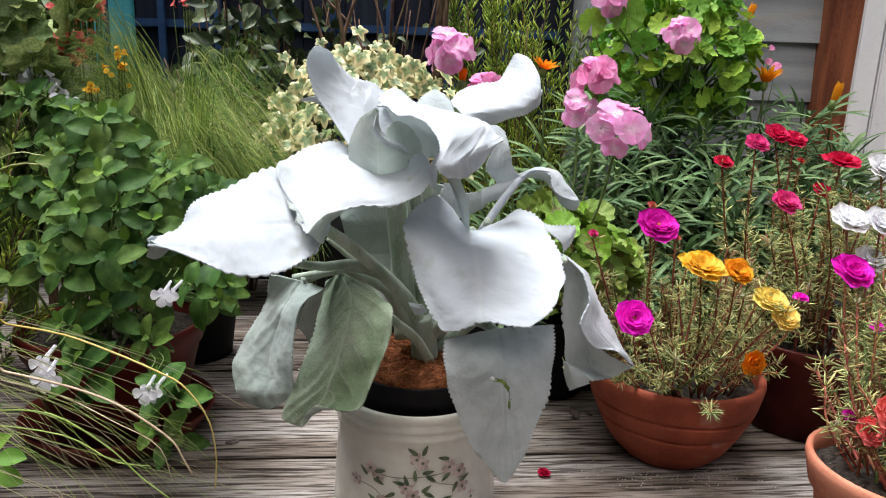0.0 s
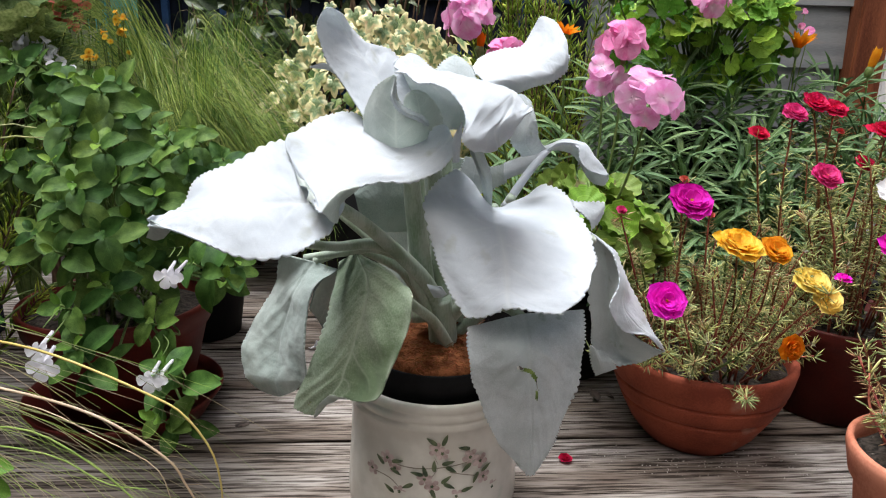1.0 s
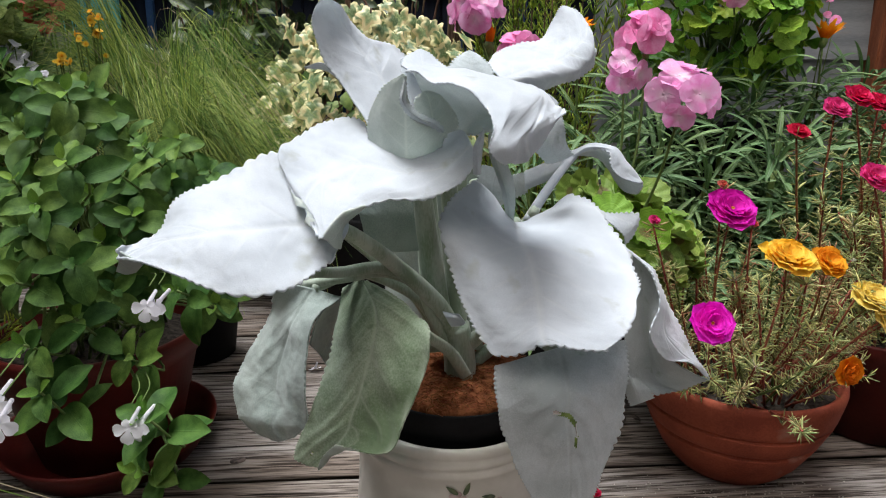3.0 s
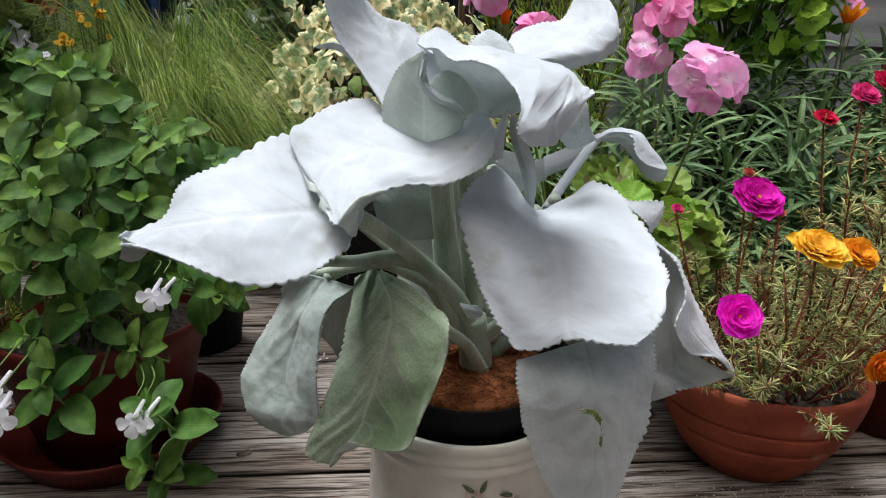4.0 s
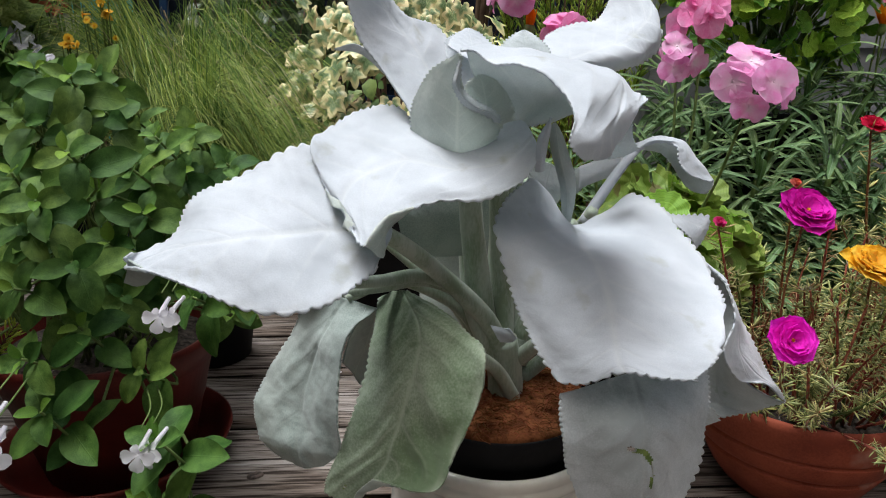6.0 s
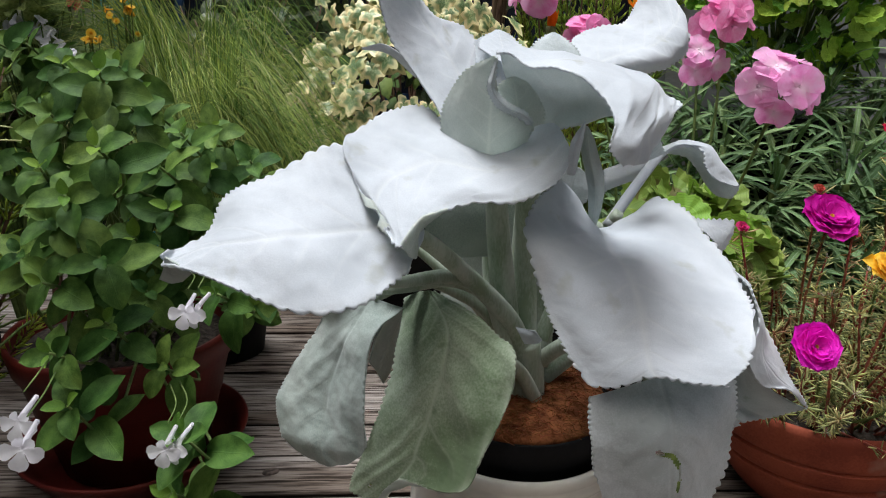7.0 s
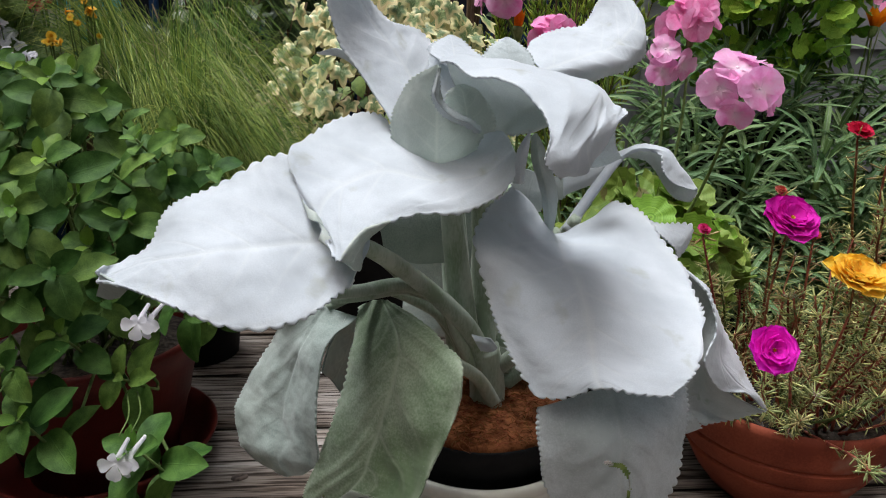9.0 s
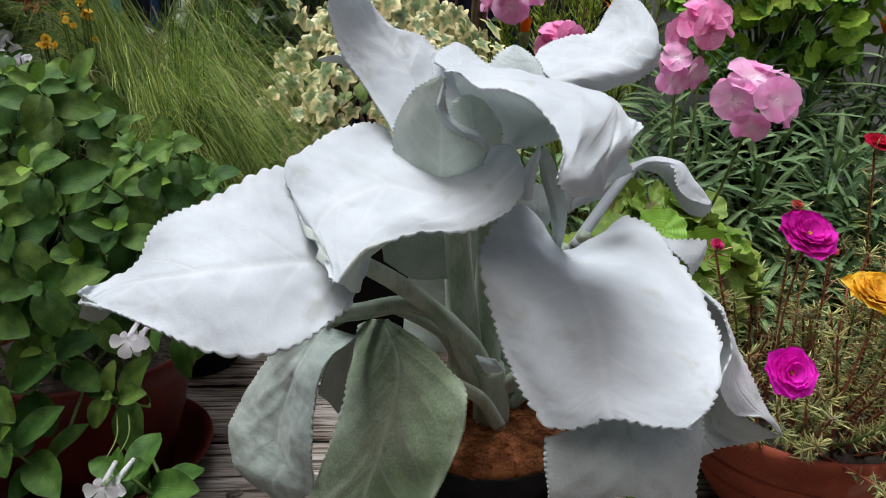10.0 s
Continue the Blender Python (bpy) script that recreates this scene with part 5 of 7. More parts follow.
def leafy_shoot(end, axis, levels, rng, young=True):
    """A shoot that ends in crossed pairs of leaves, smallest and palest at its tip."""
    s = Vector((-0.553 + rng.uniform(-0.08, 0.08), 1.072 + rng.uniform(-0.08, 0.08), 0.195))
    ax = Vector(axis).normalized()
    back = end - ax * 0.07
    h = s.lerp(back, 0.5) + Vector((0, 0, 0.05 + 0.10 * max(0.0, back.z - 0.3)))
    stem_part(mint, [s, h, back, end], 0.0024, 0.0014, STEM_GREEN)
    x = ax.cross(Vector((rng.uniform(-0.4, 0.4), 1, rng.uniform(-0.4, 0.4)))).normalized()
    y = ax.cross(x)
    turn = rng.uniform(0, 3.1)
    for q in range(levels):
        off, size, lift = ((0.0, 0.021, 0.95), (0.007, 0.036, 0.55), (0.020, 0.049, 0.28), (0.040, 0.055, 0.10), (0.064, 0.050, 0.0))[q]
        size *= rng.uniform(0.76, 1.06)
        turn += 1.57 + rng.uniform(-0.2, 0.2)
        for sg in (0, math.pi):
            o = x * math.cos(turn + sg) + y * math.sin(turn + sg)
            d = (o + ax * (lift + rng.uniform(-0.12, 0.12)) + 0.12 * unit(rng)).normalized()
            put(mint, "leaf", young_form if q == 0 and young else rng.choice(mint_forms), end - ax * off + d * 0.002, d, (ax + 0.25 * unit(rng)).normalized(), size, "pale young leaf" if q == 0 and young else "")


SHOOTS = ((-0.452, 0.900, 0.585), (-0.405, 0.800, 0.519), (-0.391, 0.950, 0.516), (-0.336, 1.020, 0.475), (-0.401, 0.900, 0.490), (-0.442, 0.800, 0.471),
          (-0.379, 0.880, 0.443), (-0.415, 0.800, 0.410), (-0.325, 0.860, 0.355), (-0.441, 0.745, 0.331), (-0.417, 0.800, 0.341), (-0.375, 0.820, 0.284),
          (-0.316, 0.735, 0.258), (-0.484, 0.840, 0.414), (-0.463, 0.980, 0.539), (-0.512, 0.900, 0.538), (-0.542, 0.980, 0.588), (-0.380, 0.980, 0.469),
          (-0.384, 1.020, 0.512), (-0.369, 0.940, 0.422), (-0.435, 0.900, 0.462), (-0.463, 0.780, 0.388), (-0.421, 0.880, 0.408), (-0.402, 0.860, 0.353),
          (-0.428, 0.740, 0.279), (-0.329, 0.980, 0.293), (-0.316, 1.000, 0.317), (-0.514, 0.920, 0.476), (-0.497, 1.020, 0.587), (-0.467, 1.040, 0.531),
          (-0.504, 0.860, 0.486), (-0.464, 0.800, 0.446), (-0.396, 0.940, 0.372), (-0.333, 0.740, 0.188), (-0.522, 0.980, 0.580), (-0.617, 1.030, 0.609),
          (-0.658, 1.030, 0.610), (-0.478, 1.030, 0.553), (-0.530, 0.950, 0.543), (-0.611, 0.980, 0.538), (-0.603, 1.040, 0.576), (-0.629, 0.950, 0.471),
          (-0.527, 0.900, 0.481))
for k, p in enumerate(SHOOTS):
    leafy_shoot(Vector(p), (rm.uniform(-0.35, 0.5), rm.uniform(-1.0, -0.45), rm.uniform(0.4, 0.8)), 4 if k % 3 else 5, rm, k % 4 != 3)
for k in range(14):  # shaded shoots inside and at the far side
    a, e = rm.uniform(-3.2, 1.2), rm.uniform(-0.1, 1.1)
    p = Vector((-0.60 + 0.26 * math.cos(a) * math.cos(e), 1.04 + 0.20 * math.sin(a) * math.cos(e), 0.26 + 0.22 * math.sin(e)))
    leafy_shoot(p, (p.x + 0.6, p.y - 1.2, 0.35), 4, rm, False)


def lipped_form(rng):
    """A white two-lipped flower: a straight tube that stands up behind, two small upper lobes and three round lower ones."""
    parts = [tube([(0.002, 0.012, 0.015), (0.001, 0.006, 0.008), (0, 0.001, 0.001)], 0.0017, 0.0024, 8, 8), tube([(0.0022, 0.0128, 0.017), (0.0021, 0.0125, 0.016), (0.002, 0.012, 0.0145)], 0.0012, 0.0021, 8, 6)]
    for a, le, w in ((0.8, 0.0085, 0.0036), (-0.8, 0.0085, 0.0036), (1.85, 0.0150, 0.0056), (-1.85, 0.0150, 0.0056), (math.pi, 0.0160, 0.0060)):
        b = blade(le, w * rng.uniform(0.92, 1.08), petal_tongue, 8, 4, 0.16, 0.55, 0.08, rng)
        parts.append(moved(b, Matrix.Rotation(math.pi / 2, 4, "X") @ Matrix.Rotation(a + rng.uniform(-0.1, 0.1), 4, "Z") @ Matrix.Rotation(0.22, 4, "X")))
    return merged(parts)


white_flower = [mesh_of("flower", *lipped_form(rm)[:2], WHITE) for _ in range(3)]
for k, (p, turn) in enumerate((((-0.333, 0.800, 0.356), 0.15), ((-0.326, 0.808, 0.355), -0.50), ((-0.323, 0.715, 0.255), 0.10), ((-0.315, 0.722, 0.255), -0.55), ((-0.408, 0.650, 0.317), 0.00), ((-0.382, 0.616, 0.316), 0.35))):
    attach("flower", white_flower[k % 3], mint, Matrix.Translation(Vector(p) - mint.location) @ Matrix.Rotation(turn, 4, "Z") @ Matrix.Rotation(-0.30, 4, "X") @ Matrix.Rotation(0.5 * turn + 0.1, 4, "Y") @ Matrix.Scale(1.15, 4), "white two-lipped flower")
    stem_part(mint, [Vector(p) + Vector((0, 0.011, 0.021)), Vector(p) + Vector((-0.005, 0.04, 0.025)), Vector(p) + Vector((-0.05, 0.12, 0.0))], 0.0007, 0.0009, STEM_GREEN, "flower_stalk")

# ---------------------------------------------------------------- feather grass


def ribbon(points, w):
    c = spline(points, 13)
    verts, faces = [], []
    d = np.gradient(c, axis=0)
    for k in range(13):
        s = np.cross(d[k], (0.2, -1.0, 0.3))
        s = s / (np.linalg.norm(s) + 1e-9) * w * (1 - 0.8 * k / 12)
        verts += [c[k] - s, c[k] + s]
        if k:
            faces.append((2 * k - 2, 2 * k - 1, 2 * k + 1, 2 * k))
    return verts, faces, [(0, 0)] * 26


def arch(b, lean, hgt, tail):
    """Points of a blade that rises from b, leans, and falls over by tail."""
    p = [b, b + lean * 0.15 + (0, 0, hgt * 0.62), b + lean + tail * 0.25 + (0, 0, hgt * 1.18), b + lean + tail + (0, 0, hgt)]
    return [(1 - f) ** 3 * p[0] + 3 * f * (1 - f) ** 2 * p[1] + 3 * f * f * (1 - f) * p[2] + f ** 3 * p[3] for f in (0, 0.2, 0.4, 0.6, 0.8, 1.0)]


grass = thing("ornamental_grass", "tuft of fine green feather grass in a dark pot", "grass", pose(-0.505, 1.42, 0.0))
attach("pot", mesh_of("pot", *lathe([(0.07, 0.0), (0.075, 0.002), (0.098, 0.18), (0.103, 0.20), (0.097, 0.20), (0.08, 0.15)], 40)[:2], BLACK_PLASTIC), grass, pose(-0.05, 0.03, 0))
rg = random.Random(8)
blades = []
locks = []
for k in range(85):
    way = rg.random()
    if way < 0.40:  # the main sweep, up and over to one side
        locks.append((np.array((rg.gauss(-0.10, 0.04), rg.gauss(-0.03, 0.05), 0)), rg.uniform(0.36, 0.56), np.array((rg.uniform(-0.12, 0.02), rg.uniform(-0.03, 0.02), rg.uniform(-0.08, 0.03)))))
    elif way < 0.82:  # over the top and down the other side
        locks.append((np.array((rg.gauss(-0.05, 0.05), rg.gauss(-0.07, 0.05), 0)), rg.uniform(0.36, 0.60), np.array((rg.uniform(0.08, 0.22), rg.uniform(-0.06, 0.0), rg.uniform(-0.34, -0.10)))))
    else:
        locks.append((np.array((rg.gauss(0.02, 0.10), rg.gauss(-0.08, 0.06), 0)), rg.uniform(0.24, 0.48), np.array((rg.uniform(-0.14, 0.18), rg.uniform(-0.06, 0.02), rg.uniform(-0.25, 0.0)))))
for k in range(3100):
    lean, hgt, tail = locks[k % 85]
    lean, hgt, tail = lean + np.array((rg.gauss(0, 0.012), rg.gauss(0, 0.012), 0)), hgt * rg.uniform(0.88, 1.06), tail * rg.uniform(0.7, 1.25) + np.array((rg.gauss(0, 0.012), 0, rg.gauss(0, 0.015)))
    a, r = 2.399 * (k % 85) + rg.gauss(0, 0.15), 0.075 * math.sqrt((k % 85 + 0.5) / 85)
    b = np.array((r * math.cos(a), r * math.sin(a), 0.19))
    blades.append(ribbon(arch(b, lean, hgt, tail), rg.uniform(0.0005, 0.0012)))
g = attach("grass_blades", mesh_of("grass_blades", *merged(blades)[:2], GRASS), grass)
tagged(g, kind="stuff")
for k in range(260):
    a = rg.uniform(0, 6.28)
    lean = np.array((rg.gauss(-0.05, 0.08), rg.gauss(-0.09, 0.05), 0))
    hgt = rg.uniform(0.28, 0.50)
    b = np.array((0.06 * math.cos(a), 0.06 * math.sin(a), 0.19))
    over = rg.uniform(0.03, 0.20) if k % 3 else rg.uniform(-0.20, 0.0)
    v, f, u = ribbon(arch(b, lean, hgt * 1.1, np.array((over, -0.03, -rg.uniform(0.06, 0.28)))), rg.uniform(0.0006, 0.0012))
    attach("seed_stalk", mesh_of("seed_stalk", v, f, STRAW if k % 4 == 0 else PALE_GRASS), grass)

# Loose dry stalks of a second tuft that lean into the near corner.
wisps = thing("dry_grass", "sparse tuft of straw-coloured feather grass stalks", "grass", pose(-0.40, 0.32, 0.0))
for pts, r, m in (([(-0.40, 0.30, 0.0), (-0.34, 0.28, 0.36), (-0.159, 0.240, 0.522), (-0.148, 0.240, 0.521), (-0.117, 0.235, 0.519), (-0.093, 0.232, 0.513), (-0.070, 0.228, 0.506), (-0.057, 0.226, 0.500), (-0.047, 0.226, 0.485), (-0.044, 0.226, 0.468), (-0.045, 0.226, 0.450)], 0.00055, GOLD_STALK),
                  ([(-0.40, 0.30, 0.0), (-0.34, 0.28, 0.36), (-0.197, 0.285, 0.477), (-0.185, 0.285, 0.476), (-0.146, 0.285, 0.468), (-0.118, 0.283, 0.459), (-0.091, 0.280, 0.443), (-0.084, 0.280, 0.431), (-0.079, 0.280, 0.421)], 0.0008, STRAW),
                  ([(-0.40, 0.30, 0.0), (-0.34, 0.28, 0.36), (-0.202, 0.290, 0.469), (-0.189, 0.290, 0.468), (-0.155, 0.290, 0.460), (-0.126, 0.288, 0.447), (-0.100, 0.285, 0.435), (-0.093, 0.285, 0.414)], 0.0004, STRAW),
                  ([(-0.40, 0.30, 0.0), (-0.34, 0.28, 0.36), (-0.201, 0.285, 0.447), (-0.188, 0.285, 0.452), (-0.158, 0.285, 0.451), (-0.129, 0.285, 0.433), (-0.111, 0.285, 0.415), (-0.095, 0.285, 0.402)], 0.0006, GRASS),
                  ([(-0.40, 0.30, 0.0), (-0.34, 0.28, 0.36), (-0.206, 0.290, 0.437), (-0.193, 0.290, 0.440), (-0.154, 0.290, 0.435), (-0.129, 0.290, 0.421), (-0.108, 0.290, 0.419)], 0.0005, GRASS),
                  ([(-0.62, 0.70, 0.02), (-0.60, 0.70, 0.45), (-0.465, 0.70, 0.543), (-0.412, 0.70, 0.548)], 0.0009, PALE_GRASS),
                  ([(-0.61, 0.70, 0.02), (-0.58, 0.70, 0.45), (-0.467, 0.70, 0.530), (-0.406, 0.70, 0.538)], 0.0010, PALE_GRASS)):
    stem_part(wisps, pts, r * 1.2, r * 0.6, m, "grass_stalk")
for k in range(54):
    b = np.array((-0.40 + rg.uniform(-0.03, 0.03), 0.33 + rg.uniform(-0.03, 0.05), 0.0))
    yy = rg.uniform(0.25, 0.31)
    ex = rg.uniform(-0.16, -0.04)
    hz = rg.uniform(0.43, 0.51)
    pts = [b, (-0.32, yy, hz - 0.05), (-0.22, yy, hz), (ex * 0.6 - 0.22 * 0.4, yy - 0.005, hz - 0.015), (ex, yy - 0.01, hz - rg.uniform(0.02, 0.08))]
    v, f, u = ribbon(np.array(pts) - np.array(wisps.location), rg.uniform(0.0002, 0.00042))
    attach("grass_stalk", mesh_of("grass_stalk", v, f, STRAW if k % 3 == 0 else PALE_GRASS if k % 3 == 1 else GRASS), wisps)
awn_line = spline([(-0.146, 0.285, 0.468), (-0.118, 0.283, 0.459), (-0.091, 0.280, 0.443), (-0.079, 0.280, 0.421)], 45)
for k in range(0, 44, 2):  # fine seed awns along the thickest stalk
    e = awn_line[k] + np.array((rg.uniform(0.006, 0.016), rg.uniform(-0.003, 0.003), rg.uniform(-0.009, 0.0)))
    v, fc, u = ribbon(np.array([awn_line[k], (awn_line[k] + e) / 2 + (0, 0, 0.0015), e]) - np.array(wisps.location), 0.00012)
    attach("seed_awn", mesh_of("seed_awn", v, fc, STRAW), wisps)
low_leaf = thing("seedling", "small yellow-green leafy plant at the deck", "plant", pose(-0.263, 0.360, 0.0))
for p, d in (((-0.251, 0.360, 0.375), (1, 0, 0.1)), ((-0.254, 0.360, 0.364), (0.9, 0.1, -0.45)), ((-0.264, 0.370, 0.373), (0.5, 0.1, 0.5))):
    put(low_leaf, "leaf", young_form, p, d, (0, -0.6, 0.8), 0.020)
stem_part(low_leaf, [tuple(low_leaf.location), (low_leaf.location.x - 0.01, low_leaf.location.y, 0.2), (-0.254, 0.360, 0.367)], 0.0015, 0.0008, STEM_GREEN)

# ---------------------------------------------------------------- variegated ivy
ivy = thing("ivy", "mound of cream-edged variegated ivy in a pot", "ivy", pose(-0.20, 1.66, 0.0))
attach("pot", mesh_of("pot", *lathe([(0.11, 0.0), (0.12, 0.002), (0.15, 0.26), (0.155, 0.29), (0.145, 0.29), (0.13, 0.2)], 40)[:2], BLACK_PLASTIC), ivy)
ri = random.Random(33)
ivy_forms = [mesh_of("leaf", *with_uv(ivy_leaf(1.0, ri), IVY)) for _ in range(6)]
for k in range(420):
    a, e = ri.uniform(-3.5, 0.4), ri.uniform(-0.55, 1.4)
    n = Vector((math.cos(a) * math.cos(e), math.sin(a) * math.cos(e), math.sin(e)))
    rr = ri.uniform(0.80, 1.04)
    p = Vector((-0.185 + 0.25 * n.x * rr, 1.62 + 0.20 * n.y * rr, 0.50 + 0.225 * n.z * rr))
    if k % 6 == 0:
        p += Vector((ri.uniform(-0.06, 0.05), ri.uniform(-0.02, 0.0), ri.uniform(-0.02, 0.05)))
    face = (n + Vector((0, -0.6, 0.5)) + 0.6 * unit(ri)).normalized()
    down = Vector((ri.uniform(-0.7, 0.7), -0.3, -0.8 + ri.uniform(-0.3, 0.5)))
    put(ivy, "leaf", ri.choice(ivy_forms), p, down, face, ri.uniform(0.018, 0.034))
for k in range(16):
    a = ri.uniform(0, 6.28)
    stem_part(ivy, [(-0.2, 1.66, 0.27), (-0.2 + 0.1 * math.cos(a), 1.66 + 0.1 * math.sin(a), 0.45), (-0.195 + 0.22 * math.cos(a), 1.66 + 0.18 * math.sin(a), 0.55 + ri.uniform(-0.1, 0.1))], 0.002, 0.001, BARK)

# ---------------------------------------------------------------- gazania: strap leaves and orange flowers
trough = thing("planter", "long dark plastic planter filled with strap-leaved plants", "planter", pose(0.55, 1.46, 0.0))
attach("trough", mesh_of("trough", *box(-0.46, 0.46, -0.13, 0.13, 0.0, 0.22, 0.01)[:2], BLACK_PLASTIC, smooth=False), trough)
gaz = thing("gazania", "orange gazania daisies above dark strap leaves", "plant", pose(0.55, 1.46, 0.22))
rz = random.Random(17)
gaz_forms = []
for w, a, c in ((0.050, 0.5, 0.4), (0.056, 0.8, 0.3), (0.045, 0.3, 0.5), (0.052, 1.1, 0.3)):
    b = blade(1.0, w, strap, 12, 6, 0, a, 0.05, rz, c)
    gaz_forms.append(mesh_of("leaf", b[0], b[1], GAZANIA, b[2]))
clumps = ((0.17, 1.33, 0.26), (0.27, 1.38, 0.30), (0.36, 1.34, 0.27), (0.46, 1.42, 0.32), (0.54, 1.36, 0.28), (0.62, 1.46, 0.34), (0.72, 1.42, 0.34), (0.80, 1.54, 0.40), (0.90, 1.52, 0.42), (0.97, 1.60, 0.46),
          (0.42, 1.50, 0.46), (0.28, 1.50, 0.46), (0.70, 1.56, 0.48), (0.56, 1.54, 0.48), (0.84, 1.60, 0.50), (0.58, 1.30, 0.24), (0.44, 1.28, 0.22), (1.02, 1.68, 0.48), (0.16, 1.46, 0.40), (0.50, 1.58, 0.56), (0.64, 1.60, 0.57), (0.78, 1.64, 0.57), (0.90, 1.66, 0.56), (0.38, 1.56, 0.54),
          (0.74, 1.50, 0.42), (0.86, 1.48, 0.40), (0.95, 1.52, 0.38), (1.05, 1.60, 0.42), (0.62, 1.42, 0.43), (0.50, 1.44, 0.40), (0.66, 1.36, 0.34), (0.34, 1.42, 0.38))
for cx, cy, cz in clumps:
    tuft = thing("gazania", "clump of dark green strap leaves with pale midribs", "plant", pose(cx, cy, 0.20), group="gazania clumps")
    stem_part(tuft, [(cx, cy + 0.02, 0.20), (cx, cy + 0.01, (cz + 0.2) / 2), (cx, cy, cz)], 0.008, 0.006, STEM_GREEN)
    for k in range(60):
        a = rz.uniform(0, 6.28)
        e = rz.uniform(0.0, 1.2)
        d = Vector((math.cos(a) * math.cos(e), math.sin(a) * math.cos(e) - 0.2, math.sin(e)))
        put(tuft, "leaf", rz.choice(gaz_forms), (cx + 0.03 * math.cos(a), cy + 0.03 * math.sin(a), cz + rz.uniform(-0.10, 0.06)), d, (0, -0.4, 1), rz.uniform(0.070, 0.122))
for p, s, op, mat, tilt in (((0.235, 1.50, 0.690), 0.040, 0.45, ORANGE, (0.3, -0.3, 1)), ((0.790, 1.65, 0.680), 0.054, 0.22, ORANGE, (0.15, -0.3, 1)), ((0.934, 1.60, 0.640), 0.052, 0.03, AMBER, (0.2, -0.1, 1)),
                            ((0.764, 1.75, 0.835), 0.048, 0.02, AMBER, (0.4, 0, 1)), ((0.055, 1.28, 0.650), 0.034, 0.05, ORANGE, (0.1, 0, 1))):
    b = ray_form(s, rz, 15, op)
    fl = attach("flower", mesh_of("flower", b[0], b[1], mat), gaz, basis(Vector(p) - gaz.location, (0, 1, 0.0), tilt), "orange daisy flower, half shut")
    v, f, u = lathe([(0.002, -0.016), (0.007, -0.012), (0.009, 0.0), (0.007, 0.008), (0.003, 0.010)], 12)
    attach("flower_base", mesh_of("flower_base", v, f, STEM_GREEN), fl, None, "green flower base")
    stem_part(gaz, [(p[0] - 0.01, p[1] + 0.02, 0.30), (p[0] + 0.01, p[1] + 0.01, (p[2] + 0.3) / 2), (p[0], p[1], p[2] - 0.012)], 0.003, 0.002, STEM_GREEN, "flower_stalk")

# ---------------------------------------------------------------- geraniums
rp = random.Random(5)
round_forms, zone_forms = [], []
for k in range(4):
    b = lobed_leaf(1.0, 9, 0.12, 0.055, rp, 0.22, 0.20)
    round_forms.append(mesh_of("leaf", b[0], b[1], GERANIUM, b[2]))
    zone_forms.append(mesh_of("leaf", b[0], b[1], GERANIUM_ZONE, b[2]))
floret_pink = [mesh_of("floret", *with_uv(floret_form(0.0275, rp), PINK)) for _ in range(4)]
floret_deep = [mesh_of("floret", *with_uv(floret_form(0.025, rp), PINK_DEEP)) for _ in range(3)]


def flower_head(parent, p, r, n, forms, foot, rng, facing=(0, -0.5, 0.8), label="round head of pink florets"):
    """A ball of florets on short stalks at the end of a long stalk."""
    head = attach("flower_head", mesh_of("flower_head", *lathe([(0.001, -0.010), (0.005, -0.006), (0.006, 0.0), (0.004, 0.006), (0.001, 0.008)], 10)[:2], STEM_GREEN), parent,
                  Matrix.Translation(Vector(p) - parent.location), label)
    core = Vector((0, 0, -r * 0.75))
    head.matrix_basis = Matrix.Translation(Vector(p) - parent.location + core)
    f = Vector(facing).normalized()
    for k in range(n):
        g_ = 2.399 * k
        h = 1 - (k + 0.5) / n * 1.25
        q = math.sqrt(max(0.05, 1 - h * h))
        x = f.cross(Vector((0.3, 1, 0))).normalized()
        y = f.cross(x)
        d = (f * h + x * q * math.cos(g_) + y * q * math.sin(g_)).normalized()
        c = -core * 0.85 + d * r * rng.uniform(0.62, 0.85)
        n_ = (d * 0.8 + Vector((0, -0.25, 0.1)) + 0.2 * unit(rng)).normalized()
        attach("floret", rng.choice(forms), head, basis(c, n_.cross(Vector((rng.random(), 0.3, rng.random()))), n_, rng.uniform(0.85, 1.15)))
        v, fc, u = tube([(0, 0, 0), c * 0.5 + Vector((0, 0, 0.002)), c - n_ * 0.012], 0.0008, 0.0010, 5, 6)
        attach("pedicel", mesh_of("pedicel", v, fc, STEM_GREEN), head)
    base = Vector(p) + core
    stem_part(parent, [foot, (Vector(foot) * 0.45 + base * 0.55) + Vector((0.012, 0.0, 0.01)), base], 0.0026, 0.0019, STEM_GREEN, "flower_stalk")
    return head


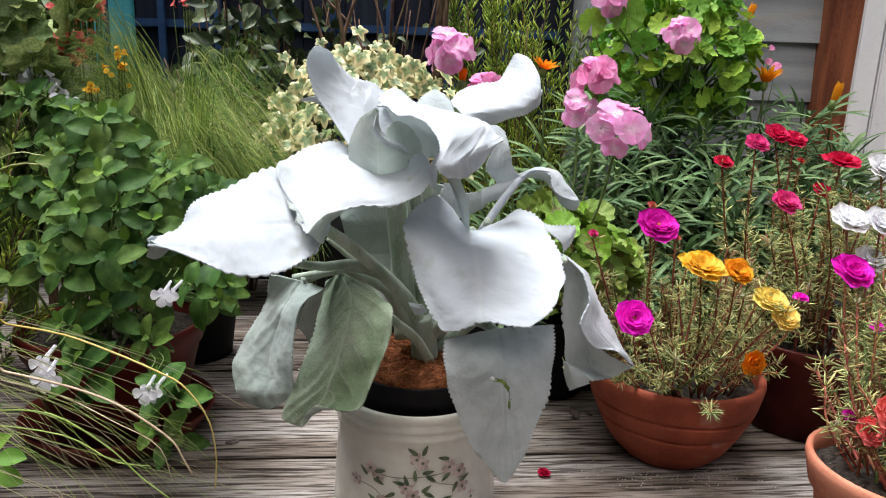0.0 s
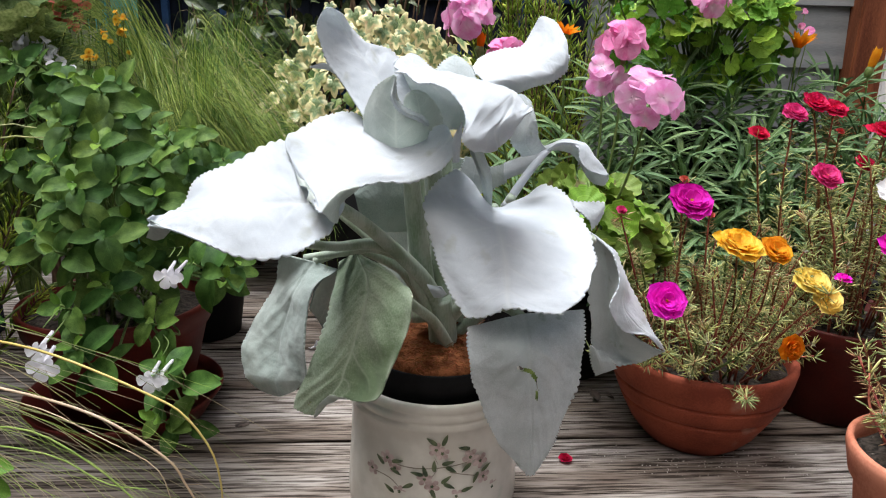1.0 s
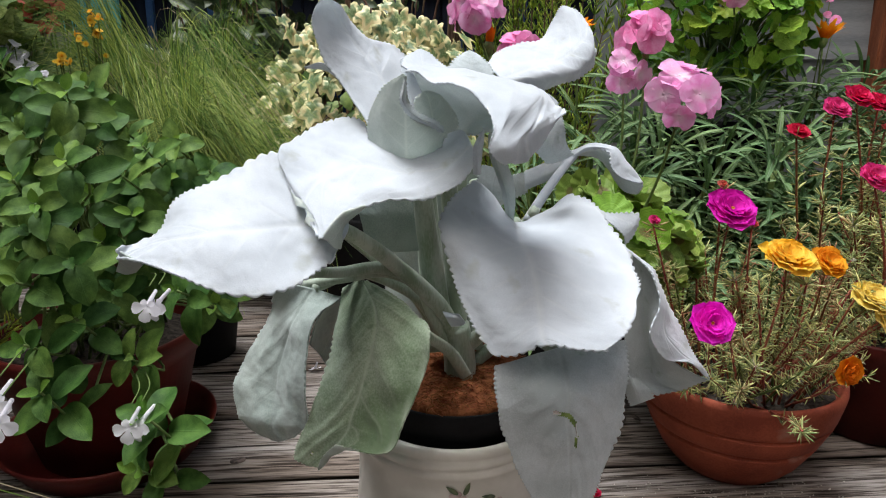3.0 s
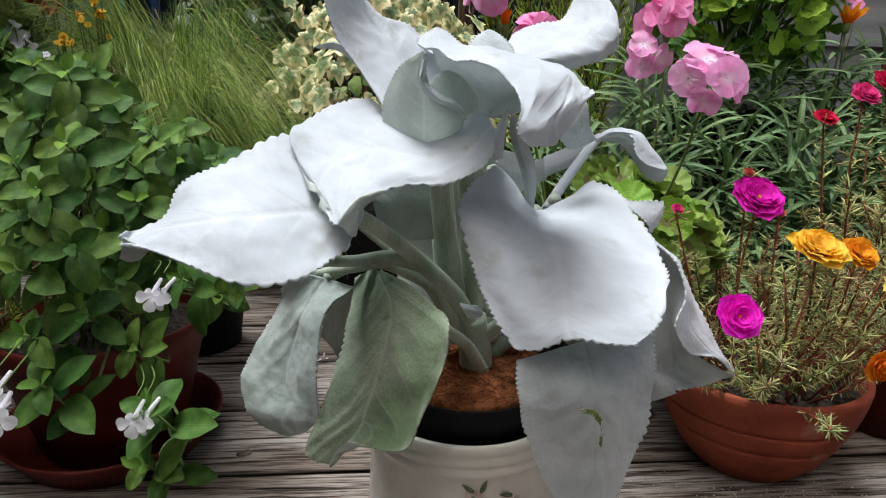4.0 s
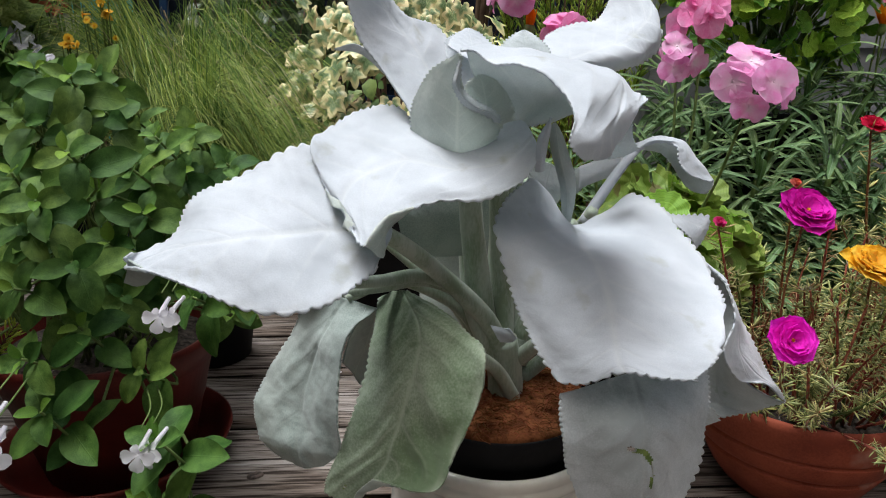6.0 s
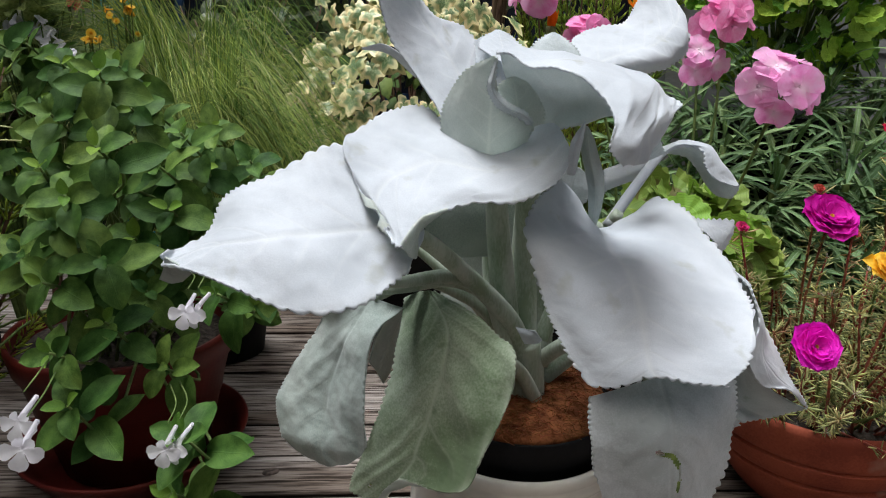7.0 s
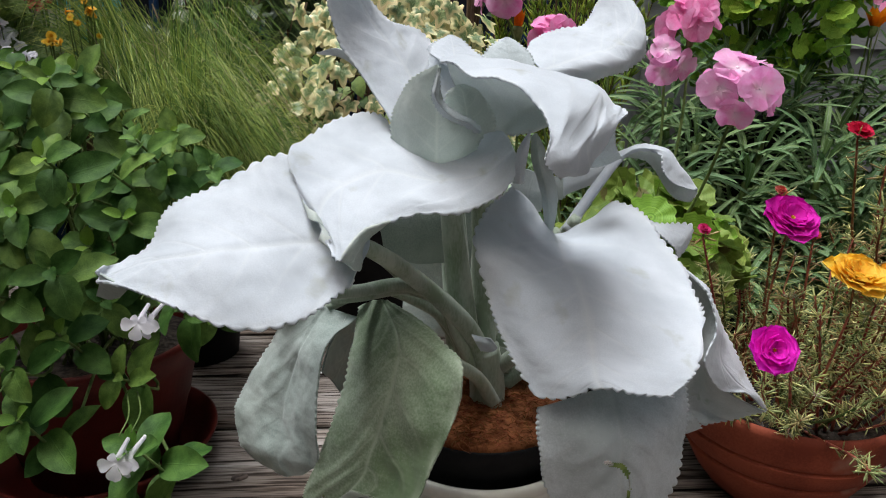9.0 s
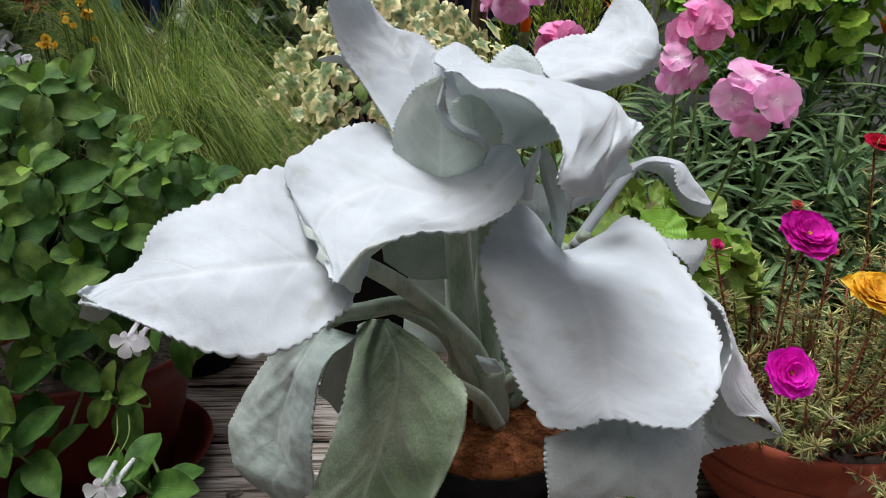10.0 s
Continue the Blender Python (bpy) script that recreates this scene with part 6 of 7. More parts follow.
ger = thing("geranium", "bushy bright green geranium with scalloped leaves and pink flowers", "geranium", pose(0.60, 1.73, 0.0))
attach("pot", mesh_of("pot", *lathe([(0.10, 0.0), (0.11, 0.002), (0.14, 0.46), (0.15, 0.47), (0.155, 0.51), (0.145, 0.51), (0.13, 0.4)], 40)[:2], BLACK_PLASTIC), ger)
for k in range(360):
    a, e = rp.uniform(-3.4, 0.5), rp.uniform(-0.95, 1.45)
    n = Vector((math.cos(a) * math.cos(e), math.sin(a) * math.cos(e), math.sin(e)))
    rr = rp.uniform(0.72, 1.05)
    p = Vector((0.59 + 0.195 * n.x * rr, 1.73 + 0.16 * n.y * rr, 0.73 + 0.20 * n.z * rr))
    face = (n * 0.7 + Vector((0, -0.35, 0.75)) + 0.45 * unit(rp)).normalized()
    put(ger, "leaf", rp.choice(round_forms), p, unit(rp), face, rp.uniform(0.016, 0.029))
    if k % 3 == 0:
        stem_part(ger, [(0.6, 1.73, 0.5), p * 0.5 + Vector((0.6, 1.73, 0.62)) * 0.5, p], 0.0025, 0.0013, STEM_GREEN, "leaf_stalk")
for p, s in (((0.430, 1.60, 0.828), 0.042), ((0.352, 1.60, 0.806), 0.032)):
    put(ger, "leaf", round_forms[1], p, (0.2, 0, 1), (0.1, -0.9, 0.4), s, "large pale leaf held upright")
    stem_part(ger, [(0.55, 1.70, 0.55), (p[0] + 0.05, p[1] + 0.05, 0.72), p], 0.0025, 0.0015, STEM_GREEN, "leaf_stalk")
flower_head(ger, (0.541, 1.530, 0.783), 0.036, 7, floret_pink, (0.6, 1.70, 0.6), rp)
flower_head(ger, (0.392, 1.60, 0.858), 0.040, 8, floret_pink, (0.55, 1.72, 0.6), rp)
bud_form = mesh_of("bud", *lathe([(0.001, -0.008), (0.005, -0.003), (0.006, 0.003), (0.003, 0.009), (0.0005, 0.010)], 10)[:2], WHITE)
for p in ((0.652, 1.68, 0.861), (0.672, 1.68, 0.858), (0.640, 1.68, 0.846), (0.628, 1.66, 0.852), (0.600, 1.62, 0.745)):
    attach("bud", bud_form, ger, Matrix.Translation(Vector(p) - ger.location), "pale flower bud")
    stem_part(ger, [(0.62, 1.72, 0.70), (p[0], p[1] + 0.01, p[2] - 0.05), p], 0.0012, 0.0008, STEM_GREEN, "flower_stalk")

ger2 = thing("geranium", "low geranium with zoned lime leaves and tall pink flower heads", "geranium", pose(0.27, 1.35, 0.0))
attach("pot", mesh_of("pot", *lathe([(0.07, 0.0), (0.075, 0.002), (0.095, 0.15), (0.102, 0.155), (0.105, 0.18), (0.098, 0.18), (0.09, 0.12)], 40)[:2], BLACK_PLASTIC), ger2)
for k in range(64):
    a, e = rp.uniform(-3.6, 0.6), rp.uniform(-0.2, 1.4)
    n = Vector((math.cos(a) * math.cos(e), math.sin(a) * math.cos(e), math.sin(e)))
    p = Vector((0.255 + 0.125 * n.x, 1.15 + 0.10 * n.y, 0.305 + 0.145 * n.z * rp.uniform(0.7, 1)))
    face = (n * 0.6 + Vector((0, -0.45, 0.8)) + 0.3 * unit(rp)).normalized()
    put(ger2, "leaf", rp.choice(zone_forms if k % 6 else round_forms), p, unit(rp), face, rp.uniform(0.022, 0.036))
    stem_part(ger2, [(0.27, 1.34, 0.17), p * 0.5 + Vector((0.26, 1.25, 0.28)) * 0.5, p], 0.002, 0.0012, STEM_GREEN, "leaf_stalk")
flower_head(ger2, (0.308, 1.045, 0.588), 0.050, 8, floret_pink, (0.26, 1.15, 0.30), rp, (0.1, -0.6, 0.7))
flower_head(ger2, (0.312, 1.262, 0.672), 0.040, 9, floret_deep, (0.27, 1.20, 0.30), rp, (0, -0.2, 1))
flower_head(ger2, (0.278, 1.255, 0.618), 0.030, 4, floret_pink, (0.25, 1.20, 0.30), rp, (-0.6, -0.6, -0.2), "side cluster of pale pink florets")
flower_head(ger2, (0.033, 1.25, 0.712), 0.046, 9, floret_pink, (0.15, 1.20, 0.30), rp)
flower_head(ger2, (0.103, 1.20, 0.640), 0.032, 7, floret_deep, (0.18, 1.18, 0.30), rp)

# ---------------------------------------------------------------- moss roses
needle_forms = [needle_form(1.0, 0.052), needle_form(1.0, 0.042), needle_form(1.0, 0.064)]


def moss_rose(label, at, radius, soil_z, shoots, height, flowers, seed, stem_mat, lean=(0, 0), long=1.0, bare=False, reach=0.8):
    """A thicket of red fleshy stems with whorls of needle leaves, and double flowers on its shoots."""
    rng = random.Random(seed)
    t = thing("moss_rose", label, "plant", pose(at[0], at[1], soil_z))
    needles = []
    tops = []
    for k in range(shoots):
        a, r = rng.uniform(0, 6.28), radius * math.sqrt(rng.random()) * reach
        s = Vector((at[0] + r * math.cos(a), at[1] + r * math.sin(a), soil_z - 0.004))
        h = height * rng.uniform(0.18, 1.0)
        e = s + Vector((math.cos(a) * r * 0.55 + rng.gauss(lean[0], 0.035), math.sin(a) * r * 0.55 + rng.gauss(lean[1], 0.035), h))
        tops.append((s, e, None))
    for p, size, mat, face, layers in flowers:
        a = rng.uniform(0, 6.28)
        s = Vector((at[0] * 0.6 + p[0] * 0.4 + 0.02 * math.cos(a), at[1] * 0.6 + p[1] * 0.4 + 0.02 * math.sin(a), soil_z - 0.004))
        d = Vector((s.x - at[0], s.y - at[1], 0))
        if d.length > radius * 0.92:
            d *= radius * 0.92 / d.length
            s.x, s.y = at[0] + d.x, at[1] + d.y
        tops.append((s, Vector(p), (size, mat, face, layers)))
    for s, e, fl in tops:
        mid = s.lerp(e, 0.5) + Vector(((e.x - s.x) * 0.12, (e.y - s.y) * 0.12, 0.01)) + (0.022 if bare else 0.014) * unit(rng)
        foot = e - Vector((0, 0, 0.006)) if fl else e
        path = spline([s, mid, foot], 40)
        count = int((44 if bare and fl else 64) * (e - s).length / 0.2)
        thick = 1.15 if bare and fl else 1.0
        stem_part(t, [s, mid, foot], 0.0021 * thick, 0.0013 * thick, stem_mat if rng.random() < 0.88 or thick > 1 else STEM_GREEN)
        for q in range(count):
            f = 0.25 + 0.75 * (q / count) ** 0.75
            i = min(38, int(f * 39))
            d = Vector(path[i + 1] - path[i]).normalized()
            o = unit(rng)
            o = (o - d * o.dot(d)).normalized()
            ld = (o + d * rng.uniform(-0.2, 0.9) + Vector((0, 0, rng.uniform(-0.5, 0.3)))).normalized()
            needles.append(moved(rng.choice(needle_forms), basis(path[i], ld, d, rng.uniform(0.008, 0.020) * long)))
        for q in range(rng.randint(4, 11)):  # a loose whorl at the tip
            a = rng.uniform(0, 6.28)
            ld = Vector((math.cos(a), math.sin(a), rng.uniform(-0.5, 1.2)))
            needles.append(moved(rng.choice(needle_forms), basis(Vector(path[-1]) - Vector((0, 0, 0.002)), ld, (0, 0, 1), rng.uniform(0.014, 0.025) * long)))
        if fl:
            size, mat, face, layers = fl
            b = rose_form(size, rng, layers, 0.95 if layers > 3 else 0.5)
            f_ob = attach("flower", mesh_of("flower", b[0], b[1], mat, b[2]), t, basis(e - t.location, (1, 0.2, 0), face), "double flower")
            st = merged([moved(needle_form(size * 0.16, size * 0.03), basis((0, 0, 0.004), Vector((math.cos(q), math.sin(q), 2.2)), (1, 0, 0))) for q in range(9)])
            attach("stamens", mesh_of("stamens", st[0], st[1], STAMEN), f_ob)
    for k in range(shoots // 5):  # spent flowers: small pale tufts at shoot tips
        e = tops[k][1]
        tuft = merged([moved(rng.choice(needle_forms), basis((0, 0, 0), unit(rng, 0.8), (1, 0, 0), rng.uniform(0.005, 0.011))) for _ in range(12)])
        attach("spent_flower", mesh_of("spent_flower", tuft[0], tuft[1], CHAFF), t, Matrix.Translation(e - t.location), "withered pale flower")
    nd = attach("needle_leaves", mesh_of("needle_leaves", *merged(needles)[:2], MOSS), t, Matrix.Translation(-t.location))
    tagged(nd, kind="stuff")
    return t


UP = (0.0, -0.62, 0.75)
FRONT = (0.0, -0.85, 0.45)
moss_rose("thicket of needle-leaved moss roses with magenta, yellow and orange flowers", (0.462, 1.098), 0.136, 0.150, 135, 0.225,
          [((0.371, 0.985, 0.440), 0.036, MAGENTA, UP, 4), ((0.310, 0.850, 0.334), 0.029, MAGENTA, FRONT, 4), ((0.424, 0.922, 0.392), 0.036, YELLOW, (0, -0.45, 0.9), 4),
           ((0.489, 0.950, 0.381), 0.026, AMBER, (0.1, -0.6, 0.7), 4), ((0.518, 0.895, 0.352), 0.029, PALE_YELLOW, (-0.1, -0.5, 0.8), 4), ((0.535, 0.882, 0.334), 0.024, PALE_YELLOW, (0.3, -0.6, 0.5), 4),
           ((0.505, 0.895, 0.258), 0.021, ORANGE, (0.1, -0.9, 0.1), 3), ((0.574, 0.92, 0.352), 0.013, MAGENTA, (0.2, -0.2, 1), 2), ((0.335, 0.858, 0.330), 0.009, ROSE, (0.3, -0.2, 1), 2),
           ((0.272, 0.985, 0.425), 0.009, ROSE, UP, 2), ((0.366, 1.01, 0.470), 0.009, CORAL, UP, 2), ((0.40, 0.98, 0.425), 0.008, CORAL, UP, 2)], 41, STEM_RED, (-0.015, -0.035))
moss_rose("tall red-stemmed moss roses with crimson and rose flowers", (0.77, 1.245), 0.120, 0.172, 85, 0.33,
          [((0.630, 1.20, 0.578), 0.026, RED, UP, 3), ((0.589, 1.18, 0.562), 0.024, ROSE, UP, 4), ((0.665, 1.20, 0.570), 0.024, RED, (0.3, -0.5, 0.8), 4), ((0.699, 1.10, 0.538), 0.034, RED, (0.1, -0.3, 1), 3),
           ((0.608, 1.08, 0.472), 0.027, ROSE, UP, 4), ((0.674, 1.10, 0.492), 0.018, RED, UP, 3), ((0.522, 1.15, 0.528), 0.020, RED, (-0.2, -0.5, 0.8), 2), ((0.676, 1.19, 0.535), 0.008, CORAL, UP, 2)], 42, STEM_RED, (-0.06, -0.05), 1.25, True)
moss_rose("green-stemmed moss roses with white, magenta and coral flowers", (0.668, 0.772), 0.096, 0.152, 64, 0.25,
          [((0.656, 0.975, 0.462), 0.032, WHITE_ROSE, UP, 3), ((0.690, 0.950, 0.462), 0.032, WHITE_ROSE, UP, 3), ((0.738, 1.05, 0.537), 0.030, WHITE_ROSE, UP, 3), ((0.684, 0.955, 0.406), 0.026, WHITE_ROSE, UP, 3),
           ((0.640, 0.920, 0.394), 0.034, MAGENTA, UP, 3), ((0.594, 0.745, 0.232), 0.022, CORAL, FRONT, 4), ((0.615, 0.745, 0.258), 0.024, CORAL, FRONT, 4), ((0.587, 0.778, 0.234), 0.012, MAGENTA, UP, 2),
           ((0.647, 0.85, 0.336), 0.011, MAGENTA, UP, 2)], 43, STEM_RED, (0.015, 0.075), 1.15, False, 0.66)

# ---------------------------------------------------------------- the planting along the fence


def shrub(name, label, at, branches, spread, height, base_z, leaf_count, size, form, mats, seed, face_bias=(0, -0.3, 0.5), droop=0.0, stuff=False, bark=BARK, lo=0.3):
    """Limbs from one foot, with leaves set along their outer halves."""
    rng = random.Random(seed)
    t = thing(name, label, "shrub", pose(at[0], at[1], base_z))
    tips = []
    for k in range(branches):
        a = rng.uniform(0, 6.28)
        e = Vector((math.cos(a) * spread[0] * rng.uniform(0.2, 1), math.sin(a) * spread[1] * rng.uniform(0.2, 1), height * rng.uniform(0.55, 1)))
        m = Vector((e.x * 0.35, e.y * 0.35, e.z * 0.5))
        v, f, u = tube([(0, 0, 0), m, e], 0.006, 0.002, 6, 10)
        attach("branch", mesh_of("branch", v, f, bark), t)
        tips.append(spline([(0, 0, 0), m, e], 30))
    pieces = []
    for k in range(leaf_count):
        path = rng.choice(tips)
        p = Vector(path[int(rng.uniform(lo, 1) * 29)]) + 0.03 * unit(rng)
        d = (unit(rng) + Vector((0, -0.2, -droop))).normalized()
        n = (Vector(face_bias) + 0.6 * unit(rng)).normalized()
        m = basis(p, d, n, size * rng.uniform(0.6, 1.25))
        if stuff:
            pieces.append(moved(rng.choice(form), m))
        else:
            attach("leaf", rng.choice(form), t, m)
    if stuff:
        ob = attach("foliage", mesh_of("foliage", *merged(pieces)[:2], mats), t)
        tagged(ob, kind="stuff")
    return t


rb = random.Random(77)
bronze_forms = []
for w, c, a in ((0.30, 0.15, 0.8), (0.34, 0.1, 1.2), (0.28, 0.3, 0.5)):
    b = blade(1.0, w, ovate, 8, 4, c, a, 0.08, rb, 0.15)
    bronze_forms.append(mesh_of("leaf", b[0], b[1], BRONZE, b[2]))
shrub("bronze_shrub", "dark shrub with bronze-green leaves against the fence", (-0.62, 1.98), 22, (0.34, 0.16), 1.25, -0.16, 420, 0.066, bronze_forms, BRONZE, 61, (0, -0.6, 0.5), 0.5, lo=0.55)
shrub("bronze_shrub", "bronze-leaved climber on the blue trellis", (-0.50, 2.08), 20, (0.26, 0.06), 1.20, -0.16, 400, 0.060, bronze_forms, BRONZE, 68, (0, -0.6, 0.5), 0.6, lo=0.6)
shrub("bronze_shrub", "dark climbing shrub with bare brown twigs on the trellis", (-0.20, 2.06), 16, (0.45, 0.10), 1.6, -0.16, 170, 0.050, bronze_forms, BRONZE, 64, (0, -0.6, 0.5), 0.5)
for pts, r in (([(-0.30, 1.93, 0.55), (-0.335, 1.92, 0.72), (-0.40, 1.92, 0.92)], 0.004), ([(-0.28, 1.93, 0.55), (-0.30, 1.92, 0.73), (-0.235, 1.92, 0.95)], 0.005), ([(-0.26, 1.93, 0.55), (-0.285, 1.92, 0.75), (-0.33, 1.92, 0.97)], 0.006),
               ([(-0.16, 1.93, 0.60), (-0.17, 1.92, 0.76), (-0.22, 1.92, 0.95)], 0.003), ([(-0.13, 1.93, 0.60), (-0.15, 1.92, 0.75), (-0.10, 1.92, 0.93)], 0.003), ([(-0.22, 1.93, 0.60), (-0.25, 1.92, 0.78), (-0.36, 1.92, 0.90)], 0.003)):
    tw = thing("twig", "bare brown climbing stem against the trellis", "stem", group="stems on the trellis")
    attach("stem", mesh_of("stem", *tube([(pts[0][0], pts[0][1], -0.16)] + pts, r * 1.3, r, 7, 20)[:2], BARK), tw)
vine = thing("vine_trunk", "bundle of twisted brown vine stems", "vine", pose(-0.04, 1.88, -0.16))
for k in range(6):
    a = 1.05 * k
    attach("stem", mesh_of("stem", *tube([(0.012 * math.cos(a + 1.3 * q) - 0.012 + 0.010 * q, 0.012 * math.sin(a + 1.3 * q), 0.24 * q) for q in range(6)], 0.008, 0.006, 8, 40)[:2], BARK), vine)



def needle_shrub(name, label, at, branches, spread, height, base_z, seed, length, per):
    rng = random.Random(seed)
    t = thing(name, label, "shrub", pose(at[0], at[1], base_z))
    pieces = []
    for k in range(branches):
        a = rng.uniform(0, 6.28)
        e = Vector((math.cos(a) * spread[0] * rng.random() ** 0.6, math.sin(a) * spread[1] * rng.random() ** 0.6, height * rng.uniform(0.45, 1)))
        m = Vector((e.x * 0.55, e.y * 0.55, e.z * 0.55))
        v, f, u = tube([(0, 0, 0), m, e], 0.005, 0.0012, 5, 10)
        attach("branch", mesh_of("branch", v, f, BARK), t)
        path = spline([(0, 0, 0), m, e], 40)
        for q in range(per):
            i = int(39 * (0.30 + 0.70 * rng.random()))
            i = min(i, 38)
            d = Vector(path[i + 1] - path[i]).normalized()
            o = unit(rng)
            ld = (o - d * o.dot(d) + d * 0.9).normalized()
            pieces.append(moved(rng.choice(needle_forms), basis(path[i], ld, d, length * rng.uniform(0.6, 1.2))))
    ob = attach("foliage", mesh_of("foliage", *merged(pieces)[:2], NEEDLE), t)
    tagged(ob, kind="stuff")
    return t


needle_shrub("needle_shrub", "yellow-green needle-leaved shrub by the house wall", (0.20, 1.93), 60, (0.24, 0.14), 1.22, -0.16, 71, 0.036, 190)
needle_shrub("needle_shrub", "yellow-green feathery shrub beside the deck", (-0.84, 0.98), 34, (0.28, 0.20), 0.58, 0.0, 72, 0.028, 120)

duller = [mesh_of("leaf", *lobed_leaf(1.0, 7, 0.14, 0.12, rb, 0.25, 0.1)[:2], OLIVE_LEAF) for _ in range(3)]
shrub("geranium", "broad round-leaved geranium behind the grass", (-0.90, 1.34), 22, (0.20, 0.14), 0.86, 0.0, 170, 0.042, duller, OLIVE_LEAF, 63, (0, -0.5, 0.8), 0.1, bark=STEM_GREEN, lo=0.82)
dark_forms = [blade(1.0, 0.32, ovate, 4, 2, 0.1, 0.8, 0, rb) for _ in range(3)]
shrub("hedge", "dark leafy hedge in front of the fence", (-1.34, 2.02), 26, (0.30, 0.14), 1.35, -0.16, 1500, 0.06, dark_forms, DARK_LEAF, 65, (0, -0.4, 0.7), 0.3, True)
shrub("hedge", "dark leafy planting between pots", (-0.72, 1.80), 30, (0.62, 0.10), 0.62, -0.0, 1900, 0.05, dark_forms, DARK_LEAF, 66, (0, -0.4, 0.7), 0.3, True)
shrub("hedge", "dark leafy planting behind the bowls", (0.62, 1.62), 24, (0.5, 0.10), 0.45, 0.0, 900, 0.05, dark_forms, DARK_LEAF, 67, (0, -0.4, 0.7), 0.3, True)

boards = thing("garden_boards", "teal painted boards standing behind the grass", "boards")
for x0, x1, z in ((-1.065, -0.995, 1.15), (-0.975, -0.905, 1.2)):
    attach("board", mesh_of("board", *box(x0, x1, 1.94, 1.958, 0.0, z, 0.003)[:2], TEAL, smooth=False), boards)
wpot = pot("flower_pot", "white glazed pot among the far flowers", "pot", (-0.830, 1.45, 0.50), [(0.04, 0.0), (0.05, 0.002), (0.065, 0.15), (0.07, 0.17), (0.064, 0.17), (0.05, 0.1)], CERAMIC, "body")
stand = thing("plant_stand", "dark plant stand behind the grass", "stand", pose(-0.830, 1.45, 0.0))
attach("top", mesh_of("top", *lathe([(0.11, 0.48), (0.12, 0.485), (0.12, 0.496), (0.11, 0.4995), (0.01, 0.4995)], 32)[:2], BARK), stand)
for k in range(3):
    a = 2.09 * k + 0.4
    attach("leg", mesh_of("leg", *tube([(0.11 * math.cos(a), 0.11 * math.sin(a), 0.0), (0.09 * math.cos(a), 0.09 * math.sin(a), 0.24), (0.08 * math.cos(a), 0.08 * math.sin(a), 0.482)], 0.010, 0.010, 8)[:2], BARK), stand)
sprig_forms = {m.name: mesh_of("floret", *with_uv(floret_form(r, rb), m)) for m, r in ((CORAL, 0.012), (YELLOW, 0.0065), (WHITE, 0.011), (PINK_DEEP, 0.011))}


def sprig(label, at, mat, n, spread, foot, seed):
    rng = random.Random(seed)
    t = thing("flowering_stem", label, "flowers", pose(*foot))
    for k in range(n):
        p = Vector(at) + Vector((rng.gauss(0, spread), rng.gauss(0, spread * 0.6), rng.gauss(0, spread)))
        attach("floret", sprig_forms[mat.name], t, basis(p - t.location, unit(rng), (rng.uniform(-0.4, 0.4), -0.8, 0.5), rng.uniform(0.7, 1.2)))
        stem_part(t, [foot, (Vector(foot) + p) / 2 + Vector((0, 0, 0.03)), p], 0.0018, 0.001, STEM_GREEN)
    return t


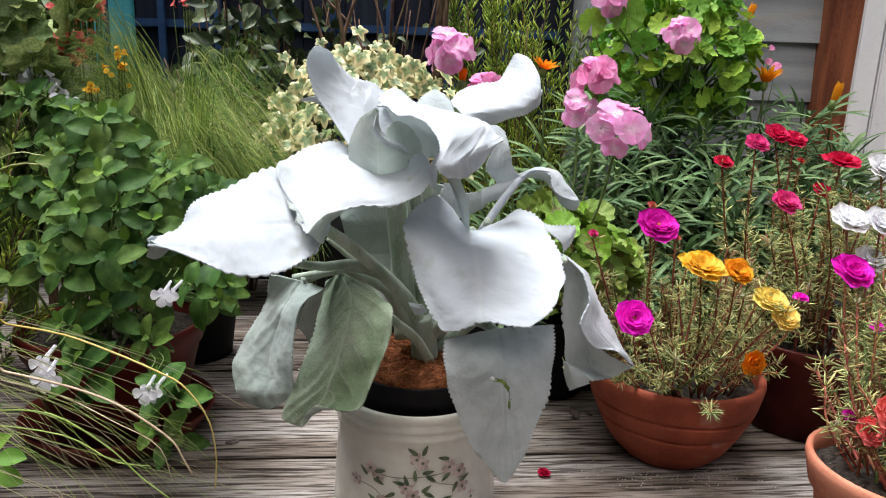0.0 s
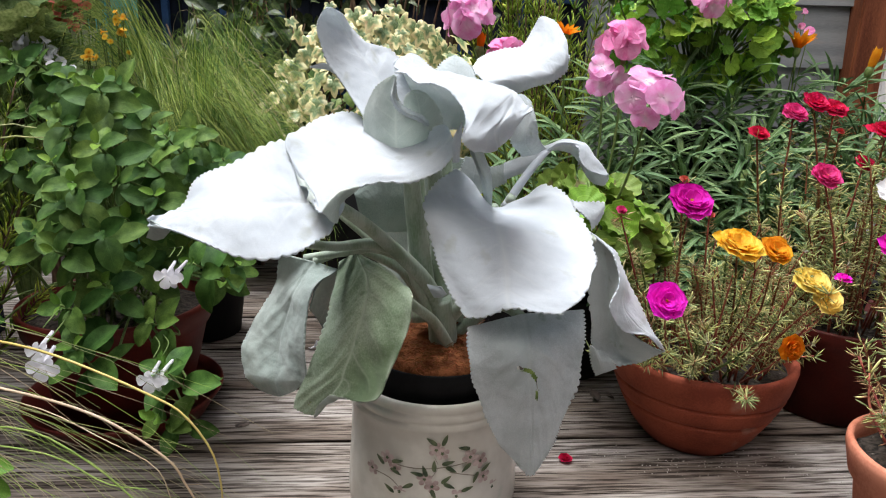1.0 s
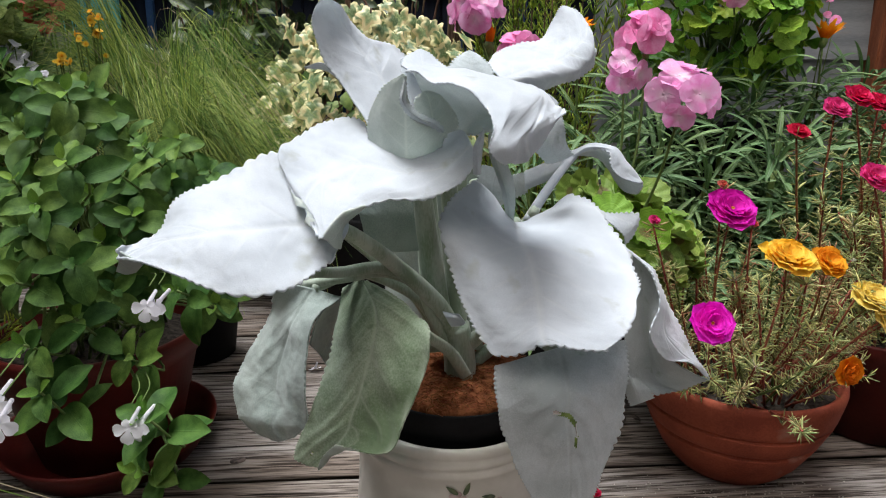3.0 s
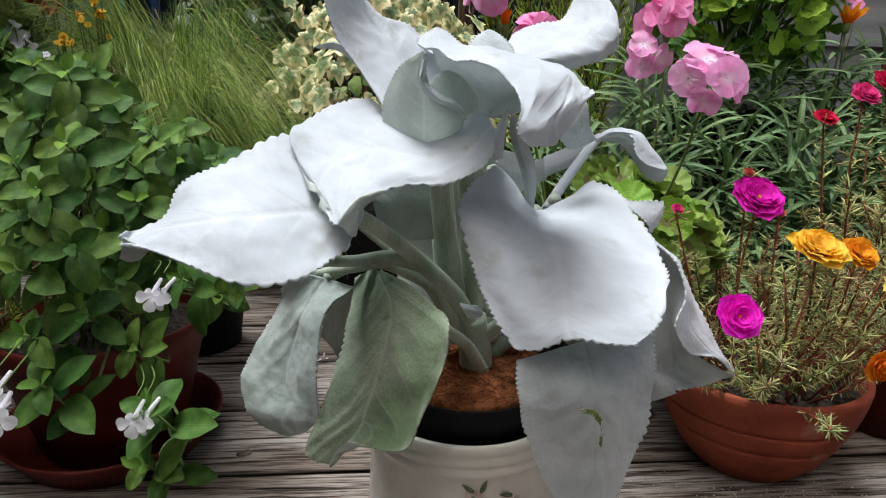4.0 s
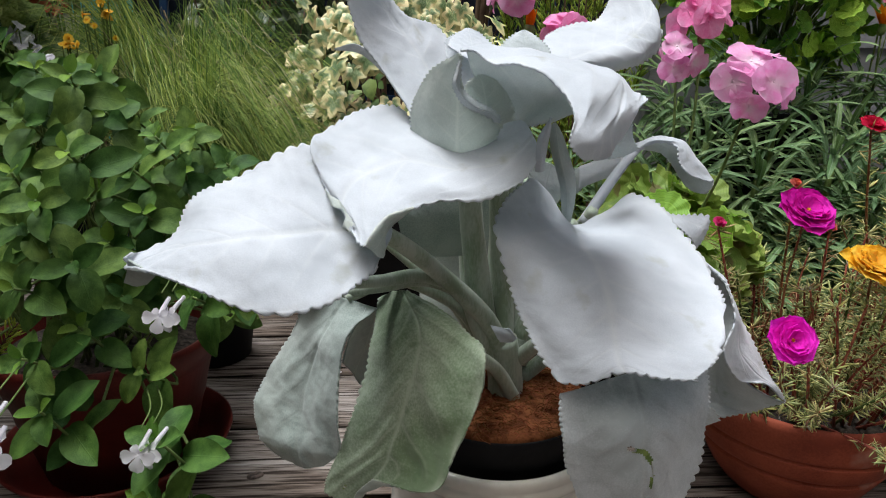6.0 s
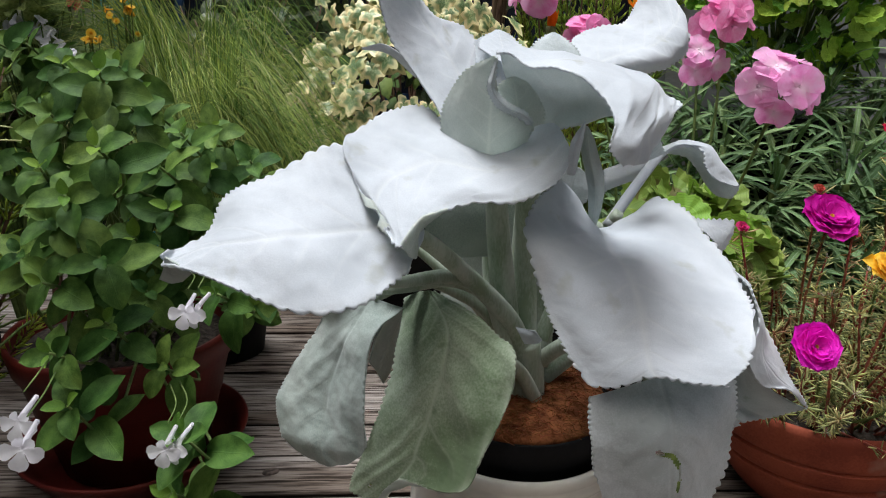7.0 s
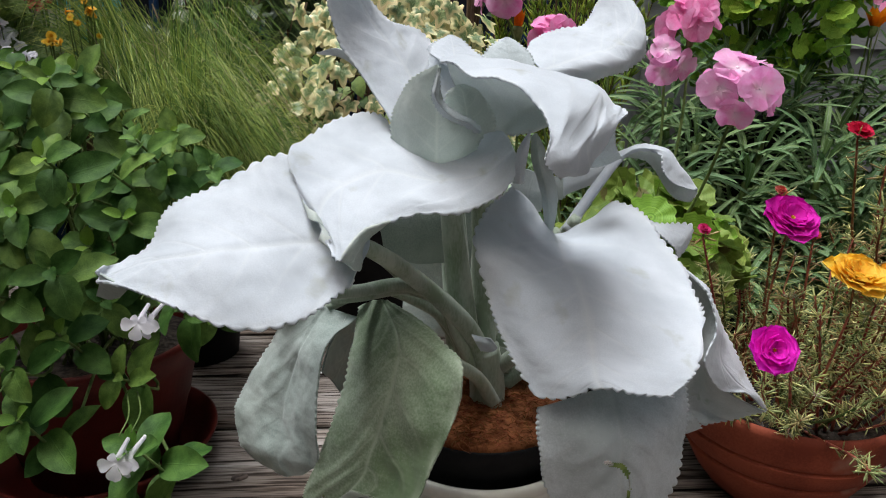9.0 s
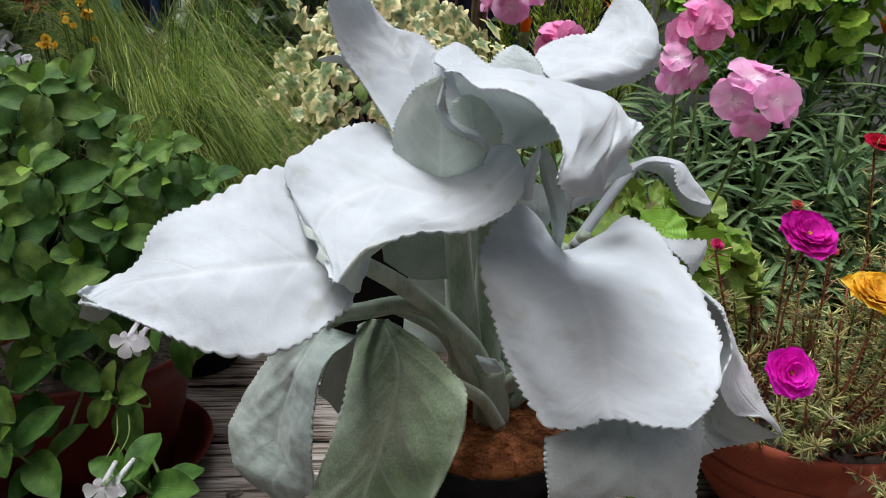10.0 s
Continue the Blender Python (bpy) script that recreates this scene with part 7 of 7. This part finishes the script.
sprig("spray of coral flowers before the teal boards", (-0.785, 1.460, 0.786), CORAL, 54, 0.024, (-0.90, 1.72, 0.0), 1)
sprig("spray of faded coral flowers", (-0.764, 1.380, 0.707), CORAL, 22, 0.017, (-0.88, 1.64, 0.0), 2)
sprig("small yellow flowers behind the grass", (-0.608, 1.260, 0.674), YELLOW, 12, 0.013, (-0.80, 1.62, 0.0), 3)
sprig("small yellow flowers beside the grass", (-0.656, 1.240, 0.624), YELLOW, 6, 0.009, (-0.80, 1.52, 0.0), 4)
sprig("white flowers among the far leaves", (-0.799, 1.300, 0.635), WHITE, 26, 0.024, (-0.80, 1.38, 0.0), 5)
sprig("white viola with a yellow eye", (-0.710, 1.240, 0.591), WHITE, 6, 0.012, (-0.76, 1.31, 0.0), 6)
sprig("small coral flower high on the fence planting", (-0.737, 1.90, 0.862), CORAL, 4, 0.014, (-0.73, 1.92, -0.1), 7)
sprig("two tiny pink flowers by the siding", (0.822, 1.70, 0.755), PINK_DEEP, 3, 0.016, (0.80, 1.71, 0.22), 8)

# ---------------------------------------------------------------- small things on the deck
rc = random.Random(6)
fallen = thing("fallen_petal", "fallen crimson flower on the deck boards", "petal", pose(0.224, 0.985, 0.001))
attach("petal", mesh_of("petal", *rose_form(0.013, rc, 3, 0.2)[:2], RED), fallen)
drop = thing("fallen_flower", "fallen white flower on the deck boards", "flower", pose(-0.283, 1.372, 0.006, 70, 0, 30))
attach("flower", white_flower[0], drop)
gritty = []
for k in range(230):
    x, y = rc.gauss(0.47, 0.10), rc.gauss(1.00, 0.025)
    r = rc.uniform(0.0005, 0.0016)
    v = [(x + r * a, y + r * b, 0.0008 + r * c) for a, b, c in ((1, 0, 0), (-1, 0.2, 0), (0, 1, 0), (0.1, -1, 0), (0, 0, 1), (0, 0, -1))]
    gritty.append((v, [(0, 2, 4), (2, 1, 4), (1, 3, 4), (3, 0, 4), (2, 0, 5), (1, 2, 5), (3, 1, 5), (0, 3, 5)], [(0, 0)] * 6))
tagged(attach("grit", mesh_of("grit", *merged(gritty)[:2], GRIT, smooth=False)), "scatter of pale grit on the boards beside the bowl", "grit", kind="stuff")
for p, a, s in (((0.315, 1.19, 0.004), 0.4, 0.030), ((0.350, 1.205, 0.004), 2.0, 0.024), ((0.52, 1.015, 0.003), 1.0, 0.012)):
    dl = thing("dead_leaf", "curled brown dead leaf lying on the deck", "leaf", pose(*p))
    attach("leaf", mesh_of("leaf", *blade(s, s * 0.35, ovate, 8, 4, 0.5, -0.9, 0.1, rc)[:2], KNOT), dl, pose(0, 0, 0, 0, 0, a * 57))
